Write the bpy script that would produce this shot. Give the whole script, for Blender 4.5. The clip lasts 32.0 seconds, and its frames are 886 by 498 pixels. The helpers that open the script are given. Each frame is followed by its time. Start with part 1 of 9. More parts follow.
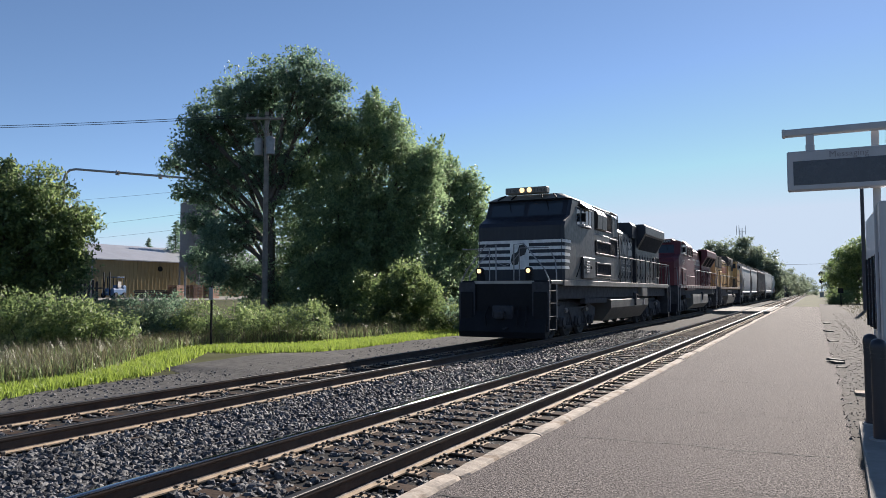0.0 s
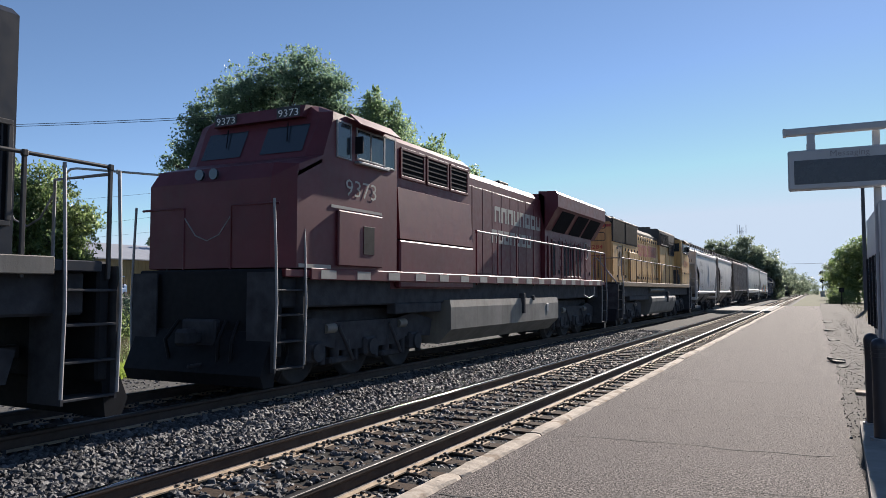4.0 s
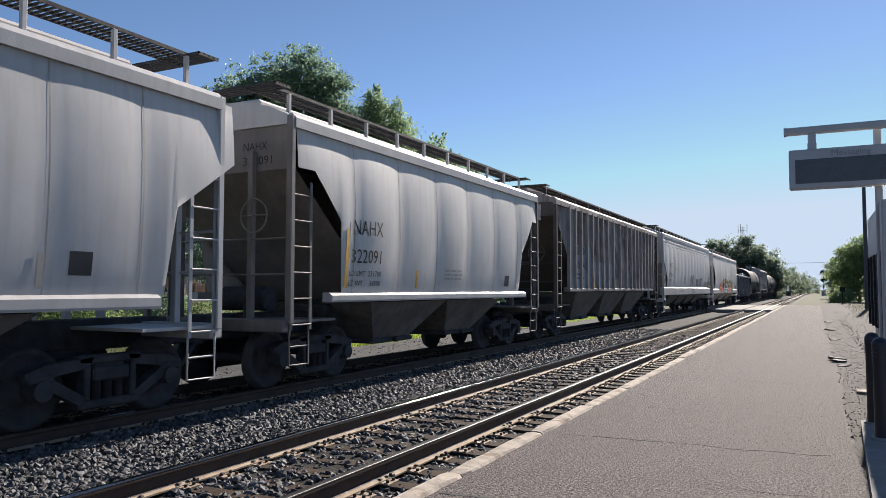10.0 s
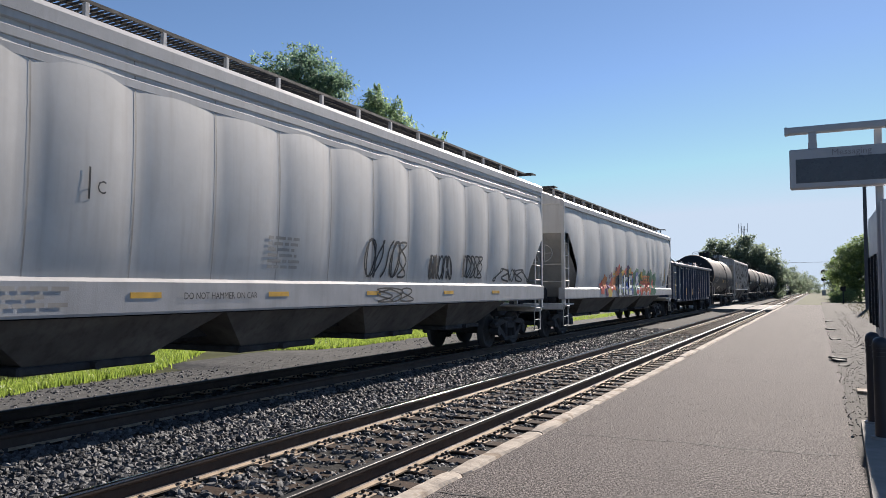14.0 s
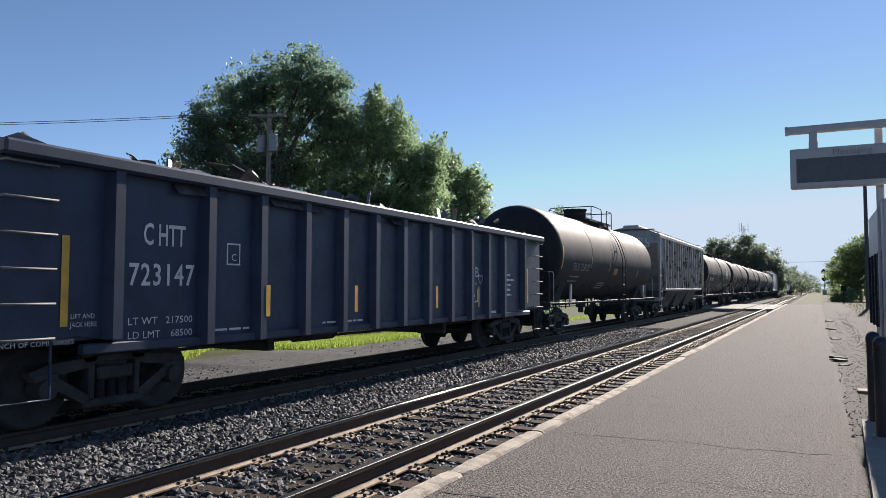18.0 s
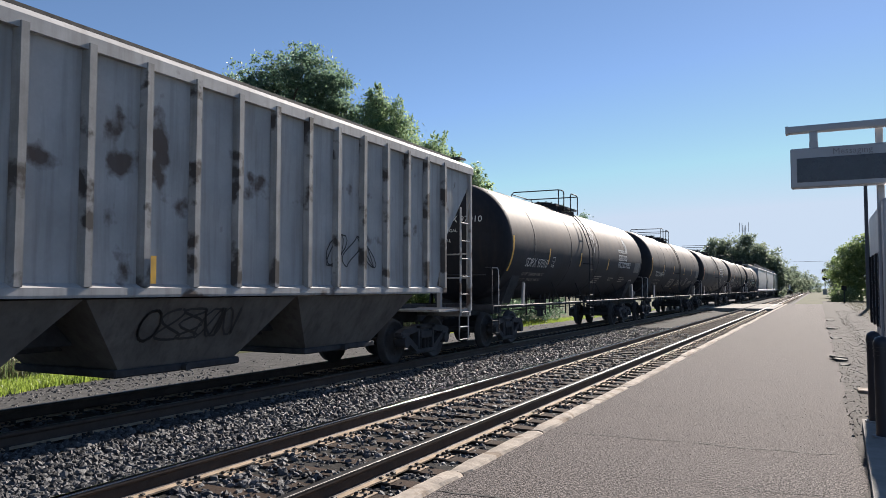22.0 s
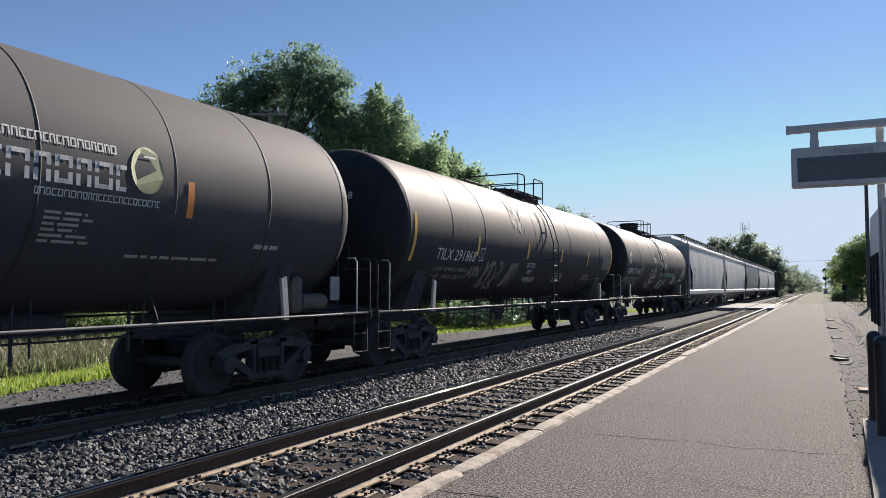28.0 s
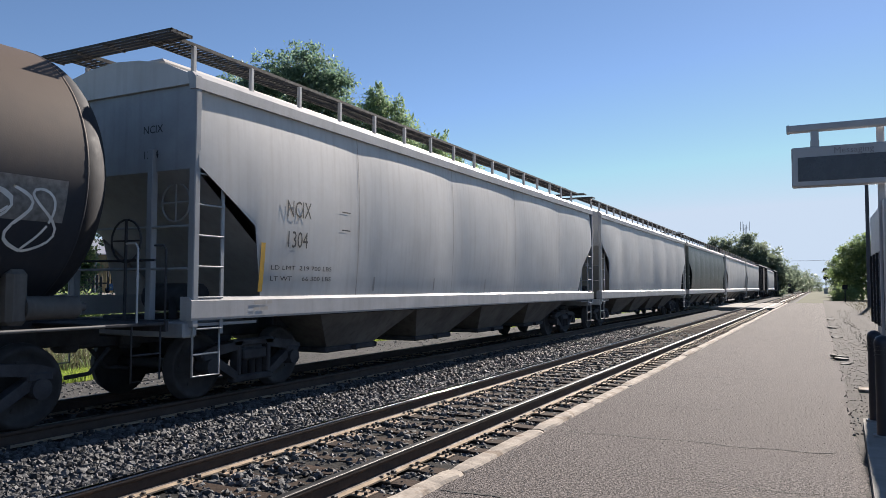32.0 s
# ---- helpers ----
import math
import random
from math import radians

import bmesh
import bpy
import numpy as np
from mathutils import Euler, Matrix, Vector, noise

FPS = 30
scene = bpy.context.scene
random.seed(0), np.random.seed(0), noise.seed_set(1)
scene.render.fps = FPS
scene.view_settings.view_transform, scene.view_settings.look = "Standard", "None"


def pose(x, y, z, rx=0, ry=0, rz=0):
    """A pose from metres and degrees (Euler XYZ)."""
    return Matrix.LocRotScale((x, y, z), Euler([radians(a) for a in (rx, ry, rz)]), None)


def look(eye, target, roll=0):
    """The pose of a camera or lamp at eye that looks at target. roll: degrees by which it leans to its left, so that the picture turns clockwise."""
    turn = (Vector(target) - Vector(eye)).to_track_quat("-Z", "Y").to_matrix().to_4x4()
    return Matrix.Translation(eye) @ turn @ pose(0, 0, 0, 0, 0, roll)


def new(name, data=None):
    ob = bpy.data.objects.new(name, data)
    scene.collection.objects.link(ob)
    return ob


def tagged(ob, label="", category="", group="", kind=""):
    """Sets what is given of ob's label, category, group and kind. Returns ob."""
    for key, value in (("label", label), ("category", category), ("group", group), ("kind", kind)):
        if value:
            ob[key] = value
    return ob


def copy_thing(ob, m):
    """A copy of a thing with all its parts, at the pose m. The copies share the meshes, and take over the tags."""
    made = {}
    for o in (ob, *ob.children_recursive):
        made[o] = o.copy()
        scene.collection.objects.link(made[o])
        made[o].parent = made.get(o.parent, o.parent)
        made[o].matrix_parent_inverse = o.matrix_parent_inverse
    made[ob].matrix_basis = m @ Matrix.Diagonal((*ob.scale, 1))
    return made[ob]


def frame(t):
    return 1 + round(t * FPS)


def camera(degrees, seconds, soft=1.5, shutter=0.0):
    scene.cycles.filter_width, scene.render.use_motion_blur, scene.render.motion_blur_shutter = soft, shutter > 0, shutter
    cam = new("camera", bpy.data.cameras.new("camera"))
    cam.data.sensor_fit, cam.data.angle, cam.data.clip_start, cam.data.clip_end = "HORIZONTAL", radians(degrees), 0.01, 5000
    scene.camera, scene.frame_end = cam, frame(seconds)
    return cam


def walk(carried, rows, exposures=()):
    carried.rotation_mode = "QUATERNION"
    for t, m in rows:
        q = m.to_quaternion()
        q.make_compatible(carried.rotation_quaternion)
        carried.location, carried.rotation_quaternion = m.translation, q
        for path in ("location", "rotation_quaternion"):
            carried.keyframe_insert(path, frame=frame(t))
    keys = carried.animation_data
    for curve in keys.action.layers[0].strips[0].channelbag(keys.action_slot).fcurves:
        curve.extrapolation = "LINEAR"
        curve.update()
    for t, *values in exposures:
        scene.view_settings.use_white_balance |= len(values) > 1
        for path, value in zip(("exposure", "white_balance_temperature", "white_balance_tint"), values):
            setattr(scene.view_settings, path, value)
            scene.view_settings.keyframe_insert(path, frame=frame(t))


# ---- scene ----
# World: y runs along the railway away from the camera, x to the platform side, z = 0 is the top of the rails.
XN, XF = -4.38, -8.625          # centre lines of the near and the far track
GAUGE = 1.505                   # between the centres of the rail heads
EYE = Vector((0, 0, 1.576))


def aim(yaw, pitch, roll):
    a, b = radians(yaw), radians(pitch)
    d = Vector((-math.sin(a) * math.cos(b), math.cos(a) * math.cos(b), math.sin(b)))
    return look(EYE, EYE + d * 10, roll)


cam = camera(62.19, 32.0, soft=0.75)
walk(cam, [
    (0, aim(26.770, 3.266, -0.011)), (4, aim(26.817, 3.208, 0.012)), (8, aim(26.861, 3.156, 0.032)),
    (12, aim(26.898, 3.111, 0.046)), (16, aim(26.932, 3.073, 0.057)), (20, aim(26.962, 3.037, 0.066)),
    (24, aim(26.988, 3.004, 0.077)), (28, aim(27.013, 2.971, 0.088)), (32, aim(27.035, 2.936, 0.101)),
], exposures=[(0, 1.25), (32, 1.25)])


def run(t):
    """Metres that the train has run by t seconds."""
    return 8.938 * t + 0.02012 * t * t


# ---- daylight: low evening sun ahead, a few degrees to the platform side of the line ----
SUN_EL, SUN_AZ = radians(28.5), radians(4.5)
world = bpy.data.worlds.new("sky")
scene.world = world
world.use_nodes = True
wn = world.node_tree.nodes
sky = wn.new("ShaderNodeTexSky")
sky.sky_type, sky.sun_disc = "NISHITA", False
sky.sun_elevation, sky.sun_rotation = SUN_EL, SUN_AZ
sky.air_density, sky.dust_density, sky.ozone_density, sky.altitude = 0.85, 0.12, 2.7, 2200
wn["Background"].inputs["Strength"].default_value = 0.057
sky_cap = wn.new("ShaderNodeVectorMath")        # caps the sky colour per channel, holding down the glare along the horizon
sky_cap.operation = "MINIMUM"
sky_cap.inputs[1].default_value = (4.5, 5.35, 6.6)
world.node_tree.links.new(sky.outputs[0], sky_cap.inputs[0])
world.node_tree.links.new(sky_cap.outputs[0], wn["Background"].inputs[0])
sun = new("sun", bpy.data.lights.new("sun", "SUN"))
sun.data.energy, sun.data.angle, sun.data.color = 4.4, radians(0.55), (1.0, 0.905, 0.82)
sun.matrix_basis = look((0, 0, 0), (-math.sin(SUN_AZ) * math.cos(SUN_EL), -math.cos(SUN_AZ) * math.cos(SUN_EL), -math.sin(SUN_EL)))


# ---- mesh building ----
class Geo:
    """Collects faces for one mesh."""

    def __init__(self):
        self.v, self.f, self.s = [], [], []

    def add(self, verts, faces, smooth=False):
        k = len(self.v)
        self.v.extend([tuple(p) for p in verts])
        self.f.extend([tuple(i + k for i in q) for q in faces])
        self.s.extend([smooth] * len(faces))
        return self

    def box(self, x0, x1, y0, y1, z0, z1, c=0.0):
        x0, x1, y0, y1, z0, z1 = min(x0, x1), max(x0, x1), min(y0, y1), max(y0, y1), min(z0, z1), max(z0, z1)
        c = min(c, 0.45 * min(x1 - x0, y1 - y0, z1 - z0))
        if c <= 0:
            v = [(x, y, z) for z in (z0, z1) for y in (y0, y1) for x in (x0, x1)]
            return self.add(v, [(0, 2, 3, 1), (4, 5, 7, 6), (0, 1, 5, 4), (2, 6, 7, 3), (0, 4, 6, 2), (1, 3, 7, 5)])
        lo, hi = (x0, y0, z0), (x1, y1, z1)
        v, at = [], {}
        for cx in (0, 1):
            for cy in (0, 1):
                for cz in (0, 1):
                    s = (cx, cy, cz)
                    for ax in range(3):
                        p = [(hi if s[i] else lo)[i] + (0 if i == ax else (-c if s[i] else c)) for i in range(3)]
                        at[s, ax] = len(v)
                        v.append(p)
        f = []
        for ax in range(3):
            b, d = [i for i in range(3) if i != ax]
            for side in (0, 1):
                q = []
                for sb, sd in ((0, 0), (1, 0), (1, 1), (0, 1)):
                    s = [0, 0, 0]
                    s[ax], s[b], s[d] = side, sb, sd
                    q.append(at[tuple(s), ax])
                f.append(tuple(q) if (side == 1) == (ax != 1) else tuple(reversed(q)))
            for sb in (0, 1):
                for sd in (0, 1):
                    s0, s1 = [0, 0, 0], [0, 0, 0]
                    s0[b], s0[d], s1[b], s1[d], s1[ax] = sb, sd, sb, sd, 1
                    q = (at[tuple(s0), b], at[tuple(s1), b], at[tuple(s1), d], at[tuple(s0), d])
                    f.append(q if ((sb == sd) == (ax != 1)) else tuple(reversed(q)))
        for s in [(a, b, d) for a in (0, 1) for b in (0, 1) for d in (0, 1)]:
            q = (at[s, 0], at[s, 1], at[s, 2])
            f.append(q if sum(s) % 2 else tuple(reversed(q)))
        return self.add(v, f)

    def cyl(self, p, q, r, r2=None, n=12, caps=True, smooth=True):
        p, q = Vector(p), Vector(q)
        r2 = r if r2 is None else r2
        w = (q - p).normalized()
        a = w.orthogonal().normalized()
        b = w.cross(a)
        v = []
        for o, rr in ((p, r), (q, r2)):
            for i in range(n):
                t = 2 * math.pi * i / n
                v.append(o + a * (rr * math.cos(t)) + b * (rr * math.sin(t)))
        self.add(v, [(i, (i + 1) % n, n + (i + 1) % n, n + i) for i in range(n)], smooth)
        if caps:
            self.add(v[:n], [tuple(reversed(range(n)))])
            self.add(v[n:], [tuple(range(n))])
        return self

    def tube(self, pts, r, n=6, caps=True):
        pts = [Vector(p) for p in pts]
        rs = r if isinstance(r, (list, tuple)) else [r] * len(pts)
        v, a = [], None
        for i, p in enumerate(pts):
            w = (pts[min(i + 1, len(pts) - 1)] - pts[max(i - 1, 0)]).normalized()
            a = w.orthogonal().normalized() if a is None else (a - w * a.dot(w)).normalized()
            b = w.cross(a)
            for k in range(n):
                t = 2 * math.pi * k / n
                v.append(p + a * (rs[i] * math.cos(t)) + b * (rs[i] * math.sin(t)))
        f = [(i * n + k, i * n + (k + 1) % n, (i + 1) * n + (k + 1) % n, (i + 1) * n + k) for i in range(len(pts) - 1) for k in range(n)]
        self.add(v, f, True)
        if caps:
            self.add(v[:n], [tuple(reversed(range(n)))])
            self.add(v[-n:], [tuple(range(n))])
        return self

    def prism(self, poly, a0, a1, axis="x"):
        """poly: (y, z) for axis x, (x, z) for y, (x, y) for z."""
        put = {"x": lambda a, p: (a, p[0], p[1]), "y": lambda a, p: (p[0], a, p[1]), "z": lambda a, p: (p[0], p[1], a)}[axis]
        n = len(poly)
        v = [put(a0, p) for p in poly] + [put(a1, p) for p in poly]
        f = [tuple(reversed(range(n))), tuple(range(n, 2 * n))] + [(i, (i + 1) % n, n + (i + 1) % n, n + i) for i in range(n)]
        return self.add(v, f)

    def loft(self, rings, closed=False, smooth=True):
        """Quads between rows of points of one length."""
        n = len(rings[0])
        v = [p for ring in rings for p in ring]
        m = n if closed else n - 1
        f = [(i * n + k, i * n + (k + 1) % n, (i + 1) * n + (k + 1) % n, (i + 1) * n + k) for i in range(len(rings) - 1) for k in range(m)]
        return self.add(v, f, smooth)

    def sweep(self, prof, y0, y1, cap=True, smooth=False):
        """A profile of (x, z), drawn out along y."""
        return self.prism(prof, y0, y1, "y")

    def mesh(self, name, material):
        me = bpy.data.meshes.new(name)
        me.from_pydata(self.v, [], self.f)
        me.polygons.foreach_set("use_smooth", self.s)
        me.materials.append(material)
        me.update()
        return me


def part(name, geo, material, parent, label="", kind=""):
    ob = new(name, geo.mesh(name, material) if isinstance(geo, Geo) else geo)
    ob.parent = parent
    return tagged(ob, label=label, kind=kind)


def thing(name, label, category, group="", kind="", at=None):
    ob = tagged(new(name), label, category, group, kind)
    ob.empty_display_size = 0.3
    if at is not None:
        ob.matrix_basis = at
    return ob


def solid(name, geo, material, label, category, group="", kind="", at=None):
    ob = tagged(new(name, geo.mesh(name, material)), label, category, group, kind)
    if at is not None:
        ob.matrix_basis = at
    return ob


def words(text, height, spacing=1.0, bold=0.0):
    """Flat mesh data of a line of writing, its lower left corner at the origin: points (x, y) and faces."""
    cu = bpy.data.curves.new("writing", "FONT")
    cu.body, cu.size, cu.space_character, cu.offset, cu.resolution_u = text, height * 1.38, spacing, bold * height, 2
    ob = bpy.data.objects.new("writing", cu)
    scene.collection.objects.link(ob)
    me = bpy.data.meshes.new_from_object(ob.evaluated_get(bpy.context.evaluated_depsgraph_get()))
    pts = [(v.co.x, v.co.y) for v in me.vertices]
    faces = [tuple(p.vertices) for p in me.polygons]
    bpy.data.objects.remove(ob)
    bpy.data.curves.remove(cu)
    bpy.data.meshes.remove(me)
    return pts, faces
# ---- materials ----
def mat(name, col, rough=0.6, metal=0.0, var=0.25, scale=2.0, bump=0.15, bscale=60.0, streak=0.0, dirt=(0.09, 0.065, 0.045),
        patch=0.0, patch_col=(0.2, 0.09, 0.05), rand=0.0, spec=0.5, emit=0.0, even=False):
    """A painted or raw surface: two sizes of mottling, running streaks of dirt, patches of wear, fine relief."""
    m = bpy.data.materials.new(name)
    m.use_nodes = True
    nt = m.node_tree
    nd, ln = nt.nodes, nt.links
    b = nd["Principled BSDF"]
    b.inputs["Roughness"].default_value, b.inputs["Metallic"].default_value = rough, metal
    b.inputs["Specular IOR Level"].default_value = spec
    tc = nd.new("ShaderNodeTexCoord")

    def noise_of(sc, detail=4.0, stretch=None):
        n = nd.new("ShaderNodeTexNoise")
        n.inputs["Scale"].default_value, n.inputs["Detail"].default_value = sc, detail
        src = tc.outputs["Object"]
        if stretch:
            mp = nd.new("ShaderNodeMapping")
            mp.inputs["Scale"].default_value = stretch
            ln.new(src, mp.inputs[0])
            src = mp.outputs[0]
        ln.new(src, n.inputs["Vector"])
        return n.outputs[0]

    def ramp(src, lo, hi, a=0.0, b_=1.0):
        r = nd.new("ShaderNodeMapRange")
        for i, x in enumerate((lo, hi, a, b_)):
            r.inputs[i + 1].default_value = x
        ln.new(src, r.inputs[0])
        return r.outputs[0]

    def mix(fac, a, c, mode="MIX"):
        x = nd.new("ShaderNodeMix")
        x.data_type, x.blend_type = "RGBA", mode
        for sock, val in ((x.inputs[0], fac), (x.inputs[6], a), (x.inputs[7], c)):
            if isinstance(val, bpy.types.NodeSocket):
                ln.new(val, sock)
            else:
                sock.default_value = val if isinstance(val, float) else (*val[:3], 1)
        return x.outputs[2]

    dark = tuple(c * (1 - var) for c in col)
    light = tuple(min(1, c * (1 + var * 0.6)) for c in col)
    c = mix(ramp(noise_of(scale), 0.3, 0.7), dark, light)
    c = mix(ramp(noise_of(scale * 14, 6.0), 0.25, 0.75, 0.0, var * 0.9), c, tuple(x * 0.55 for x in col))
    if patch > 0:
        c = mix(ramp(noise_of(scale * 0.7, 8.0), 0.62 - patch * 0.3, 0.66 - patch * 0.22), c, patch_col)
    if streak > 0:
        c = mix(ramp(noise_of(1.0, 5.0, (9.0, 9.0, 0.55)), 0.48, 0.75, 0.0, streak), c, dirt)
    if rand > 0:
        oi = nd.new("ShaderNodeObjectInfo")
        c = mix(ramp(oi.outputs["Random"], 0.0, 1.0, 0.0, rand), c, tuple(x * 0.3 for x in col))
    ln.new(c, b.inputs["Base Color"])
    r = ramp(noise_of(scale * 5), 0.2, 0.8, max(0.02, rough - 0.12), min(1.0, rough + 0.12))
    if not even:
        ln.new(r, b.inputs["Roughness"])
    if bump > 0:
        bp = nd.new("ShaderNodeBump")
        bp.inputs["Strength"].default_value, bp.inputs["Distance"].default_value = bump, 0.01
        ln.new(noise_of(bscale, 5.0), bp.inputs["Height"])
        ln.new(bp.outputs[0], b.inputs["Normal"])
    if emit > 0:
        b.inputs["Emission Color"].default_value, b.inputs["Emission Strength"].default_value = (*col, 1), emit
    return m


def leafy(name, a, b_, trans=0.45):
    """Foliage: every leaf its own green, light shining through."""
    m = bpy.data.materials.new(name)
    m.use_nodes = True
    nt = m.node_tree
    nd, ln = nt.nodes, nt.links
    p = nd["Principled BSDF"]
    p.inputs["Roughness"].default_value = 0.42
    p.inputs["Specular IOR Level"].default_value = 0.55
    g = nd.new("ShaderNodeNewGeometry")
    cr = nd.new("ShaderNodeValToRGB")
    cr.color_ramp.elements[0].color, cr.color_ramp.elements[1].color = (*a, 1), (*b_, 1)
    ln.new(g.outputs["Random Per Island"], cr.inputs[0])
    ln.new(cr.outputs[0], p.inputs["Base Color"])
    tr = nd.new("ShaderNodeBsdfTranslucent")
    hs = nd.new("ShaderNodeHueSaturation")
    hs.inputs["Value"].default_value, hs.inputs["Saturation"].default_value, hs.inputs["Hue"].default_value = 2.4, 0.94, 0.497
    ln.new(cr.outputs[0], hs.inputs["Color"])
    ln.new(hs.outputs[0], tr.inputs[0])
    mx = nd.new("ShaderNodeMixShader")
    mx.inputs[0].default_value = trans
    ln.new(p.outputs[0], mx.inputs[1])
    ln.new(tr.outputs[0], mx.inputs[2])
    ln.new(mx.outputs[0], nd["Material Output"].inputs[0])
    return m


def stony(name, a, b_, rough=0.85):
    """Loose stone: every stone its own grey."""
    m = mat(name, a, rough, var=0.3, scale=9, bump=0.4, bscale=80, spec=0.25)
    nt = m.node_tree
    nd, ln = nt.nodes, nt.links
    g = nd.new("ShaderNodeNewGeometry")
    cr = nd.new("ShaderNodeValToRGB")
    cr.color_ramp.elements[0].color, cr.color_ramp.elements[1].color = (*a, 1), (*b_, 1)
    ln.new(g.outputs["Random Per Island"], cr.inputs[0])
    ln.new(cr.outputs[0], nd["Principled BSDF"].inputs["Base Color"])
    return m


def glass(name, col=(0.6, 0.7, 0.75), rough=0.05):
    m = bpy.data.materials.new(name)
    m.use_nodes = True
    b = m.node_tree.nodes["Principled BSDF"]
    b.inputs["Base Color"].default_value = (*col, 1)
    b.inputs["Roughness"].default_value, b.inputs["Metallic"].default_value = rough, 0.0
    b.inputs["Transmission Weight"].default_value, b.inputs["IOR"].default_value = 0.35, 1.5
    return m


def speckled(name, base, dark, light, rough=0.92, grain=100.0, bump=0.5):
    """Worn asphalt: chips of pale and dark stone at two sizes, faint broad stains, rough relief."""
    m = mat(name, base, rough, var=0.30, scale=0.45, bump=0, spec=0.12, even=True)
    nt = m.node_tree
    nd, ln = nt.nodes, nt.links
    b = nd["Principled BSDF"]
    src = b.inputs["Base Color"].links[0].from_socket
    tc = nd.new("ShaderNodeTexCoord")
    height = None
    for sc, lo, hi, fac in ((grain * 0.035, 0.25, 0.80, 0.30), (grain * 0.3, 0.38, 0.62, 0.35), (grain, 0.46, 0.55, 0.8), (grain * 2.3, 0.46, 0.56, 0.6)):
        n1 = nd.new("ShaderNodeTexNoise")
        n1.inputs["Scale"].default_value, n1.inputs["Detail"].default_value = sc, 2.0
        ln.new(tc.outputs["Object"], n1.inputs["Vector"])
        cr = nd.new("ShaderNodeValToRGB")
        e = cr.color_ramp.elements
        e[0].position, e[0].color = lo, (*dark, 1)
        e[1].position, e[1].color = hi, (*light, 1)
        mid = e.new((lo + hi) / 2)
        mid.color = (*base, 1)
        ln.new(n1.outputs[0], cr.inputs[0])
        mx = nd.new("ShaderNodeMix")
        mx.data_type = "RGBA"
        mx.inputs[0].default_value = fac
        ln.new(src, mx.inputs[6])
        ln.new(cr.outputs[0], mx.inputs[7])
        src = mx.outputs[2]
        height = n1.outputs[0] if sc == grain else height
    ln.new(src, b.inputs["Base Color"])
    bp = nd.new("ShaderNodeBump")
    bp.inputs["Strength"].default_value, bp.inputs["Distance"].default_value = bump, 0.014
    ln.new(height, bp.inputs["Height"])
    ln.new(bp.outputs[0], b.inputs["Normal"])
    return m


ASPHALT = speckled("worn_asphalt", (0.042, 0.037, 0.036), (0.006, 0.005, 0.005), (0.285, 0.252, 0.24), grain=38, bump=0.9)
CRACK = mat("tar_crack", (0.03, 0.028, 0.026), 0.9, var=0.3)
CONCRETE = mat("concrete", (0.27, 0.255, 0.23), 0.9, spec=0.15, var=0.2, scale=3, bump=0.3, streak=0.2)
KERB = mat("weathered_kerb", (0.44, 0.385, 0.325), 0.9, spec=0.15, var=0.3, scale=5, bump=0.9, bscale=24, rand=0.18, patch=0.25, patch_col=(0.24, 0.19, 0.145))
# Rail foot in pale tan: dust, and the sunlit strip put into its colour.
RAIL_FOOT = mat("dusty_sunlit_rail_foot", (0.40, 0.31, 0.22), 0.85, spec=0.2, var=0.35, scale=6, bump=0.3)
# Darker than the car sides: grime, with the shade below the sill painted in.
BAY_DARK = mat("grimy_shaded_bay_paint", (0.15, 0.14, 0.13), 0.75, spec=0.25, var=0.35, scale=1.5, streak=0.4, dirt=(0.03, 0.025, 0.022))
TIE = mat("creosoted_wood", (0.055, 0.036, 0.026), 0.92, spec=0.15, var=0.5, scale=5, bump=0.7, bscale=30, rand=0.4)
RAIL_SIDE = mat("rail_rust", (0.055, 0.035, 0.026), 0.75, var=0.35, scale=3, bump=0.2)
RAIL_DULL = mat("dull_rail_top", (0.055, 0.053, 0.052), 0.5, 1.0, var=0.2, scale=4, bump=0)
RAIL_TOP = mat("polished_rail", (0.20, 0.198, 0.20), 0.11, 1.0, var=0.08, scale=4, bump=0, even=True)
PLATE = mat("rusty_plate", (0.36, 0.265, 0.18), 0.8, var=0.4, scale=12, bump=0.4)
SPIKE = mat("dark_iron", (0.03, 0.026, 0.025), 0.7, var=0.3)
STONE = stony("ballast_stone", (0.019, 0.020, 0.022), (0.145, 0.145, 0.148), 0.65)
BALLAST = mat("ballast_bed", (0.035, 0.034, 0.033), 0.95, spec=0.1, var=0.6, scale=12, bump=1.0, bscale=28)
GRAVEL = mat("fine_gravel", (0.10, 0.098, 0.095), 0.95, spec=0.1, var=0.4, scale=5, bump=1.0, bscale=55)
EARTH = mat("grassy_earth", (0.075, 0.08, 0.035), 0.95, spec=0.1, var=0.5, scale=0.6, bump=0.8, bscale=14)
SAND = mat("dusty_gravel", (0.082, 0.075, 0.069), 0.95, spec=0.1, var=0.4, scale=2.5, bump=0.9, bscale=45)
GRASS = leafy("lit_grass", (0.09, 0.14, 0.02), (0.17, 0.22, 0.03), 0.5)
WEED = leafy("dry_weeds", (0.038, 0.042, 0.022), (0.11, 0.10, 0.055), 0.35)
LEAF_A = leafy("dark_leaves", (0.050, 0.088, 0.058), (0.125, 0.182, 0.115), 0.56)
LEAF_B = leafy("bright_leaves", (0.072, 0.117, 0.062), (0.180, 0.240, 0.120), 0.58)
# Greyer green: the haze of distance is mixed into the leaf colour.
LEAF_FAR = leafy("hazy_far_leaves", (0.075, 0.10, 0.07), (0.16, 0.19, 0.13), 0.5)
LEAF_C = leafy("shrub_leaves", (0.052, 0.086, 0.032), (0.155, 0.20, 0.075), 0.52)
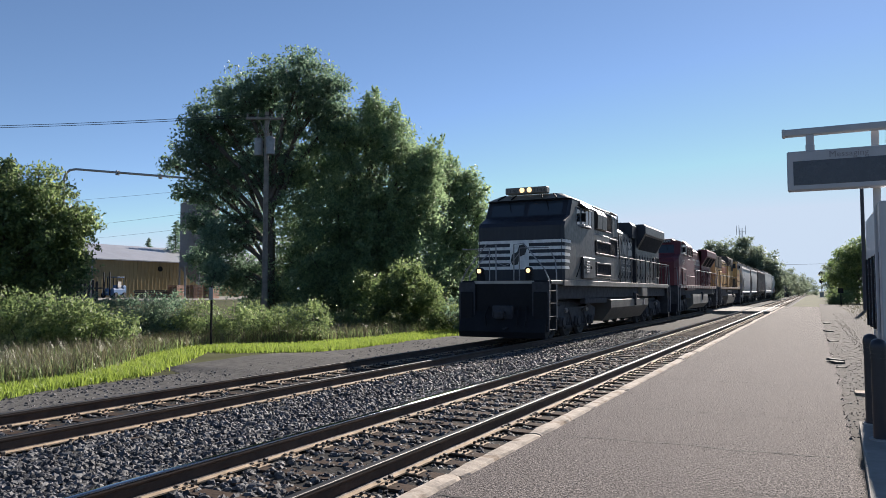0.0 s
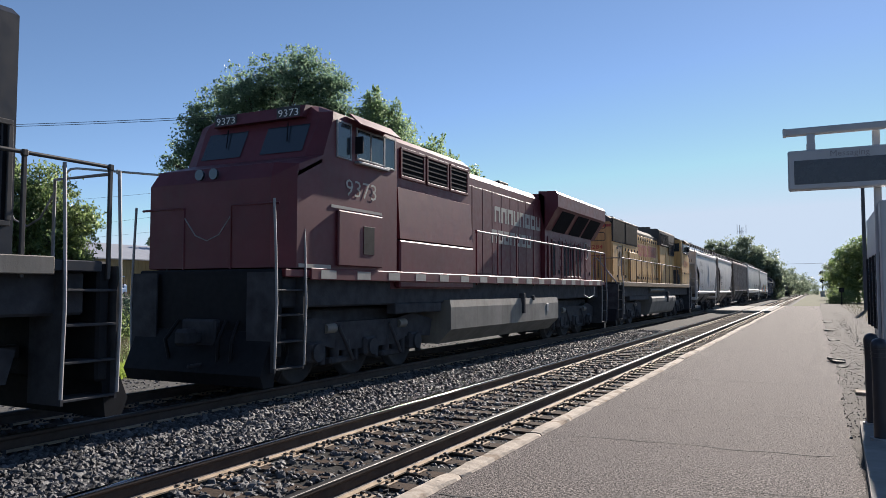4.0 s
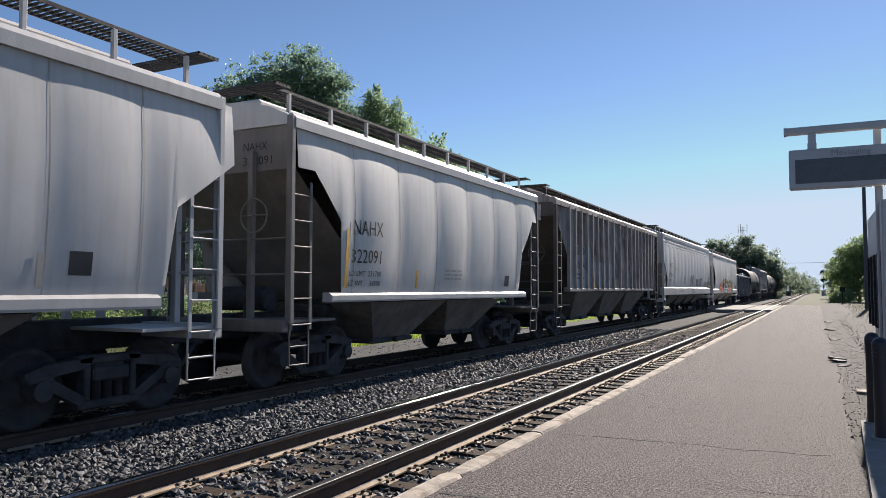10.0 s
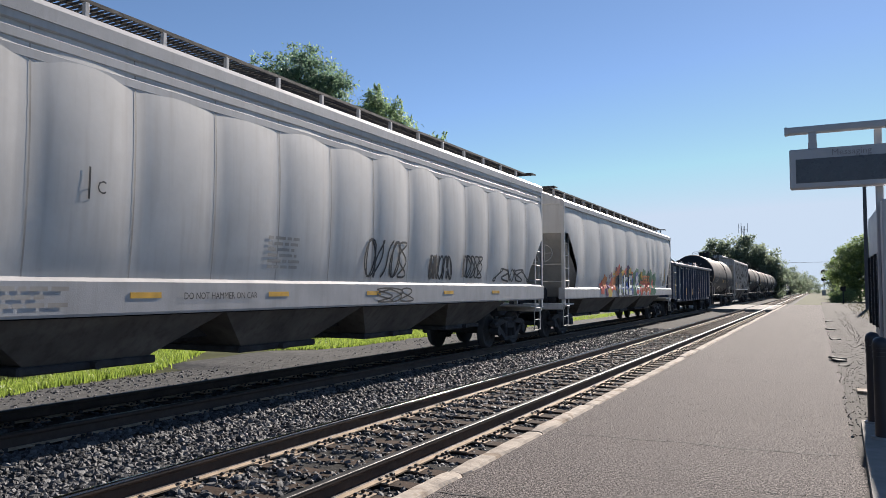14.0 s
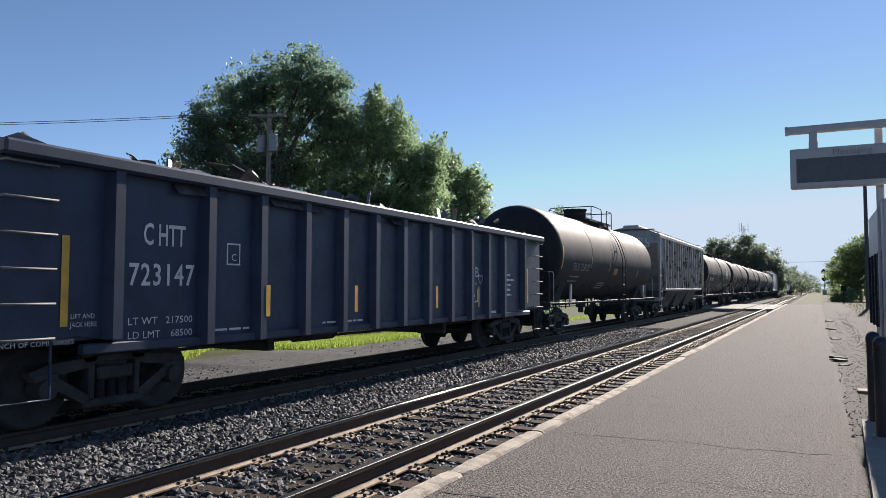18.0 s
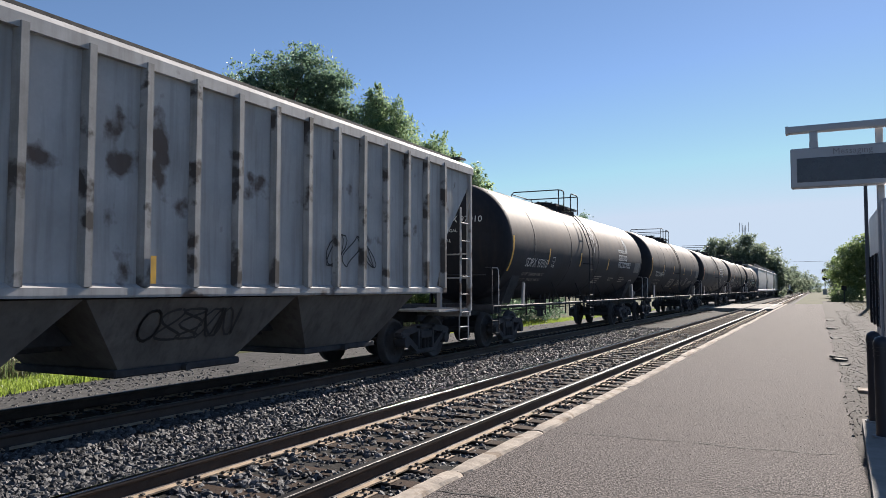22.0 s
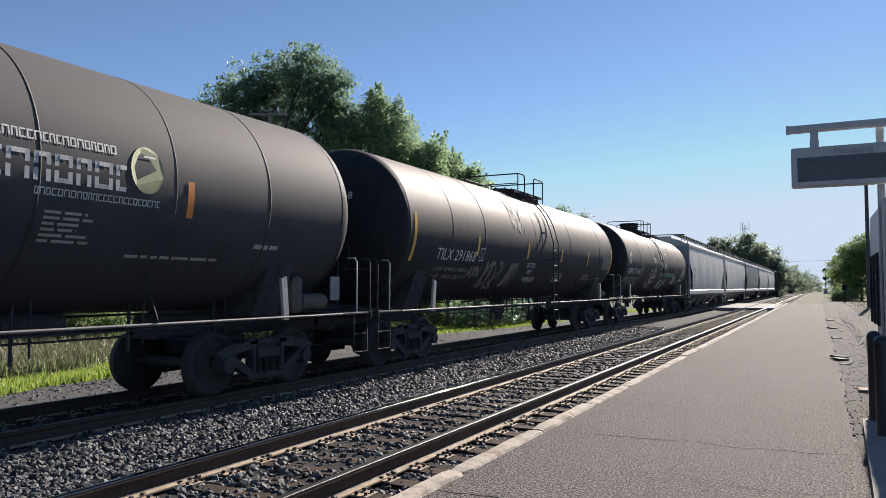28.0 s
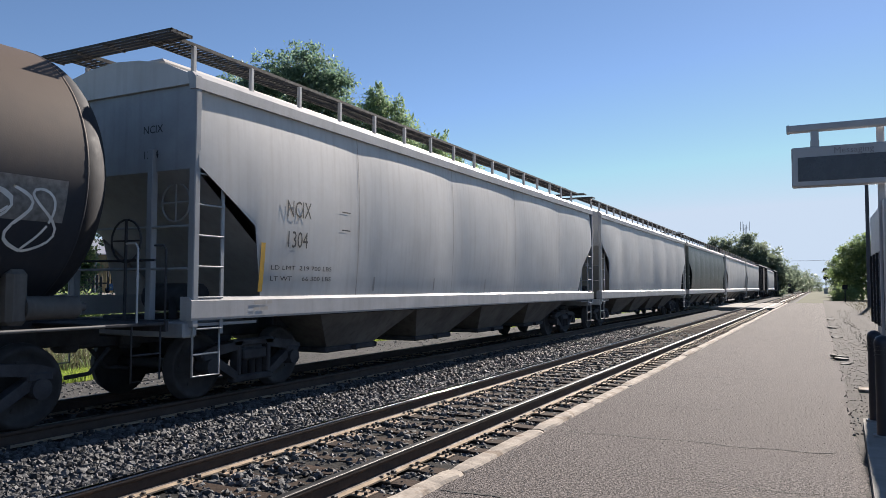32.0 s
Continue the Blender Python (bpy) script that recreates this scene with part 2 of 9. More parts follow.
BARK = mat("bark", (0.11, 0.09, 0.07), 0.9, var=0.4, scale=4, bump=0.9, bscale=18)
POLE = mat("grey_pole_wood", (0.24, 0.21, 0.18), 0.9, var=0.3, scale=5, bump=0.5, streak=0.3)
STEEL_DK = mat("dark_running_gear", (0.056, 0.057, 0.063), 0.8, 0.0, spec=0.2, var=0.4, scale=5, bump=0.3, bscale=25)
WHEEL = mat("wheel_steel", (0.046, 0.045, 0.047), 0.7, 0.0, spec=0.25, var=0.3, scale=6)
TREAD = mat("bright_tread", (0.45, 0.44, 0.43), 0.3, 1.0, var=0.1)
GREY_CAR = mat("pale_grey_paint", (0.50, 0.49, 0.48), 0.55, var=0.10, scale=1.2, bump=0.05, streak=0.22, dirt=(0.24, 0.20, 0.16))
GREY_CAR2 = mat("cream_grey_paint", (0.58, 0.56, 0.53), 0.55, var=0.12, scale=1.0, bump=0.05, streak=0.22, dirt=(0.25, 0.20, 0.15))
WHITE_SILL = mat("sill_paint", (0.44, 0.43, 0.425), 0.5, var=0.15, streak=0.2, dirt=(0.2, 0.17, 0.14))
TAN_CAR = mat("tan_faded_paint", (0.34, 0.28, 0.22), 0.6, var=0.2, streak=0.35)
RUST_CAR = mat("patched_rusty_paint", (0.38, 0.34, 0.32), 0.75, var=0.4, scale=1.1, bump=0.12, streak=0.9, dirt=(0.11, 0.078, 0.068), patch=0.30, patch_col=(0.15, 0.105, 0.095))
RUST_RIB = mat("scuffed_rib_paint", (0.27, 0.245, 0.23), 0.7, var=0.3, scale=3, bump=0.1, streak=0.5, dirt=(0.13, 0.09, 0.07))
DULL_RIB = mat("scuffed_grey_rib_paint", (0.33, 0.325, 0.315), 0.65, var=0.3, scale=3, bump=0.08, streak=0.5, dirt=(0.10, 0.085, 0.07), patch=0.22, patch_col=(0.05, 0.04, 0.035))
DULL_CAR = mat("dull_grey_paint", (0.41, 0.405, 0.40), 0.65, var=0.2, scale=1.4, bump=0.08, streak=0.4, dirt=(0.13, 0.11, 0.09), patch=0.08, patch_col=(0.10, 0.07, 0.055))
GREEN_CAR = mat("dark_green_paint", (0.055, 0.075, 0.07), 0.4, var=0.25, streak=0.3)
BLACK_CAR = mat("black_tank_paint", (0.020, 0.021, 0.026), 0.7, spec=0.22, var=0.3, scale=1.1, bump=0.06, streak=0.25, dirt=(0.06, 0.046, 0.036))
def dust_and_top_light(m, col, lo, hi, amount):
    """Dust and soot on the upper shell plus painted-in sunlight, uneven along its edge."""
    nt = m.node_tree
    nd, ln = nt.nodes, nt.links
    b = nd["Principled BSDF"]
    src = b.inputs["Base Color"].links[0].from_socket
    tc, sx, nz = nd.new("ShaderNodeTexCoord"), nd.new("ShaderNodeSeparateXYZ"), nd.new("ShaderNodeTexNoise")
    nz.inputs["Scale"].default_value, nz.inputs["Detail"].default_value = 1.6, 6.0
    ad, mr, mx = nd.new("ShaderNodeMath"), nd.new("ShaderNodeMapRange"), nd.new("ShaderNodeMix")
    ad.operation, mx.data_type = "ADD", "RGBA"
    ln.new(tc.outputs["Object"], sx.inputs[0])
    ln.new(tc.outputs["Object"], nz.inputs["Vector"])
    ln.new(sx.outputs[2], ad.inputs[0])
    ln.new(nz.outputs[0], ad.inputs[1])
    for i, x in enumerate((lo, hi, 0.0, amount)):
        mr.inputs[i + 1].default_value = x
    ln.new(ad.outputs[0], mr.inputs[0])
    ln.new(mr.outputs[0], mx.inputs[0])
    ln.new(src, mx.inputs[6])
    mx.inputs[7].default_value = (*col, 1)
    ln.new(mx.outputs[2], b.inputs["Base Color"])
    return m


BROWN_TANK = mat("sooty_lit_top_tank_paint", (0.026, 0.030, 0.040), 0.66, even=True, spec=0.25, var=0.3, scale=1.0, bump=0.06, streak=0.22, dirt=(0.06, 0.05, 0.044))
dust_and_top_light(BROWN_TANK, (0.125, 0.092, 0.070), 3.0, 4.1, 0.85)
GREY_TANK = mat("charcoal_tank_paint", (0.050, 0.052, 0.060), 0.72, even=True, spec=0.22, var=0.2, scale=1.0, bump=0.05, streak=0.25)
dust_and_top_light(GREY_TANK, (0.115, 0.105, 0.10), 2.7, 3.8, 0.8)
NAVY_GON = mat("navy_gondola_paint", (0.030, 0.045, 0.086), 0.5, spec=0.35, var=0.3, scale=2, bump=0.1, streak=0.1, dirt=(0.05, 0.045, 0.04))
SCRAP = mat("scrap_metal", (0.20, 0.195, 0.20), 0.4, 0.7, var=0.6, scale=7, rand=0.6)
DARK = mat("dark_interior", (0.010, 0.011, 0.014), 0.7, var=0.2, spec=0.2)
WHITE = mat("white_lettering", (0.72, 0.72, 0.70), 0.6, var=0.2, scale=6, bump=0)
BLACKP = mat("black_lettering", (0.03, 0.03, 0.032), 0.6, var=0.2, bump=0)
YELLOWP = mat("reflective_yellow", (0.75, 0.42, 0.05), 0.45, var=0.25, scale=5, bump=0)
PALEY = mat("faded_marking", (0.40, 0.37, 0.33), 0.6, var=0.3, bump=0)
PIPE_GREY = mat("dull_pipe_paint", (0.16, 0.155, 0.15), 0.7, var=0.3, scale=4)
ROOF_DK = mat("grating_steel", (0.07, 0.065, 0.06), 0.7, 0.3, var=0.3)
GALV = mat("galvanised_steel", (0.30, 0.30, 0.305), 0.6, 0.4, var=0.2, scale=5)
# ---- ground, platform and tracks ----
def ground_z(x, y):
    """Height of the natural ground."""
    if x > -2.2:
        return -0.05 if x < 12 else -0.05 + min(1.0, (x - 12) * 0.02)
    if x > -10.8:
        return -0.62
    if x > -24:
        return -0.50 + 0.04 * noise.noise((x * 0.4, y * 0.4, 0))
    t = min(1.0, (-24 - x) / 26)
    return -0.50 + 1.25 * t * t * (3 - 2 * t)


def axis_steps(stops):
    out = []
    for a, b, st in stops:
        k = max(1, round((b - a) / st))
        out += [a + (b - a) * i / k for i in range(k)]
    return out + [stops[-1][1]]


g = Geo()
gx = axis_steps([(-1600, -200, 350), (-200, -50, 30), (-50, -24, 2.6), (-24, -10.8, 1.2), (-10.8, -10.7, 0.1), (-10.7, -2.25, 4), (-2.25, -2.15, 0.1), (-2.15, 12, 4), (12, 60, 12), (60, 1600, 400)])
gy = axis_steps([(-300, -20, 70), (-20, 60, 2.5), (60, 160, 12), (160, 2600, 350)])
g.loft([[(x, y, ground_z(x, y)) for x in gx] for y in gy], smooth=False)
solid("ground", g, EARTH, "rough grassy earth beside the railway line", "ground", kind="structure")

# gravel shoulder beyond the far track, with an uneven edge
g = Geo()
rows_ = []
for y in axis_steps([(-12, 60, 0.8), (60, 700, 20)]):
    w = 3.1 + 1.3 * noise.noise((y * 0.13, 4, 0)) + 0.5 * noise.noise((y * 0.7, 1, 0)) + (1.1 if 14 < y < 20 else 0)
    rows_.append([(XF - 1.55, y, -0.20), (XF - 2.2, y, -0.36), (XF - 2.9, y, -0.40), (XF - 2.9 - w, y, -0.47), (XF - 3.2 - w, y, -0.62)])
g.loft(rows_)
solid("gravel_shoulder", g, GRAVEL, "grey gravel shoulder along the far track", "gravel", kind="structure")

# ballast bed of both tracks
g = Geo()
prof = [(XF - 2.1, -0.62), (XF - 1.6, -0.21), (XF + 1.35, -0.20), (XF + 1.75, -0.27), (XN - 1.7, -0.27), (XN - 1.3, -0.21), (XN + 1.25, -0.21), (-2.9, -0.23), (-2.7, -0.62)]
ys = axis_steps([(-14, 60, 0.5), (60, 1500, 60)])
g.loft([[(x, y, z + (0.03 * noise.noise((x * 2.1, y * 2.1, 0)) if -0.6 < z else 0)) for x, z in prof] for y in ys])
solid("ballast_bed", g, BALLAST, "dark crushed stone ballast bed under the tracks", "ballast", kind="structure")

# platform slab
platform = solid("platform", Geo().box(-2.70, 0.46, -14, 82, -0.60, 0.0, 0.02), ASPHALT, "long weathered asphalt station platform, cracked across", "platform", kind="structure")
# cracks across the asphalt
for yc, x0, x1, wd in ((5.15, -2.68, -1.9, 0.016), (7.85, -2.66, 0.3, 0.013), (10.1, -2.66, 0.34, 0.012), (13.7, -2.68, 0.44, 0.018), (20.8, -2.6, 0.4, 0.02), (29.5, -2.6, 0.4, 0.022), (38.5, -2.6, 0.4, 0.03), (6.3, -1.6, 0.1, 0.005), (17.0, -2.5, 0.2, 0.012), (24.6, -2.6, 0.4, 0.02)):
    g, top, bot = Geo(), [], []
    n = 36
    for i in range(n + 1):
        x = x0 + (x1 - x0) * i / n
        y = yc + 0.10 * (x - x0) / 3 + 0.10 * noise.noise((x * 1.9, yc, 3)) + 0.03 * noise.noise((x * 9, yc, 7))
        h = wd * (0.7 + 0.9 * abs(noise.noise((x * 5, yc, 11)))) * (0.15 + min(1, 8 * min(i, n - i) / n))
        top.append((x, y + h, 0.004))
        bot.append((x, y - h, 0.004))
    g.loft([bot, top])
    part("crack", g, CRACK, platform)
g = Geo()      # ragged right-hand rim, grass and grit creeping in
left, right = [], []
for i in range(1000):
    y = -2 + i * 0.084
    e = 0.36 + 0.09 * noise.noise((y * 0.9, 0, 5)) + 0.05 * noise.noise((y * 3.1, 0, 9)) + 0.025 * noise.noise((y * 9, 0, 2)) - 0.04 * (y < 12)
    left.append((e, y, 0.006))
    right.append((1.0, y, 0.006))
g.loft([left, right])
solid("gravel_margin", g, SAND, "dusty gravel margin beside the platform", "gravel", kind="structure")

# path, dirt and the far end of the platform
solid("dirt_apron", Geo().box(0.47, 7.5, -10, 100, -0.4, -0.006), SAND, "dusty dirt strip with thin dry grass", "dirt", kind="structure")
solid("track_side_path", Geo().box(-2.60, 3.2, 82.02, 260, -0.4, -0.10), GRAVEL, "grey stony ground past the end of the platform", "gravel", kind="structure")

# edge timbers of the platform
y = -6.0
kerb = thing("platform_kerb", "pale weathered kerb beams edging the platform", "kerb", kind="structure")
rk = random.Random(5)
while y < 82:
    ln_ = rk.choice((2.05, 2.4, 1.75))
    j = rk.uniform(-0.012, 0.012)
    dz, g, k = rk.uniform(-0.012, 0.012), Geo(), 16
    rings = []
    for i in range(k + 1):
        yy = y + (ln_ - 0.02) * i / k
        e = 0.03 * noise.noise((yy * 3.1, 0, 4)) + 0.02 * noise.noise((yy * 11, 0, 8)) - (0.03 if i in (0, k) else 0)
        w = 0.012 * noise.noise((yy * 4.3, 7, 1))
        h = 0.018 + dz + 0.012 * noise.noise((yy * 5, 2, 3)) - (0.02 if i in (0, k) else 0)
        rings.append([(-2.88 + j + w, yy, -0.34), (-2.88 + j + w, yy, h - 0.022), (-2.862 + j + w, yy, h), (-2.79, yy, h + 0.004), (-2.715 + j + e, yy, h - 0.004), (-2.692 + j + e, yy, h - 0.03), (-2.692 + j, yy, -0.34)])
    g.loft(rings, closed=True, smooth=False)
    g.add(rings[0], [tuple(range(7))]).add(rings[-1], [tuple(reversed(range(7)))])
    part("kerb_beam", g, KERB, kerb)
    y += ln_

RAIL = [(-0.036, 0), (0.036, 0), (0.037, -0.03), (0.030, -0.045), (0.010, -0.058), (0.009, -0.135), (0.030, -0.152), (0.070, -0.165), (0.070, -0.176), (-0.070, -0.176), (-0.070, -0.165), (-0.030, -0.152), (-0.009, -0.135), (-0.010, -0.058), (-0.030, -0.045), (-0.037, -0.03)]
TOPS = [(-0.0375, -0.012)] + [(-0.026 + 0.0125 * math.sin(math.radians(q)), -0.009 + 0.0125 * math.cos(math.radians(q))) for q in (-80, -65, -50, -35, -20, -8)] + [(0, 0.0045)] + [(0.026 + 0.0125 * math.sin(math.radians(q)), -0.009 + 0.0125 * math.cos(math.radians(q))) for q in (8, 20, 35, 50, 65, 80)] + [(0.0375, -0.012)]
FOOT = [(-0.014, -0.148), (0.014, -0.148), (0.034, -0.153), (0.074, -0.164), (0.074, -0.178), (-0.074, -0.178), (-0.074, -0.164), (-0.034, -0.153)]
tie_mesh = Geo().box(-1.295, 1.295, -0.11, 0.11, -0.36, -0.188, 0.012).mesh("sleeper", TIE)
plate_mesh = Geo().box(-0.20, 0.20, -0.098, 0.098, -0.190, -0.174, 0.004).mesh("tie_plate", PLATE)
g = Geo()
for sx in (-1, 1):
    for sy in (-1, 1):
        g.box(sx * 0.078 - 0.014, sx * 0.078 + 0.014, sy * 0.06 - 0.012, sy * 0.06 + 0.012, -0.18, -0.150, 0.004)
        g.box(sx * 0.094 - 0.022, sx * 0.094 + 0.016, sy * 0.06 - 0.017, sy * 0.06 + 0.017, -0.156, -0.144, 0.004)
        g.cyl((sx * 0.165, sy * 0.05, -0.178), (sx * 0.165, sy * 0.05, -0.150), 0.016, n=6)
spike_mesh = g.mesh("spikes", SPIKE)
# spring anchors gripping the rail foot beside the ties
g = Geo().box(-0.10, 0.10, 0.0, 0.035, -0.215, -0.172, 0.006).box(0.075, 0.115, -0.005, 0.05, -0.20, -0.135, 0.008)
anchor_mesh = g.mesh("rail_anchor", SPIKE)

rt = random.Random(11)
for nm, xc, y_lo, y_near, lab in (("near_track", XN, 2.2, 34, "main line track on wooden ties next to the platform"), ("far_track", XF, 2.0, 26, "second track on wooden ties, used by the train")):
    tr = thing(nm, lab, "railway track", kind="structure", at=pose(xc, 0, 0))
    for sx in (-1, 1):
        r = part("rail", Geo().prism([(sx * GAUGE / 2 + a, b) for a, b in RAIL], -14, 1500, "y"), RAIL_SIDE, tr)
        part("running_surface", Geo().loft([[(sx * GAUGE / 2 + a, yy, b) for a, b in TOPS] for yy in (1500, -14)]), RAIL_TOP if (xc, sx) == (XN, -1) else RAIL_DULL, r, "polished steel rail top")
        part("rail_foot", Geo().prism([(sx * GAUGE / 2 + a, b) for a, b in FOOT], -14, 1500, "y"), RAIL_FOOT, r, "dusty tan rail foot, painted as sunlit")
    far = Geo()
    k, y = 0, -14.0
    while y < 300:
        j, tw = rt.uniform(-0.03, 0.03), rt.uniform(-1.0, 1.0)
        if y_lo < y < y_near:
            s = part("sleeper", tie_mesh, None, tr)
            s.matrix_basis = pose(rt.uniform(-0.05, 0.05), y + j, rt.uniform(-0.006, 0.002), 0, 0, tw)
            for sx in (-1, 1):
                p = part("tie_plate", plate_mesh, None, s)
                p.matrix_basis = pose(sx * GAUGE / 2, 0, 0, 0, 0, -tw)
                part("spikes", spike_mesh, None, s).matrix_basis = pose(sx * GAUGE / 2, 0, 0, 0, 0, -tw)
                if k % 2 == 0:
                    part("rail_anchor", anchor_mesh, None, s).matrix_basis = pose(sx * GAUGE / 2, 0.115, 0)
        else:
            far.box(-1.295, 1.295, y - 0.11, y + 0.11, -0.36, -0.188)
        y += 0.497
        k += 1
    part("far_sleepers", far, TIE, tr, kind="stuff")
    fp = Geo()
    y = y_near
    while y < 75:
        for sx in (-1, 1):
            fp.box(sx * GAUGE / 2 - 0.2, sx * GAUGE / 2 + 0.2, y - 0.098, y + 0.098, -0.190, -0.172)
            fp.box(sx * GAUGE / 2 + 0.06, sx * GAUGE / 2 + 0.12, y - 0.07, y - 0.04, -0.175, -0.145)
        y += 0.497
    part("far_plates", fp, PLATE, tr, kind="stuff")

# crossing panels between the rails
cr_ = thing("level_crossing", "flat concrete crossing panels laid between the rails", "crossing", kind="structure")
for x0, x1 in ((XF - 2.4, XF - 0.85), (XF - 0.66, XF + 0.66), (XF + 0.85, XN - 0.85), (XN - 0.66, XN + 0.66), (XN + 0.85, -3.0)):
    part("crossing_panel", Geo().box(x0, x1, 61.5, 79, -0.3, 0.012, 0.02), CONCRETE, cr_)


# ---- loose ballast stones ----
def stone_field(name, spots, size, material, label, seed, flat=0.9):
    """spots: array of (x, y, z). Every stone a bent icosahedron with its own turn and size."""
    rs = np.random.RandomState(seed)
    p = (1 + 5 ** 0.5) / 2
    base = np.array([(-1, p, 0), (1, p, 0), (-1, -p, 0), (1, -p, 0), (0, -1, p), (0, 1, p), (0, -1, -p), (0, 1, -p), (p, 0, -1), (p, 0, 1), (-p, 0, -1), (-p, 0, 1)]) / 1.9
    tri = np.array([(0, 11, 5), (0, 5, 1), (0, 1, 7), (0, 7, 10), (0, 10, 11), (1, 5, 9), (5, 11, 4), (11, 10, 2), (10, 7, 6), (7, 1, 8), (3, 9, 4), (3, 4, 2), (3, 2, 6), (3, 6, 8), (3, 8, 9), (4, 9, 5), (2, 4, 11), (6, 2, 10), (8, 6, 7), (9, 8, 1)])
    n = len(spots)
    forms = base[None] * rs.uniform(0.55, 1.25, (60, 12, 1)) * rs.uniform(0.7, 1.25, (60, 1, 3))
    v = forms[rs.randint(0, 60, n)]
    q = rs.normal(size=(n, 4))
    q /= np.linalg.norm(q, axis=1, keepdims=True)
    w, x, y, z = q.T
    rot = np.stack([1 - 2 * (y * y + z * z), 2 * (x * y - z * w), 2 * (x * z + y * w), 2 * (x * y + z * w), 1 - 2 * (x * x + z * z), 2 * (y * z - x * w), 2 * (x * z - y * w), 2 * (y * z + x * w), 1 - 2 * (x * x + y * y)], 1).reshape(n, 3, 3)
    v = np.einsum("nij,nkj->nki", rot, v) * (size * rs.uniform(0.6, 1.35, (n, 1, 1)))
    v[:, :, 2] *= flat
    v += np.asarray(spots)[:, None, :]
    f = tri[None] + 12 * np.arange(n)[:, None, None]
    me = bpy.data.meshes.new(name)
    me.vertices.add(12 * n)
    me.vertices.foreach_set("co", v.ravel().astype(np.float32))
    me.loops.add(60 * n)
    me.loops.foreach_set("vertex_index", f.ravel().astype(np.int32))
    me.polygons.add(20 * n)
    me.polygons.foreach_set("loop_start", np.arange(0, 60 * n, 3, dtype=np.int32))
    me.polygons.foreach_set("use_smooth", np.zeros(20 * n, dtype=bool))
    me.materials.append(material)
    me.update(calc_edges=True)
    return tagged(new(name, me), label, "ballast", kind="stuff")


def scatter(n, x0, x1, y0, y1, zf, seed):
    """Spots that thin out with distance."""
    rs = np.random.RandomState(seed)
    x = rs.uniform(x0, x1, n)
    y = y0 * (y1 / y0) ** rs.uniform(0, 1, n)
    return np.stack([x, y, zf(x, y, rs)], 1)


def between(x, y, rs):
    return -0.255 + 0.05 * np.clip(np.abs(x - (XF + XN) / 2) - 0.45, 0, 0.6) * 1.6 + rs.uniform(-0.02, 0.035, len(x))


def cribs(x, y, rs):
    return np.where(np.abs((y / 0.497 + 0.83) % 1 - 0.5) < 0.26, -0.215, -0.205) + rs.uniform(-0.03, 0.02, len(x)) - np.where(np.abs((y / 0.497 + 0.83) % 1 - 0.5) < 0.26, 0.0, 0.06 * (rs.uniform(0, 1, len(x)) > 0.16))


stone_field("ballast_stones", scatter(36000, XF + 0.95, XN - 0.9, 3.0, 34, between, 1), 0.039, STONE, "coarse dark grey ballast stones between the two tracks", 3)
stone_field("crib_stones", scatter(13000, XN - 0.9, XN + 0.72, 3.4, 30, cribs, 2), 0.038, STONE, "dark ballast stones between the ties of the near track", 4)
stone_field("crib_stones", scatter(6000, XF - 0.9, XF + 0.95, 4.5, 30, cribs, 5), 0.036, STONE, "dark ballast stones between the ties of the far track", 6)
stone_field("edge_stones", scatter(2400, XN + 0.85, -2.91, 3.6, 30, lambda x, y, rs: -0.225 + rs.uniform(-0.02, 0.02, len(x)), 8), 0.034, STONE, "ballast stones against the platform kerb", 9)
stone_field("shoulder_stones", scatter(6000, XF - 5.5, XF - 1.3, 7, 40, lambda x, y, rs: np.where(x > XF - 2.2, -0.25 - 0.25 * (XF - 1.4 - x), -0.42 - 0.02 * (XF - 2.9 - x)) + rs.uniform(-0.02, 0.01, len(x)), 10), 0.034, stony("shoulder_gravel", (0.05, 0.05, 0.05), (0.17, 0.165, 0.16)), "grey gravel stones on the shoulder", 12)
stone_field("platform_grit", scatter(3000, -2.66, 0.3, 2.6, 12, lambda x, y, rs: np.full(len(x), -0.0005), 31), 0.0042, stony("pale_chips", (0.03, 0.028, 0.028), (0.42, 0.39, 0.37)), "worn stone chips in the asphalt surface", 33)
stone_field("margin_grit", np.concatenate([scatter(1500, 0.30, 1.3, 9, 45, lambda x, y, rs: np.full(len(x), 0.008), 21), scatter(2200, 1.0, 3.2, 10, 60, lambda x, y, rs: np.full(len(x), 0.003), 22)]), 0.012, stony("grit", (0.06, 0.055, 0.05), (0.26, 0.24, 0.21)), "loose grit and pebbles beside the platform", 23)
# ---- plants ----
def quads(name, centre, along, across, material):
    """Many small leaves as bent rhombs: centre, half-length and half-width vectors."""
    n = len(centre)
    nrm = np.cross(along, across)
    nrm /= np.linalg.norm(nrm, axis=1, keepdims=True) + 1e-9
    sag = nrm * (np.linalg.norm(across, axis=1, keepdims=True) * 0.35)
    v = np.stack([centre - along, centre + across + sag, centre + along, centre - across + sag], 1)
    me = bpy.data.meshes.new(name)
    me.vertices.add(4 * n)
    me.vertices.foreach_set("co", v.ravel().astype(np.float32))
    me.loops.add(4 * n)
    me.loops.foreach_set("vertex_index", np.arange(4 * n, dtype=np.int32))
    me.polygons.add(n)
    me.polygons.foreach_set("loop_start", np.arange(0, 4 * n, 4, dtype=np.int32))
    me.polygons.foreach_set("use_smooth", np.zeros(n, dtype=bool))
    me.materials.append(material)
    me.update(calc_edges=True)
    return me


def unit(rs, n):
    d = rs.normal(size=(n, 3))
    return d / np.linalg.norm(d, axis=1, keepdims=True)


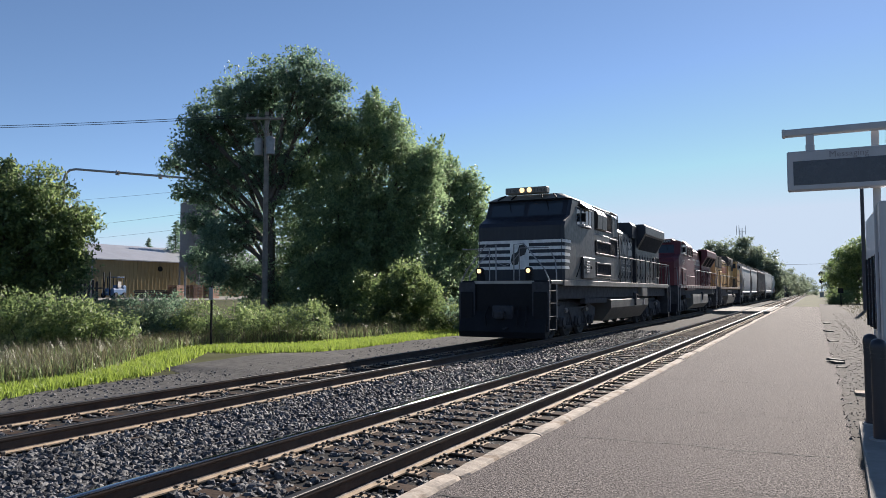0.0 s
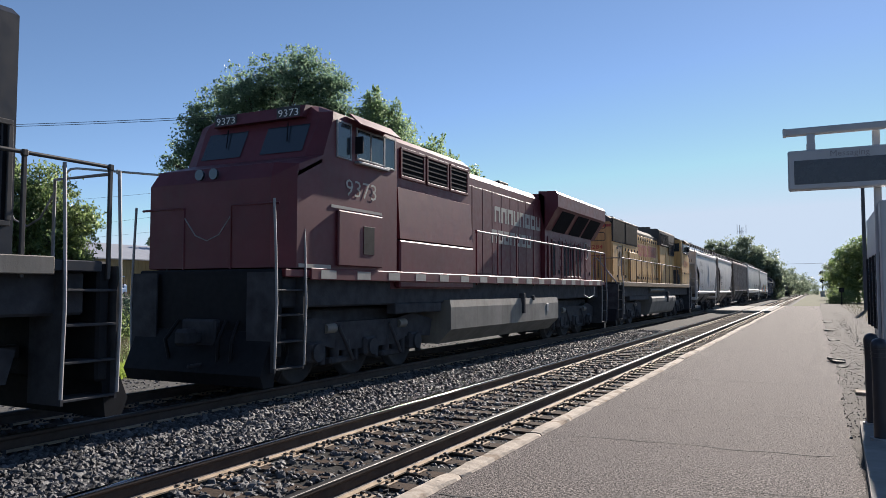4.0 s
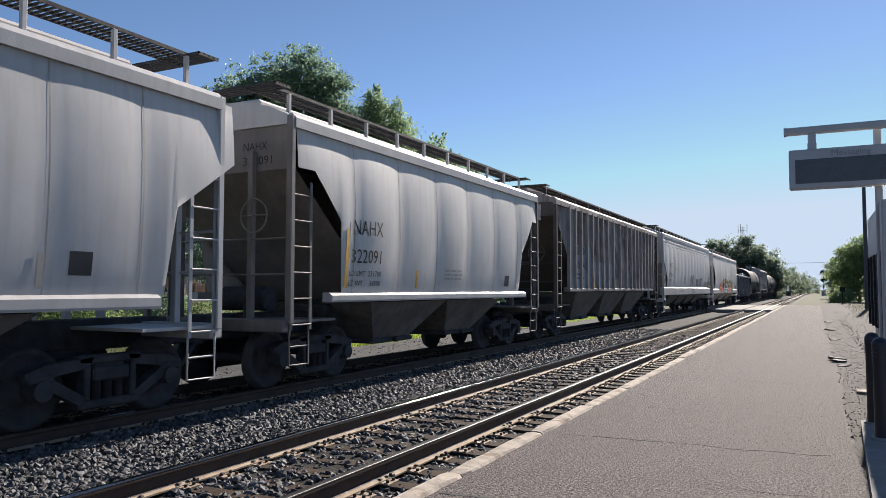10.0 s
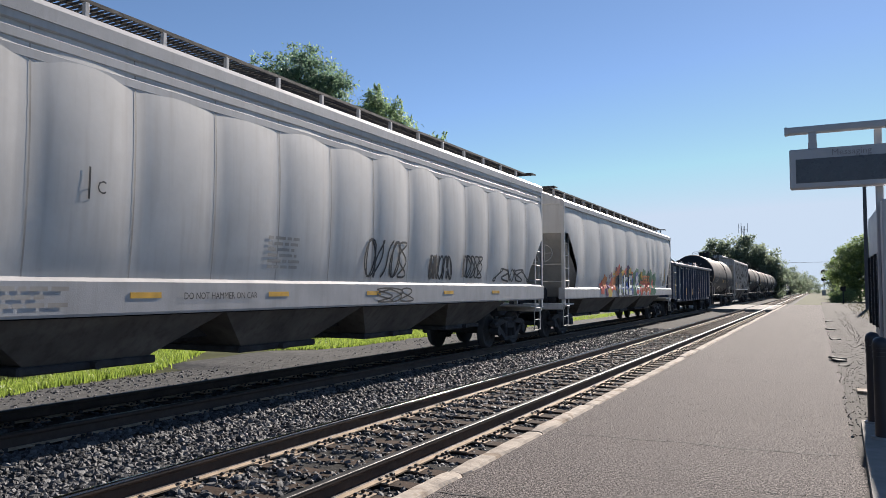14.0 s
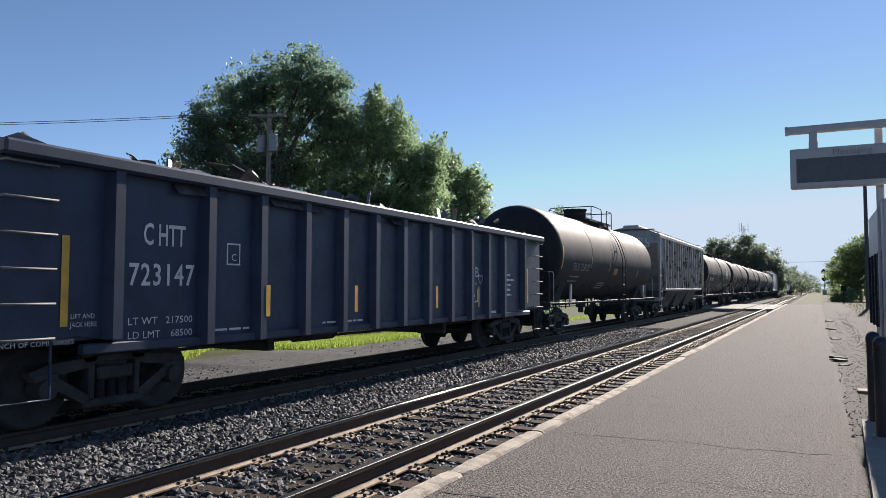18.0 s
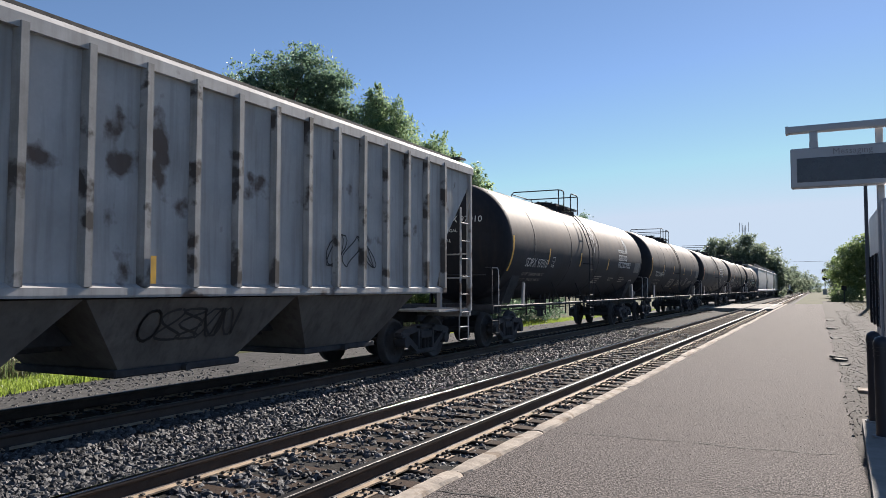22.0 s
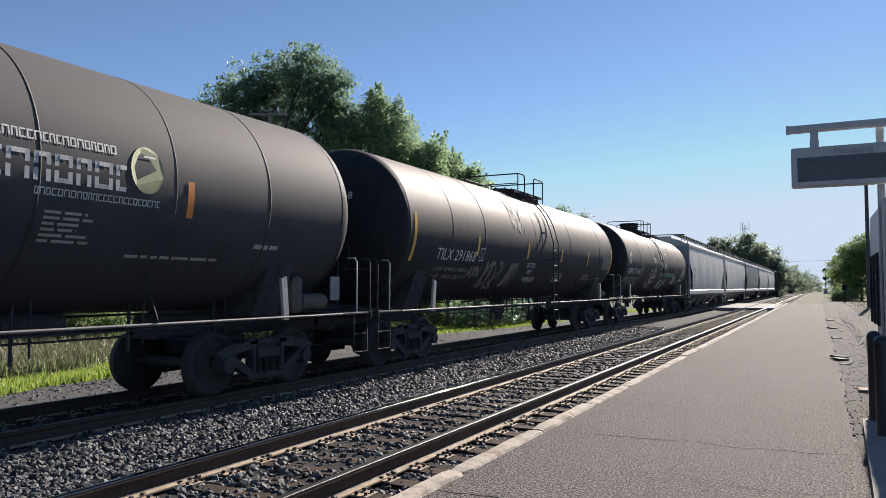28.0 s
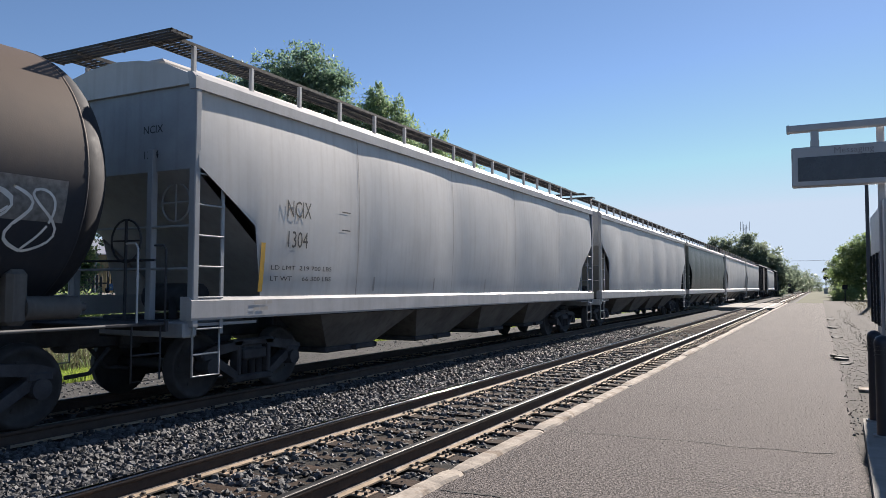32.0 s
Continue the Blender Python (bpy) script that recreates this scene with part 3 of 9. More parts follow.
def leaves(name, lobes, density, leaf, material, seed, clump=0.42, shell=0.55, zmin=-0.4, upright=0.0):
    """Leaves in clumps over the shells of several lobes (x, y, z, r)."""
    rs = np.random.RandomState(seed)
    cs, al, ac = [], [], []
    for x, y, z, r in lobes:
        k = max(4, int(density * (r / clump) ** 2))
        d = unit(rs, k)
        rad = r * rs.uniform(shell, 1.08, (k, 1)) * (1 + 0.12 * np.sin(d[:, :1] * 5 + seed) * np.cos(d[:, 2:] * 7))
        cc = np.array([x, y, z]) + d * rad * np.array([1.0, 1.0, 0.95])
        cc = cc[cc[:, 2] > zmin]
        m = 34
        sz = rs.uniform(0.55, 1.2, (len(cc), 1, 1)) * min(clump, r * 0.6)
        off = rs.normal(size=(len(cc), m, 3)) * sz * np.array([0.55, 0.55, 0.42 + 0.5 * upright])
        p = (cc[:, None] + off).reshape(-1, 3)
        a = unit(rs, len(p)) + np.array([0, 0, -0.25 + 1.4 * upright])
        a /= np.linalg.norm(a, axis=1, keepdims=True)
        b = np.cross(a, unit(rs, len(p)))
        b /= np.linalg.norm(b, axis=1, keepdims=True) + 1e-9
        s = leaf * rs.uniform(0.6, 1.25, (len(p), 1))
        cs.append(p)
        al.append(a * s)
        ac.append(b * s * 0.5)
    c = np.concatenate(cs)
    keep = c[:, 2] > zmin
    return quads(name, c[keep], np.concatenate(al)[keep], np.concatenate(ac)[keep], material)


def shoots(name, spots, leaf, material, seed):
    """Upright leafy twigs: (x, y, z, length, lean)."""
    rs = np.random.RandomState(seed)
    cs, al, ac = [], [], []
    for x, y, z, ln_, lean in spots:
        n = int(75 * ln_)
        t = rs.uniform(0, 1, (n, 1))
        d = np.array([lean + rs.uniform(-0.15, 0.15), rs.uniform(-0.15, 0.15), 1.0])
        p = np.array([x, y, z]) + d * t * ln_ + rs.normal(size=(n, 3)) * np.array([0.26, 0.26, 0.16]) * (1.08 - t) ** 1.2
        a = unit(rs, n) * 0.8 + d * 0.7
        a /= np.linalg.norm(a, axis=1, keepdims=True)
        b = np.cross(a, unit(rs, n))
        b /= np.linalg.norm(b, axis=1, keepdims=True) + 1e-9
        s = leaf * rs.uniform(0.6, 1.2, (n, 1))
        cs.append(p)
        al.append(a * s)
        ac.append(b * s * 0.4)
    return quads(name, np.concatenate(cs), np.concatenate(al), np.concatenate(ac), material)


def tree(label, base, height, r, lobes, density, leaf, material, seed, name="tree", clump=0.42, limbs=True, spikes=None):
    t = thing(name, label, "tree", "trees beside the line", at=pose(*base))
    rs = random.Random(seed)
    bx, by, bz = base
    pts = [(0.25 * rs.uniform(-1, 1) * i / 5, 0.25 * rs.uniform(-1, 1) * i / 5, height * i / 5) for i in range(6)]
    part("trunk", Geo().tube(pts, [r * (1.25 if i == 0 else 1 - 0.13 * i) for i in range(6)], 9), BARK, t)
    if limbs:
        for x, y, z, lr in lobes:
            x, y, z = x - bx, y - by, z - bz
            h0 = max(0.3, min(height, z * 0.55))
            mid = (x * 0.45 + rs.uniform(-0.3, 0.3), y * 0.45 + rs.uniform(-0.3, 0.3), (h0 + z) / 2 + 0.3)
            part("limb", Geo().tube([(0, 0, h0), mid, (x, y, z), (x * 1.04, y * 1.04, z + lr * 0.7)], [r * 0.5, r * 0.36, r * 0.2, 0.02], 6), BARK, t)
            for k in range(3):
                d = Vector((rs.uniform(-1, 1), rs.uniform(-1, 1), rs.uniform(-0.2, 1))) * lr * 0.8
                part("branch", Geo().tube([mid, (x + d.x * 0.4, y + d.y * 0.4, z + d.z * 0.3), (x + d.x, y + d.y, z + d.z)], [r * 0.2, r * 0.12, 0.012], 5), BARK, t)
    me = leaves("crown", [(x - bx, y - by, z - bz, lr) for x, y, z, lr in lobes], density, leaf, material, seed, clump, shell=0.35, zmin=-0.1)
    part("crown", me, None, t, kind="stuff")
    if spikes:
        part("upright_growth", shoots("upright_growth", [(x - bx, y - by, z - bz, l, q) for x, y, z, l, q in spikes], leaf * 0.95, material, seed + 1), None, t, kind="stuff")
    return t


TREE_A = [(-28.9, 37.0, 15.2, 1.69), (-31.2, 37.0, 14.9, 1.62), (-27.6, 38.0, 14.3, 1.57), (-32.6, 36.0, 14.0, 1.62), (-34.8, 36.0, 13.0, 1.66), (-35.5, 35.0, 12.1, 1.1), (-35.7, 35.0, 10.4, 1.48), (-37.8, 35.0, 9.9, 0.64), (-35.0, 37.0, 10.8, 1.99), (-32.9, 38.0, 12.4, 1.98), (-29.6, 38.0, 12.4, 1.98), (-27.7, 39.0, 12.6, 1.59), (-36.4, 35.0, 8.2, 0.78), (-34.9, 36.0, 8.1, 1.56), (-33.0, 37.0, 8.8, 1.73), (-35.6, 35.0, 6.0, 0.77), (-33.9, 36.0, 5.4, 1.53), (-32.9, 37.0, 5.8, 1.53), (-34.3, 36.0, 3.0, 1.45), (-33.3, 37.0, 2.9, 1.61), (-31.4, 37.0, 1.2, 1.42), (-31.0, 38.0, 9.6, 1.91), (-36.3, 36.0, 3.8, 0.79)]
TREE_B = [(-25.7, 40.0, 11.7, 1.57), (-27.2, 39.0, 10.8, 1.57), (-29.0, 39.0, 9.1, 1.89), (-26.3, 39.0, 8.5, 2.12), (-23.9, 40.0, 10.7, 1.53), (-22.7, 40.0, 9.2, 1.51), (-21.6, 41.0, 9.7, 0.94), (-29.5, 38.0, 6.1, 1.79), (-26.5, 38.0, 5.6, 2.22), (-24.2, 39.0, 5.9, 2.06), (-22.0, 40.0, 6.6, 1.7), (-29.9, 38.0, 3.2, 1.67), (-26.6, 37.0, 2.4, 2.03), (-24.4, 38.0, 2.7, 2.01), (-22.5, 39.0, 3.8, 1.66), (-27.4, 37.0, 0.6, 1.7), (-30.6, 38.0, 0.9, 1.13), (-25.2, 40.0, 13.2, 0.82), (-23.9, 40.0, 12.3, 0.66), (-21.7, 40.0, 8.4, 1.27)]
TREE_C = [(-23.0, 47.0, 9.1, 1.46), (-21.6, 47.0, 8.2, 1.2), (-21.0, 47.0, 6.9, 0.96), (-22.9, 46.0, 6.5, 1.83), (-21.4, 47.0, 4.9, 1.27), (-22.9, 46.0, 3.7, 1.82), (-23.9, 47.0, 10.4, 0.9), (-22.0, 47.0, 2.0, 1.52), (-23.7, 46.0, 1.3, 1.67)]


def spikes_over(lobes, n, seed, low):
    """Upright shoots standing out of the upper lobes, leaning away from the middle."""
    rs = random.Random(seed)
    tops = [q for q in lobes if q[2] > low]
    cx = sum(q[0] for q in tops) / len(tops)
    out = []
    for k in range(n):
        x, y, z, r = tops[k % len(tops)]
        a, e = rs.uniform(0, 6.28), rs.uniform(0.1, 1.0)
        out.append((x + r * e * math.cos(a), y + r * e * math.sin(a), z + r * math.sqrt(1 - min(0.95, e * e)) * 0.8 - 0.2, rs.uniform(0.5, 1.35), 0.10 * (x - cx) + rs.uniform(-0.15, 0.15)))
    return out


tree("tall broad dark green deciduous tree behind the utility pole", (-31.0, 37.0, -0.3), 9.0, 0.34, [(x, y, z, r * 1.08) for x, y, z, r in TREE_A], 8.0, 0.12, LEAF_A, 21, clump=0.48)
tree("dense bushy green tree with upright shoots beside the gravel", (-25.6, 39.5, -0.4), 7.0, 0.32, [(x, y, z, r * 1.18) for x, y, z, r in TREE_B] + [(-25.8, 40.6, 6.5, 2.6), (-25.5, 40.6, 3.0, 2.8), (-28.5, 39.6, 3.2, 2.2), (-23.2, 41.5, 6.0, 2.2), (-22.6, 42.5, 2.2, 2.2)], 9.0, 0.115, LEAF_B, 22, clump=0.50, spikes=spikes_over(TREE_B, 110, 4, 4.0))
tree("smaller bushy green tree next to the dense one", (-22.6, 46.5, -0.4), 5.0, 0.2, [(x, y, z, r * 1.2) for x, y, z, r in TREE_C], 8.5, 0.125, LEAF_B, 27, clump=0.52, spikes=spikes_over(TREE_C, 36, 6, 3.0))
tree("leafy green tree beside the yard fence", (-29.4, 18.6, -0.3), 3.4, 0.16, [(-29.6, 18.8, 4.3, 1.9), (-28.3, 19.2, 5.3, 1.5), (-27.6, 19.6, 3.6, 1.4), (-28.9, 19.0, 2.4, 1.5), (-30.4, 18.3, 5.7, 1.5), (-27.0, 20.0, 4.3, 0.9), (-31.2, 18.0, 3.6, 1.8), (-27.2, 19.9, 2.4, 1.0), (-30.0, 18.6, 6.2, 0.9)], 10.0, 0.09, LEAF_C, 23, clump=0.36)
tree("slim young tree with an airy crown beside the ditch", (-27.7, 28.5, -0.4), 3.2, 0.05, [(-27.7, 28.5, 4.1, 0.85), (-27.5, 28.6, 3.0, 0.7), (-27.8, 28.4, 4.9, 0.6), (-27.6, 28.7, 2.2, 0.5)], 5.0, 0.10, LEAF_A, 26, limbs=False)
tree("green tree rising behind the passing train", (-24.0, 72, -0.4), 6.0, 0.25, [(-25.6, 70.8, 7.9, 1.8), (-23.3, 71.9, 8.6, 1.6), (-21.5, 72.9, 7.7, 1.4), (-27.7, 69.8, 7.9, 1.6), (-24.5, 71.5, 6.0, 2.2), (-22.0, 72.5, 5.8, 1.8), (-26.8, 70.5, 5.6, 2.0)], 3.2, 0.13, LEAF_A, 24, clump=0.55)
tree("row of darker trees farther down the line", (-18.0, 52, -0.4), 4.0, 0.22, [(-17.5, 52, 4.2, 1.8), (-19.5, 50, 3.4, 1.8), (-18.6, 54, 2.2, 1.9), (-21, 49, 2.0, 1.8)], 3.2, 0.12, LEAF_A, 25, clump=0.5)
for k, (x, y, z, r) in enumerate([(-15.9, 159.8, 8.8, 2.9), (-12.2, 161.6, 8.9, 3.3), (-9.4, 163.2, 7.6, 2.8), (-7.4, 164.3, 5.8, 2.2), (-18.4, 158.4, 9.4, 2.2)]):
    tree("distant broad green tree beside the line", (x, y, -0.4), 4.5, 0.3, [(x, y, z, r), (x - 1.2, y, z - 2.4, r), (x + 1.4, y, z - 2.8, r), (x + 0.3, y + 1, z - 4.8, r * 0.9), (x - 0.6, y, z + r * 0.7, r * 0.5)], 4.6, 0.24, LEAF_FAR, 30 + k, clump=0.8, limbs=False)
for k, (x, y, z, r) in enumerate([(-7.0, 245, 5.4, 3.0), (-4.4, 262, 4.6, 2.8), (-9.5, 240, 4.5, 3.0), (-2.2, 300, 4.0, 2.6)]):
    tree("far green tree near the vanishing track", (x, y, -0.4), 3.0, 0.25, [(x, y, z, r), (x + 1.5, y, z - 1.8, r * 0.9), (x - 1.5, y, z - 2.2, r)], 3.5, 0.3, LEAF_FAR, 40 + k, clump=1.0, limbs=False)
tree("sunlit green tree on the platform side", (5.0, 109, -0.1), 3.0, 0.2, [(4.0, 108.3, 5.4, 2.0), (2.9, 107.9, 3.2, 1.9), (5.4, 108.9, 6.4, 2.0), (5.5, 109.2, 3.3, 2.2), (7.2, 109.8, 5.6, 2.4), (9.5, 110, 6.5, 3.0), (8.5, 110, 3.0, 2.6), (4.2, 108, 1.4, 1.6)], 6.5, 0.17, LEAF_C, 50, clump=0.6)
tree("tree farther along on the platform side", (4.0, 140, -0.1), 3.0, 0.2, [(3.4, 140, 4.2, 2.2), (5.5, 141, 5.6, 2.6), (3.0, 139, 2.0, 1.8)], 5.0, 0.2, LEAF_FAR, 51, clump=0.7)


def shrub(label, lobes, density, leaf, material, seed):
    x0, y0 = lobes[0][0], lobes[0][1]
    z0 = ground_z(x0, y0)
    t = thing("shrub", label, "shrub", "shrubs beside the line", at=pose(x0, y0, z0))
    rs = random.Random(seed)
    for k in range(7):
        a = rs.uniform(0, 6.3)
        part("stem", Geo().tube([(0.2 * math.cos(a), 0.2 * math.sin(a), -0.05), (0.5 * math.cos(a), 0.5 * math.sin(a), 0.5), (0.8 * math.cos(a), 0.8 * math.sin(a), 0.9)], [0.025, 0.018, 0.006], 5), BARK, t)
    part("foliage", leaves("foliage", [(x - x0, y - y0, z - z0, r) for x, y, z, r in lobes], density, leaf, material, seed, clump=0.30, zmin=-0.02), None, t, kind="stuff")


shrub("rounded leafy green shrub in front of the yard", [(-23.0, 15.4, 0.7, 0.95), (-22.0, 15.9, 0.7, 0.9), (-23.8, 15.0, 0.4, 0.9), (-24.6, 14.8, 0.9, 1.0), (-22.6, 15.2, 0.1, 0.9)], 8, 0.06, LEAF_C, 61)
shrub("low leafy green shrub beside the gravel", [(-21.2, 16.4, 0.5, 0.8), (-20.7, 17.0, 0.2, 0.7), (-21.8, 15.9, 0.1, 0.7)], 8, 0.06, LEAF_C, 62)
shrub("dark green shrub along the ditch", [(-24.0, 20.5, 0.65, 0.85), (-22.8, 21.1, 0.6, 0.85), (-25.0, 20.1, 0.5, 0.85), (-23.4, 20.6, 0.0, 0.7)], 8, 0.06, LEAF_A, 63)
shrub("scrubby green shrub along the ditch", [(-21.6, 21.7, 0.45, 0.8), (-20.4, 22.4, 0.3, 0.75), (-22.2, 21.3, 0.0, 0.7), (-20.9, 22.0, -0.1, 0.6)], 8, 0.06, LEAF_C, 64)
shrub("low shrub under the trees", [(-19.6, 24.0, 0.2, 0.75), (-18.9, 25.2, 0.3, 0.85), (-20.6, 23.6, 0.3, 0.85)], 8, 0.06, LEAF_C, 65)
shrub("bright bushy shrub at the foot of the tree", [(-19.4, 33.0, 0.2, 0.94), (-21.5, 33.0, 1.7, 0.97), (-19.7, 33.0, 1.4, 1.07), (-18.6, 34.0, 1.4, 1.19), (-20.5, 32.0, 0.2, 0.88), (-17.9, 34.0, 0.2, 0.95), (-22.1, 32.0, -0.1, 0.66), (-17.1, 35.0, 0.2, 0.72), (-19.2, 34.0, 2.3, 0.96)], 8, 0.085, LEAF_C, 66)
shrub("low dark weeds and seedlings under the trees", [(-24.2, 32.0, -0.1, 0.8), (-26.8, 33.0, 0.0, 0.85), (-22.4, 31.5, -0.3, 0.6)], 8, 0.07, LEAF_A, 70)
shrub("tangled hedge plants before the yard", [(-27.5, 19.5, 0.6, 0.9), (-26.2, 20.3, 0.6, 0.9), (-28.6, 18.8, 0.5, 0.9), (-29.8, 18.0, 0.6, 1.0)], 6, 0.06, LEAF_A, 67)
shrub("dark bushes in the shade behind the gravel", [(-15.6, 34, 0.6, 1.2), (-15.2, 36, 0.7, 1.3), (-15.6, 38.5, 0.8, 1.4), (-15.0, 41, 0.6, 1.3), (-15.4, 44, 0.8, 1.5)], 4, 0.09, LEAF_A, 68)
shrub("weedy green shrub by the platform path", [(2.4, 98, 0.7, 1.0), (3.2, 99, 0.6, 1.0), (2.0, 97, 0.3, 0.7)], 5, 0.09, LEAF_C, 69)


def blades(name, n, spot, height, width, material, label, seed, lean=0.35):
    """Grass as bent two-piece blades."""
    rs = np.random.RandomState(seed)
    p = spot(rs, n)
    n = len(p)
    h = height * rs.uniform(0.5, 1.3, (n, 1))
    a = rs.uniform(0, 2 * np.pi, n)
    side = np.stack([np.cos(a), np.sin(a), np.zeros(n)], 1) * width * rs.uniform(0.6, 1.3, (n, 1))
    bend = np.stack([np.sin(a + rs.normal(size=n) * 0.6), -np.cos(a), np.zeros(n)], 1) * h * lean * rs.uniform(0.2, 1.5, (n, 1))
    up = np.array([0, 0, 1.0]) * h
    v = np.stack([p - side, p + side, p + side * 0.7 + bend * 0.35 + up * 0.6, p - side * 0.7 + bend * 0.35 + up * 0.6, p + bend + up], 1)
    f = np.array([0, 1, 2, 3, 3, 2, 4])
    me = bpy.data.meshes.new(name)
    me.vertices.add(5 * n)
    me.vertices.foreach_set("co", v.ravel().astype(np.float32))
    me.loops.add(7 * n)
    me.loops.foreach_set("vertex_index", (f[None] + 5 * np.arange(n)[:, None]).ravel().astype(np.int32))
    me.polygons.add(2 * n)
    me.polygons.foreach_set("loop_start", np.stack([7 * np.arange(n), 7 * np.arange(n) + 4], 1).ravel().astype(np.int32))
    me.materials.append(material)
    me.update(calc_edges=True)
    return tagged(new(name, me), label, "grass", kind="stuff")


def verge(rs, n):
    """Strip between two uneven edges, each a line of (x, y)."""
    near = np.array([(-12.1, 6.4), (-13.6, 8.6), (-14.3, 10.3), (-14.6, 11.9), (-14.9, 13.3), (-16.6, 16.1), (-18.7, 19.1), (-17.2, 18.9), (-15.8, 20.1), (-14.8, 21.3), (-15.0, 23.9), (-15.1, 26.7), (-14.8, 30.2), (-13.8, 34.8)] + [(-13.5, 44), (-13.0, 70)])
    far = np.array([(-13.9, 7.4), (-15.8, 10.0), (-16.1, 11.6), (-16.4, 13.4), (-19.0, 17.0), (-22.5, 21.8), (-22.5, 23.0), (-19.4, 21.3), (-17.7, 22.5), (-17.4, 25.1), (-17.0, 26.9), (-17.5, 30.8), (-17.1, 34.9), (-16.0, 40.3)] + [(-15.5, 46), (-15.0, 72)])
    s = rs.uniform(0, len(near) - 1.001, n)
    i, f = s.astype(int), (s % 1)[:, None]
    a, b = near[i] * (1 - f) + near[i + 1] * f, far[i] * (1 - f) + far[i + 1] * f
    q = np.clip(rs.beta(1.1, 1.25, n) + rs.normal(size=n) * 0.06, -0.15, 1.1)[:, None]
    p = a * (1 - q) + b * q
    return np.concatenate([p, np.full((n, 1), -0.50)], 1)


def rough(rs, n):
    y = 8 * (32 / 8) ** rs.uniform(0, 1, n)
    x0 = np.interp(y, [8, 12, 16, 20, 24, 32], [-15.2, -15.6, -18.5, -20.0, -18.6, -17.0])
    return np.stack([x0 - 6.5 * rs.beta(1.1, 1.8, n), y, np.full(n, -0.50)], 1)


def margin(rs, n):
    y = 12 * (100 / 12) ** rs.uniform(0, 1, n)
    return np.stack([2.2 + 4.5 * rs.beta(1.5, 1.5, n), y, np.full(n, -0.006)], 1)


blades("grass_verge", 60000, verge, 0.15, 0.012, GRASS, "bright sunlit green grass along the gravel", 71)
blades("rough_weeds", 16000, rough, 0.55, 0.010, WEED, "tall dry weeds and stalks", 72, 0.5)
blades("green_weeds", 14000, rough, 0.40, 0.014, LEAF_C, "rank green weeds among the stalks", 73, 0.6)
blades("thin_grass", 9000, margin, 0.10, 0.012, WEED, "thin dry grass on the dirt strip", 74, 0.6)
# ---- yard beyond the trees ----
YELLOW_WALL = mat("tan_steel_cladding", (0.27, 0.20, 0.09), 0.6, var=0.12, scale=0.5, streak=0.2)
ROOF_GREY = mat("grey_steel_roof", (0.30, 0.31, 0.34), 0.5, 0.2, var=0.1, scale=0.6)
SILO = mat("dull_galvanised_bin", (0.17, 0.175, 0.18), 0.7, 0.2, var=0.15, scale=1, streak=0.3)
BLUE_PAINT = mat("blue_machine_paint", (0.05, 0.12, 0.25), 0.45, var=0.2)
FENCE = mat("dark_fence_wood", (0.07, 0.06, 0.055), 0.85, var=0.4, rand=0.4)
PALLET = mat("pale_red_timber", (0.36, 0.21, 0.15), 0.8, var=0.3, rand=0.4)
WIRE = mat("dull_wire", (0.05, 0.05, 0.055), 0.7, var=0.1, bump=0)

shed = thing("warehouse", "long tan metal-clad warehouse with a grey pitched roof", "building", at=pose(-79.0, 61.0, 0.55))
for nm, q in (("long_wall", (-0.15, 0.0, 0, 38)), ("gable_wall", (-16, -0.15, 0, 0.15))):
    x0, x1, y0, y1 = q
    part(nm, Geo().box(x0, x1, y0, y1, 0, 5.0), YELLOW_WALL, shed)
part("back_wall", Geo().box(-16, -15.85, 0.15, 38, 0, 5.0), YELLOW_WALL, shed)
part("gable_top", Geo().prism([(-16, 5.0), (0, 5.0), (-8, 7.3)], 0, 0.15, "y"), YELLOW_WALL, shed)
for k in range(62):
    part("cladding_rib", Geo().box(0, 0.035, 0.2 + k * 0.6, 0.26 + k * 0.6, 0.05, 4.95), YELLOW_WALL, shed)
for s in (0, 1):
    part("roof_slope", Geo().prism([(0.35, 4.9), (0.35, 5.05), (-8, 7.45), (-8, 7.3)] if s == 0 else [(-16.35, 4.9), (-16.35, 5.05), (-8, 7.45), (-8, 7.3)], -0.4, 38.4, "y"), ROOF_GREY, shed)
part("corner_trim", Geo().box(0.0, 0.06, -0.06, 0.14, 0, 5.0), ROOF_GREY, shed)
part("wall_vent", Geo().cyl((0.0, 10.5, 4.0), (0.16, 10.5, 4.0), 0.35, n=16), DARK, shed, "dark round wall fan")

bin_ = thing("storage_bin", "tall grey corrugated storage bin on steel legs", "silo", at=pose(-74.4, 74.0, 0.5))
g = Geo()
n = 32
g.loft([[((2.5 + 0.03 * (i % 2)) * math.cos(2 * math.pi * k / n), (2.5 + 0.03 * (i % 2)) * math.sin(2 * math.pi * k / n), 4.2 + 8.6 * i / 40) for k in range(n)] for i in range(41)], closed=True)
part("bin_shell", g, SILO, bin_)
part("bin_roof", Geo().cyl((0, 0, 12.8), (0, 0, 13.9), 2.6, 0.3, n=32), SILO, bin_)
part("bin_cone", Geo().cyl((0, 0, 2.0), (0, 0, 4.2), 0.3, 2.5, n=32), SILO, bin_)
for k in range(8):
    a = 2 * math.pi * k / 8
    part("leg", Geo().box(2.45 * math.cos(a) - 0.1, 2.45 * math.cos(a) + 0.1, 2.45 * math.sin(a) - 0.1, 2.45 * math.sin(a) + 0.1, 0, 4.4, 0.02), GALV, bin_)
pipe = thing("conveying_pipe", "tall grey bent pipe leading towards the bin", "pipe", at=pose(-72.7, 52.4, 0.5))
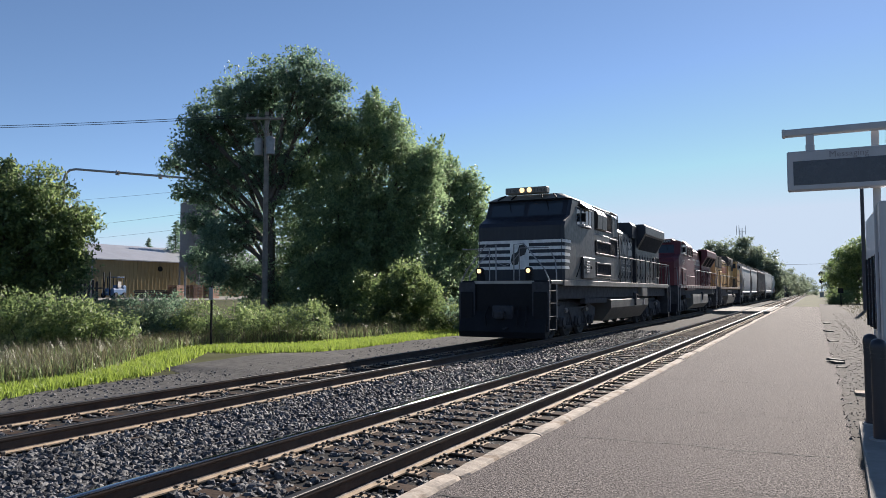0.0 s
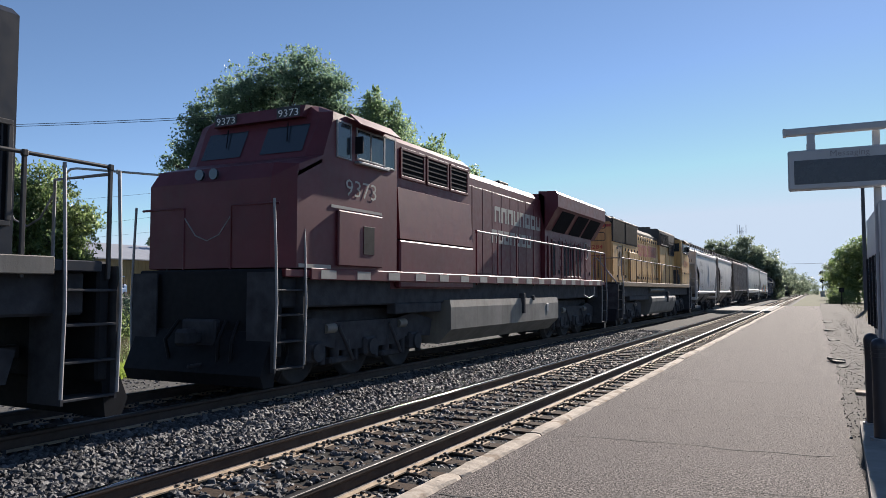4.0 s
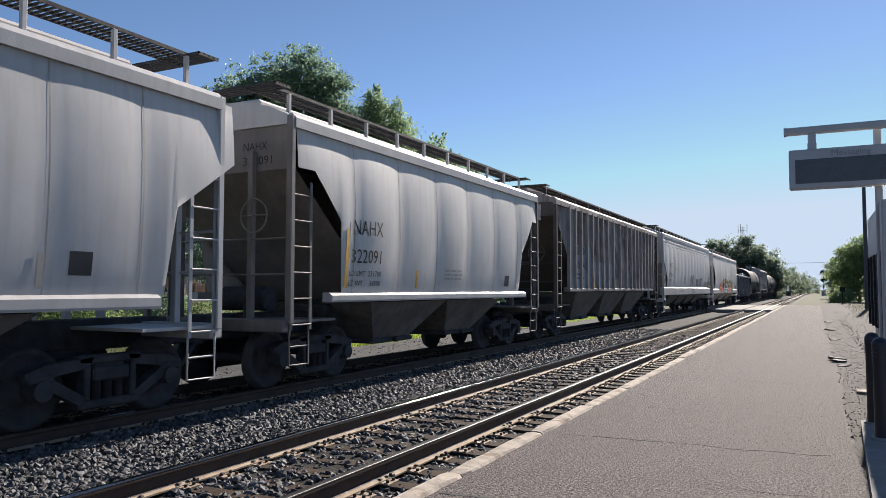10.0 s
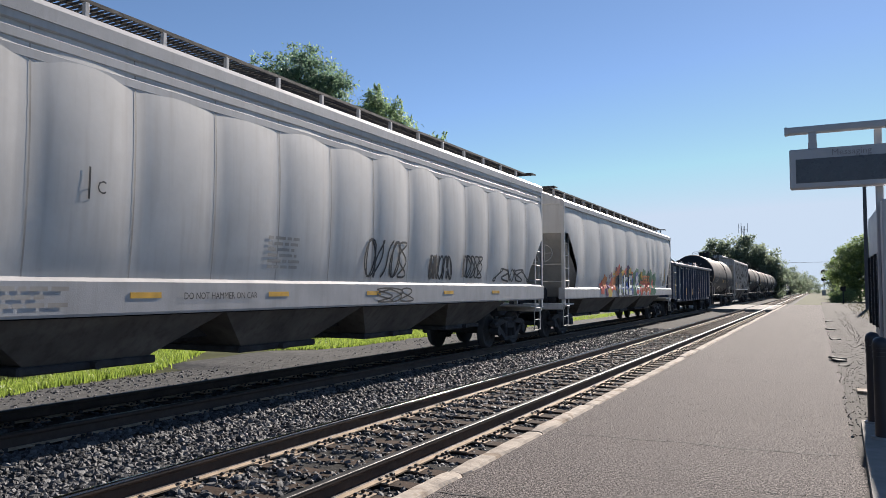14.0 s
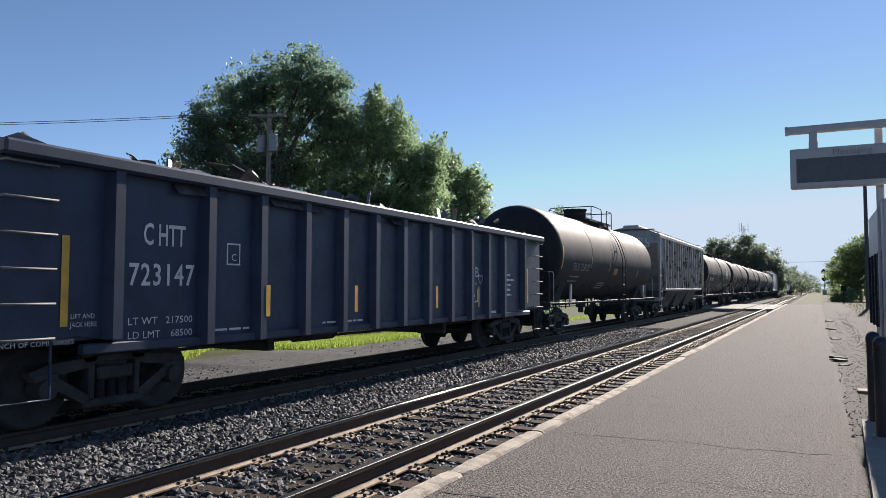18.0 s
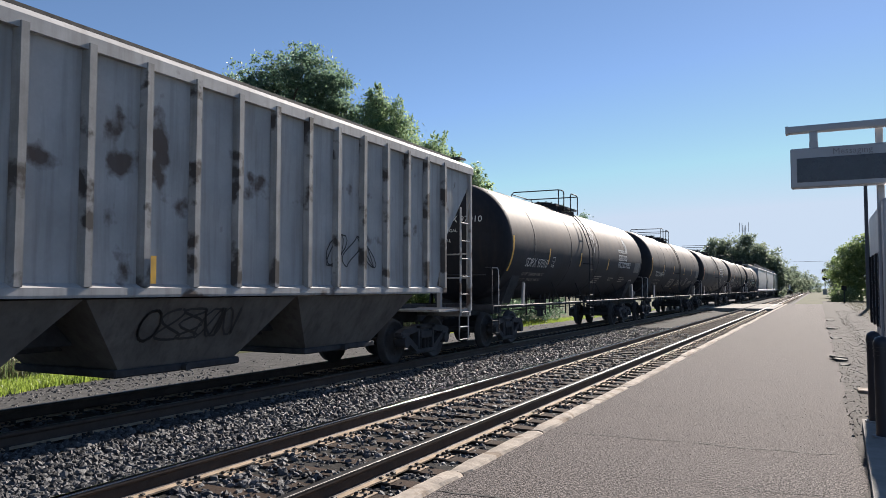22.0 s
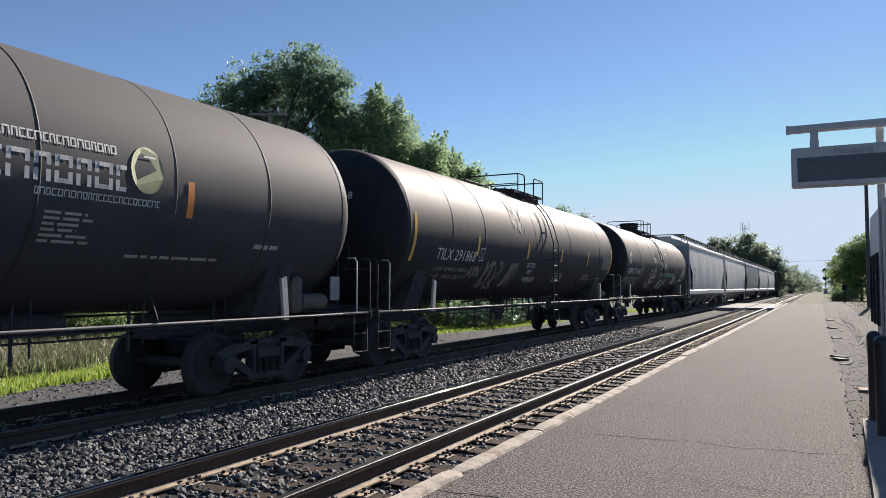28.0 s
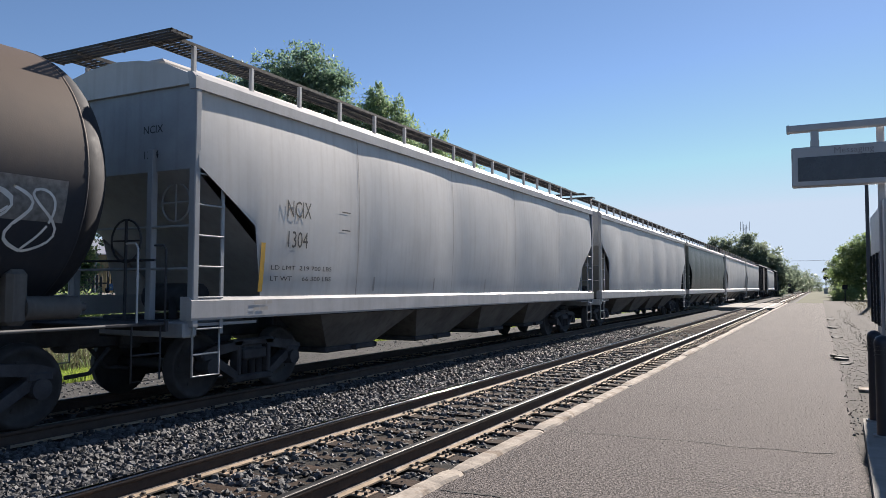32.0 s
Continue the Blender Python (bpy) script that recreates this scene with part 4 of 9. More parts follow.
part("pipe_run", Geo().tube([(0, 0, 0), (0, 0, 13.3), (0.15, 0.1, 13.9), (0.5, 0.3, 14.25), (1.1, 0.6, 14.35), (11.4, 5.6, 13.4), (14, 6.8, 13.2)], 0.13, 8), GALV, pipe)
for x, y, z in ((5.2, 2.6, 13.98), (9.4, 4.7, 13.58)):
    part("pipe_clamp", Geo().box(x - 0.12, x + 0.12, y - 0.2, y + 0.2, z - 0.3, z + 0.2, 0.03), GALV, pipe)
part("pipe_footing", Geo().box(-0.4, 0.4, -0.4, 0.4, -0.3, 0.15, 0.03), CONCRETE, pipe)

solid("yard_paving", Geo().box(-79.5, -50, 45, 100, 0.2, 0.77), mat("pale_yard", (0.20, 0.185, 0.16), 0.9, var=0.2, scale=0.4), "pale concrete yard before the warehouse", "paving", kind="structure")
fl = thing("forklift", "blue forklift truck parked before the warehouse", "forklift", at=pose(-73.0, 59.4, 0.77, 0, 0, 20))
part("chassis", Geo().box(-0.7, 0.7, -1.3, 1.3, 0.3, 1.1, 0.12), BLUE_PAINT, fl)
part("counterweight", Geo().box(-0.68, 0.68, 0.7, 1.6, 0.35, 1.5, 0.15), BLUE_PAINT, fl)
for sx in (-0.6, 0.6):
    for sy in (-0.4, 0.9):
        part("cage_post", Geo().box(sx - 0.04, sx + 0.04, sy - 0.04, sy + 0.04, 1.0, 2.4), DARK, fl)
    part("mast", Geo().box(sx * 0.6 - 0.06, sx * 0.6 + 0.06, -1.55, -1.4, 0.1, 3.0), DARK, fl)
    for sy in (-0.9, 0.9):
        part("wheel", Geo().cyl((sx * 1.05, sy, 0.32), (sx * 1.45, sy, 0.32), 0.32, n=16), DARK, fl)
part("overhead_guard", Geo().box(-0.66, 0.66, -0.5, 1.0, 2.38, 2.46, 0.02), BLUE_PAINT, fl)
part("white_panel", Geo().box(0.701, 0.72, -0.4, 0.3, 1.2, 1.9), GALV, fl)
pal = thing("pallet_stack", "stack of reddish timber pallets in the yard", "pallets", "pallet stacks", at=pose(-60.6, 59.6, 0.77))
for i in range(9):
    for s in range(5):
        part("deck_board", Geo().box(-0.6, 0.6, -0.55 + s * 0.25, -0.37 + s * 0.25, 0.12 + i * 0.16, 0.145 + i * 0.16), PALLET, pal)
    for x in (-0.55, 0, 0.55):
        part("runner", Geo().box(x - 0.04, x + 0.04, -0.6, 0.7, 0.01 + i * 0.16, 0.12 + i * 0.16), PALLET, pal)
for x, y in ((-58.9, 60.4), (-62.4, 58.7)):
    copy_thing(pal, pose(x, y, 0.77, 0, 0, 12))
lum = thing("lumber_pile", "low pile of dark stacked lumber", "lumber", at=pose(-64.8, 57.8, 0.77, 0, 0, 25))
rq = random.Random(8)
for i in range(5):
    for k in range(8):
        part("plank", Geo().box(-1.6 + rq.uniform(-0.2, 0.1), 1.6 + rq.uniform(-0.1, 0.2), -0.8 + k * 0.2, -0.63 + k * 0.2, i * 0.18 + 0.02, i * 0.18 + 0.16), FENCE, lum)

fence = thing("yard_fence", "dark upright board fence along the yard", "fence", at=pose(-46.5, 24.5, 0.0, 0, 0, 34))
for k in range(46):
    part("fence_board", Geo().box(-0.02, 0.02, 0, 0.15, 0.0, 2.15 + 0.05 * ((k * 7) % 3), 0.004), FENCE, fence).matrix_basis = pose(k * 0.22, 0, 0, 0, 0, 90)
for z in (0.5, 1.7):
    part("fence_rail", Geo().box(0, 10.3, 0.02, 0.07, z, z + 0.09), FENCE, fence)


def conifer(base, h, r, seed, label):
    t = thing("conifer", label, "tree", at=pose(*base))
    part("trunk", Geo().cyl((0, 0, 0), (0, 0, h), r * 0.07, 0.02, n=8), BARK, t)
    rs = np.random.RandomState(seed)
    cs, al, ac = [], [], []
    lv = int(h / 0.45)
    for i in range(lv):
        z = h * (0.12 + 0.88 * i / lv)
        rr = r * (1 - i / lv) ** 0.85 + 0.1
        for k in range(11):
            a = rs.uniform(0, 6.28)
            m = int(26 * rr / r) + 5
            t_ = rs.uniform(0.05, 1, (m, 1))
            d = np.array([np.cos(a), np.sin(a), -0.28])
            cs.append(np.array([0, 0, z]) + d * t_ * rr + rs.normal(size=(m, 3)) * 0.11)
            v = unit(rs, m) * 0.6 + d
            al.append(v * 0.20)
            ac.append(np.cross(v, unit(rs, m)) * 0.05)
    part("needles", quads("needles", np.concatenate(cs), np.concatenate(al), np.concatenate(ac), LEAF_A), None, t, kind="stuff")


conifer((-84.8, 79.6, 0.6), 11.5, 3.4, 1, "dark conifer behind the warehouse")
conifer((-81.5, 82.5, 0.6), 9.0, 3.0, 2, "dark conifer beside the storage bin")
conifer((-113, 99.5, 0.6), 11.2, 2.6, 3, "distant dark conifer tip above the roof")

# utility pole with transformers
up = thing("utility_pole", "grey wooden utility pole with two transformer cans", "utility pole", at=pose(-27.15, 31.9, -0.6))
part("pole", Geo().cyl((0, 0, 0), (0, 0, 12.2), 0.17, 0.12, n=14), POLE, up)
arm = part("crossarm", Geo().box(-1.05, 1.05, -0.06, 0.06, 11.72, 11.85, 0.01), POLE, up)
arm.matrix_basis = pose(0, -0.18, 0, 0, 0, 28)
for x in (-0.95, -0.4, 0.4, 0.95):
    part("insulator", Geo().cyl((x, 0, 11.85), (x, 0, 12.05), 0.04, 0.05, n=8), CONCRETE, arm)
for x in (-0.42, 0.42):
    c = part("transformer", Geo().cyl((x, -0.15, 9.75), (x, -0.15, 10.65), 0.24, n=18).cyl((x, -0.15, 10.65), (x, -0.15, 10.72), 0.26, 0.2, n=18), GALV, up, "grey transformer can")
    part("bushing", Geo().cyl((x - 0.1, -0.15, 10.7), (x - 0.1, -0.15, 10.95), 0.035, n=8).cyl((x + 0.1, -0.15, 10.7), (x + 0.1, -0.15, 10.9), 0.035, n=8), CONCRETE, c)
part("brace", Geo().tube([(0.55, -0.35, 11.7), (0.06, -0.1, 11.0)], 0.02).tube([(-0.55, 0.1, 11.7), (-0.06, -0.1, 11.0)], 0.02), GALV, up)
part("drop_cable", Geo().tube([(0.9, 0.3, 11.8), (0.7, 0.1, 11.0), (0.5, 0, 10.4), (0.9, 0.2, 9.9), (1.4, 0.8, 9.4)], 0.018, 5), WIRE, up)


def cable(label, a, b, sag, r=0.012):
    pts = [(a[0] + (b[0] - a[0]) * t, a[1] + (b[1] - a[1]) * t, a[2] + (b[2] - a[2]) * t - 4 * sag * t * (1 - t)) for t in [i / 16 for i in range(17)]]
    solid("overhead_wire", Geo().tube(pts, r, 5), WIRE, label, "wire", "overhead wires")


for dx, dz in ((-0.9, 11.4), (0.9, 11.4)):
    cable("thin dark power line strung from the utility pole", (-27.15 + dx * 0.88, 31.7 + dx * 0.45, dz), (-75 + dx, 6 + dx, 11.2), 0.9, 0.016)
cable("thin dark cable crossing the yard", (-27.2, 31.8, 7.6), (-90, 40, 10.4), 0.6, 0.008)
cable("thin dark cable crossing the yard", (-27.2, 31.8, 6.5), (-95, 55, 9.0), 0.5, 0.008)
cable("thin dark cable crossing the yard", (-27.2, 31.8, 5.6), (-95, 60, 8.0), 0.4, 0.008)
for x_ in (-30.0, 16.0):
    far_pole = thing("utility_pole", "far thin pole carrying a wire over the line", "utility pole", at=pose(x_, 300, -0.5))
    part("pole", Geo().cyl((0, 0, 0), (0, 0, 12.4), 0.2, 0.15, n=10), POLE, far_pole)
cable("thin wire crossing high over the far track", (-30, 300, 11.8), (16, 300, 11.8), 0.5, 0.05)

sp = thing("marker_post", "thin dark marker post standing in the weeds", "post", at=pose(-19.8, 20.35, -0.5))
part("post", Geo().box(-0.035, 0.035, -0.03, 0.03, 0, 2.25, 0.006), DARK, sp)
part("plate", Geo().box(-0.09, 0.09, -0.045, -0.03, 1.75, 2.2, 0.004), GALV, sp)

# radio mast beyond the far trees
mast = thing("radio_mast", "thin lattice radio mast above the far trees", "mast", at=pose(-13.9, 171.5, -0.4))
for sx, sy in ((-0.3, -0.3), (0.3, -0.3), (0, 0.35)):
    part("leg", Geo().cyl((sx, sy, 0), (sx, sy, 15.6), 0.05, n=6), GALV, mast)
for k in range(15):
    part("brace", Geo().tube([(-0.3, -0.3, k), (0.3, -0.3, k + 1), (0, 0.35, k), (-0.3, -0.3, k + 1)], 0.025, 4), GALV, mast)
for sx in (-0.9, 0.9, -0.4):
    part("antenna", Geo().cyl((sx, 0, 14.2), (sx, 0, 16.2), 0.05, n=6).cyl((0, 0, 14.8), (sx, 0, 14.8), 0.03, n=5), GALV, mast)

# ---- platform side ----
SIGN_GREY = mat("satin_grey_enclosure", (0.42, 0.42, 0.43), 0.45, var=0.08, scale=2, bump=0.03)
SIGN_DARK = mat("message_display", (0.045, 0.05, 0.065), 0.3, var=0.1, scale=4, bump=0.02)
BOLLARD = mat("black_bollard", (0.012, 0.014, 0.022), 0.4, var=0.2)
PANEL = mat("pale_cabinet_panel", (0.50, 0.51, 0.53), 0.45, var=0.06, scale=2, bump=0.02)
sign = thing("message_sign", "grey hanging platform message sign with a blank dark display", "sign", at=pose(0, 10.0, 0))
box_ = part("enclosure", Geo().box(-0.26, 1.10, -0.07, 0.09, 2.80, 3.285, 0.015), SIGN_GREY, sign)
part("display", Geo().box(-0.19, 1.03, -0.074, -0.06, 2.865, 3.16, 0.004), SIGN_DARK, box_, "dark blank display panel")
pts, fc = words("Messaging", 0.075)
w = max(p[0] for p in pts)
part("sign_lettering", Geo().add([(0.20 + a / w * 0.42, -0.0745, 3.185 + b) for a, b in pts], fc), mat("sign_letter_grey", (0.22, 0.21, 0.22), 0.5, bump=0), box_)
part("support_bar", Geo().box(-0.30, 1.45, -0.05, 0.05, 3.48, 3.57, 0.015).box(-0.31, -0.27, -0.055, 0.055, 3.475, 3.575, 0.01), SIGN_GREY, sign)
for x in (0.0, 0.85):
    part("hanger", Geo().box(x - 0.045, x + 0.045, -0.04, 0.04, 3.36, 3.49, 0.008).box(x - 0.05, x + 0.05, -0.045, 0.045, 3.28, 3.37, 0.01), SIGN_GREY, sign)
part("post", Geo().box(0.66, 0.74, 0.10, 0.18, 0.09, 3.50, 0.01), SIGN_GREY, sign)

cab_ = thing("information_cabinet", "grey information cabinet with glazed panels on the platform edge", "cabinet", at=pose(0.69, 9.75, 0.09))
part("pillar", Geo().box(0.0, 0.55, 0.0, 0.30, 0.0, 2.52, 0.015), SIGN_GREY, cab_)
part("header_panel", Geo().box(0.02, 0.30, 0.32, 2.90, 1.95, 2.52, 0.01), PANEL, cab_)
for k in range(5):
    part("window_mullion", Geo().box(0.0, 0.06, 0.32 + k * 0.62, 0.38 + k * 0.62, 0.98, 1.95, 0.008), DARK, cab_)
part("back_panel", Geo().box(0.10, 0.28, 0.32, 2.90, 0.98, 1.945, 0.01), PANEL, cab_)
for k in range(4):
    p = part("glass_pane", Geo().box(0.025, 0.035, 0.385 + k * 0.62, 0.935 + k * 0.62, 1.0, 1.94), glass("cabinet_glass"), cab_)
for y in (0.5, 2.7):
    part("leg", Geo().box(0.08, 0.22, y, y + 0.12, 0.0, 0.99, 0.01), SIGN_GREY, cab_)
plinth = solid("concrete_plinth", Geo().prism([(0.31, 5.6), (0.42, 9.72), (0.66, 9.74), (0.66, 12.9), (1.9, 12.9), (1.9, 5.6)], 0.0, 0.09, "z"), CONCRETE, "low pale concrete plinth under the cabinet", "plinth")
for x, y, r in ((0.545, 9.52, 0.068), (0.56, 8.58, 0.070)):
    b = thing("bollard", "black steel bollard with a domed ribbed top", "bollard", "bollards on the plinth", at=pose(x, y, 0.09))
    part("shaft", Geo().cyl((0, 0, 0), (0, 0, 0.91), r, n=24), BOLLARD, b)
    n = 20
    g = Geo().loft([[(rr * math.cos(2 * math.pi * k / n), rr * math.sin(2 * math.pi * k / n), z) for k in range(n)] for rr, z in ((r * 1.1, 0.90), (r * 1.12, 0.93), (r * 1.05, 0.96), (r * 0.8, 0.99), (r * 0.35, 1.005), (0.001, 1.01))], closed=True)
    part("cap", g, BOLLARD, b)
    for z in (0.80, 0.84, 0.88):
        part("ring", Geo().cyl((0, 0, z), (0, 0, z + 0.018), r * 1.1, n=24), BOLLARD, b)
    part("base_flange", Geo().cyl((0, 0, 0), (0, 0, 0.02), r * 1.5, n=20), GALV, b)

lp = thing("light_pole", "dark bare pole standing on the dirt strip", "pole", at=pose(3.62, 67.5, -0.05))
part("shaft", Geo().cyl((0, 0, 0), (0, 0, 10.6), 0.17, 0.13, n=12), mat("dark_pole", (0.07, 0.07, 0.08), 0.8, var=0.2), lp)
tw = thing("small_track_sign", "small sign on a thin post beside the path", "sign", at=pose(2.5, 88, -0.05))
part("post", Geo().cyl((0, 0, 0), (0, 0, 1.9), 0.05, n=8), DARK, tw)
part("plate", Geo().box(-0.25, 0.25, -0.03, 0.03, 1.4, 1.9, 0.01), DARK, tw)
sg = thing("signal_mast", "dark railway signal mast with two round heads", "railway signal", at=pose(1.75, 210, -0.2))
part("mast", Geo().cyl((0, 0, 0), (0, 0, 6.4), 0.09, n=10), DARK, sg)
for z in (4.3, 6.1):
    part("signal_head", Geo().cyl((-0.05, -0.25, z), (-0.05, -0.15, z), 0.62, n=20).cyl((-0.05, -0.55, z), (-0.05, -0.2, z), 0.2, n=12), DARK, sg)
part("case", Geo().box(-0.5, 0.5, -0.4, 0.4, 0, 1.6, 0.04), GALV, sg)
for x, y, w_, d_, m_ in ((0.62, 12.9, 0.11, 0.18, KERB),):
    solid("timber_block", Geo().box(x - w_, x + w_, y - d_, y + d_, 0.0, 0.05, 0.01), m_, "short pale timber offcut lying on the gravel", "timber")
for k, (x, y, s_) in enumerate(((0.36, 18.7, 1.0), (0.40, 18.2, 0.8), (0.47, 17.2, 0.5), (0.48, 26, 0.8), (0.44, 32, 0.9), (0.5, 40, 1.0))):
    rc = random.Random(k)
    rim = [(s_ * (0.16 + 0.07 * rc.random()) * math.cos(a) * 1.3, s_ * (0.13 + 0.08 * rc.random()) * math.sin(a)) for a in [i * math.pi / 5 for i in range(10)]]
    ch = solid("asphalt_chunk", Geo().prism(rim, 0.0, 0.05 * s_, "z"), CRACK, "dark broken asphalt lump at the platform edge", "asphalt lump", "broken platform edge", at=pose(x, y, 0.012, rc.uniform(4, 12), rc.uniform(-8, 8), rc.uniform(0, 90)))
# ---- the train: freight cars ----
train, rollers = [], []
CARS = "cars of the freight train"


def wheelset_geo(r, half=0.7525):
    g = Geo().cyl((-half - 0.25, 0, 0), (half + 0.25, 0, 0), 0.08, n=10)
    for s in (-1, 1):
        o = s * half
        prof = [(o - s * 0.075, 0.10), (o - s * 0.075, r + 0.028), (o - s * 0.045, r + 0.028), (o - s * 0.035, r + 0.004), (o + s * 0.065, r - 0.006), (o + s * 0.065, r - 0.07), (o + s * 0.02, r - 0.10), (o + s * 0.03, 0.17), (o + s * 0.085, 0.14), (o + s * 0.085, 0.08)]
        n = 28
        g.loft([[(x, rr * math.cos(2 * math.pi * k / n), rr * math.sin(2 * math.pi * k / n)) for k in range(n)] for x, rr in prof], closed=True)
        for k in range(5):
            a = 2 * math.pi * k / 5
            g.cyl((o + s * 0.02, 0.27 * math.cos(a), 0.27 * math.sin(a)), (o + s * 0.032, 0.27 * math.cos(a), 0.27 * math.sin(a)), 0.03, n=6)
    return g


WHEEL_CAR = wheelset_geo(0.46).mesh("wheelset", WHEEL)
WHEEL_LOCO = wheelset_geo(0.533).mesh("wheelset", WHEEL)


def side_frame_mesh():
    """Cast side frame of a freight truck, seen from outside: bowed top, slanted legs, springs in the window."""
    g = Geo()
    for s in (-1, 1):
        g.prism([(s * 0.30, 0.30), (s * 0.42, 0.24), (s * 0.98, 0.56), (s * 0.86, 0.64)], 0.93, 1.08, "x")
        g.prism([(s * 0.24, 0.78), (s * 0.30, 0.66), (s * 0.90, 0.58), (s * 1.08, 0.60), (s * 1.08, 0.66), (s * 0.86, 0.73)], 0.93, 1.08, "x")
        g.box(0.92, 1.09, s * 0.28, s * 0.36, 0.28, 0.70, 0.015)
        g.cyl((0.90, s * 0.89, 0.46), (1.13, s * 0.89, 0.46), 0.115, n=12)
        g.box(0.94, 1.10, s * 0.89 - 0.15, s * 0.89 + 0.15, 0.54, 0.64, 0.02)
        for k in (-0.16, 0, 0.16):
            g.cyl((1.0, k, 0.28), (1.0, k, 0.52), 0.065, n=8)
    g.box(0.93, 1.08, -0.44, 0.44, 0.70, 0.80, 0.02)
    g.box(0.93, 1.08, -0.42, 0.42, 0.18, 0.28, 0.02)
    g.box(0.96, 1.10, -0.25, 0.25, 0.50, 0.66, 0.02)
    return g.mesh("side_frame", STEEL_DK)


SIDE_FRAME = side_frame_mesh()
BOLSTER = Geo().box(-1.05, 1.05, -0.22, 0.22, 0.48, 0.72, 0.03).box(-0.35, 0.35, -0.3, 0.3, 0.70, 0.82, 0.02).mesh("truck", STEEL_DK)


def truck(car, y, roll=True):
    t = part("truck", BOLSTER, None, car, "dark cast steel two-axle truck")
    t.matrix_basis = pose(0, y, 0)
    for rz in (0, 180):
        part("side_frame", SIDE_FRAME, None, t).matrix_basis = pose(0, 0, 0, 0, 0, rz)
    for dy in (-0.89, 0.89):
        w = part("wheelset", WHEEL_CAR, None, t)
        w.matrix_basis = pose(0, dy, 0.46)
        if roll:
            rollers.append((w, 0.46))
    return t


COUPLER = Geo().box(-0.09, 0.09, -0.55, 0.5, 0.76, 0.92, 0.02).box(-0.16, 0.13, -0.72, -0.45, 0.72, 0.98, 0.05).tube([(0.2, -0.1, 0.75), (0.22, -0.4, 0.45), (0.15, -0.7, 0.42)], 0.03).mesh("coupler", STEEL_DK)


def couplers(car, L):
    part("coupler", COUPLER, None, car).matrix_basis = pose(0, 0, 0)
    part("coupler", COUPLER, None, car).matrix_basis = pose(0, L, 0, 0, 0, 180)


def ladder(parent, x, y0, y1, z0, z1, step=0.42, r=0.016, m=None, name="ladder", rail_in=0.0):
    """Two stiles and rungs in the plane x = const."""
    g = Geo()
    for y in (y0, y1):
        g.box(x - 0.012, x + 0.012, y - 0.03, y + 0.03, z0, z1, 0.004)
    z = z0 + 0.08
    while z < z1:
        g.cyl((x + 0.02, y0, z), (x + 0.02, y1, z), r, n=6)
        z += step
    return part(name, g, m or GREY_CAR, parent)


def grab(parent, pts, m, r=0.013, name="grab_iron"):
    return part(name, Geo().tube(pts, r, 6), m, parent)


def lettering(car, text, y, z, height, m, wid=None, x=1.56, surf=None, bold=0.0, name="lettering", spacing=1.0):
    """Writing on the platform side; surf(z) gives the side's half-width."""
    pts, faces = words(text, height, spacing, bold)
    if not pts:
        return None
    w = max(p[0] for p in pts) or 1
    k = 1.0 if wid is None else wid / w
    v = []
    for px, py in pts:
        zz = z + py
        v.append(((surf(y + px * k, zz) + 0.008 if surf else x) + 0.006, y + px * k, zz))
    return part(name, Geo().add(v, faces), m, car)


def bars(car, y0, y1, z, n, m, x=1.56, surf=None, h=0.045, gap=0.085, seed=1, name="small_print"):
    """Lines of small print too small to read: plain bars."""
    r_, g = random.Random(seed), Geo()
    for i in range(n):
        zz, y = z - i * gap, y0
        end = y0 + (y1 - y0) * r_.uniform(0.55, 1)
        while y < end:
            w = r_.uniform(0.08, 0.3)
            e = min(y + w, end)
            ring = lambda yy, zq: ((surf(yy, zq) if surf else x) + 0.006, yy, zq)
            g.add([ring(y, zz), ring(e, zz), ring(e, zz + h), ring(y, zz + h)], [(0, 1, 2, 3)])
            y = e + 0.04
    return part(name, g, m, car)


def stripe(car, y, z0, z1, m, w=0.09, x=1.56, surf=None, name="reflector"):
    g, n = Geo(), 5
    f = surf or (lambda yy, zz: x)
    g.loft([[(f(yy, z0 + (z1 - z0) * i / n) + 0.007, yy, z0 + (z1 - z0) * i / n) for i in range(n + 1)] for yy in (y, y + w)])
    return part(name, g, m, car)


def scrawl(car, y0, y1, z0, z1, m, seed, n=5, surf=None, x=1.56, r=0.018, name="graffiti"):
    """Looped paint strokes."""
    rr, g = random.Random(seed), Geo()
    f = surf or (lambda yy, zz: x)
    for k in range(n):
        cy, w = y0 + (y1 - y0) * (k + 0.5) / n, (y1 - y0) / n * 0.62
        cz, h = (z0 + z1) / 2, (z1 - z0) / 2
        a, b, c, d = rr.uniform(0, 6.3), rr.uniform(0, 6.3), rr.choice((1, 2, 2, 3)), rr.choice((1, 1, 2, 3))
        pts = []
        for i in range(26):
            t = i / 25 * 2 * math.pi * rr.uniform(0.98, 1.0)
            yy = cy + w * math.sin(c * t + a) * 0.9 + w * 0.2 * math.sin(3 * t)
            zz = cz + h * math.sin(d * t + b) * 0.9
            pts.append((yy, zz))
        lo, hi = [], []
        for i, (yy, zz) in enumerate(pts):
            p, q = pts[max(0, i - 1)], pts[min(25, i + 1)]
            ty, tz = q[0] - p[0], q[1] - p[1]
            l = math.hypot(ty, tz) or 1
            ny, nz = -tz / l * r, ty / l * r
            lo.append((f(yy + ny, zz + nz) + 0.008 + 0.0004 * k, yy + ny, zz + nz))
            hi.append((f(yy - ny, zz - nz) + 0.008 + 0.0004 * k, yy - ny, zz - nz))
        g.loft([lo, hi])
    return part(name, g, m, car)


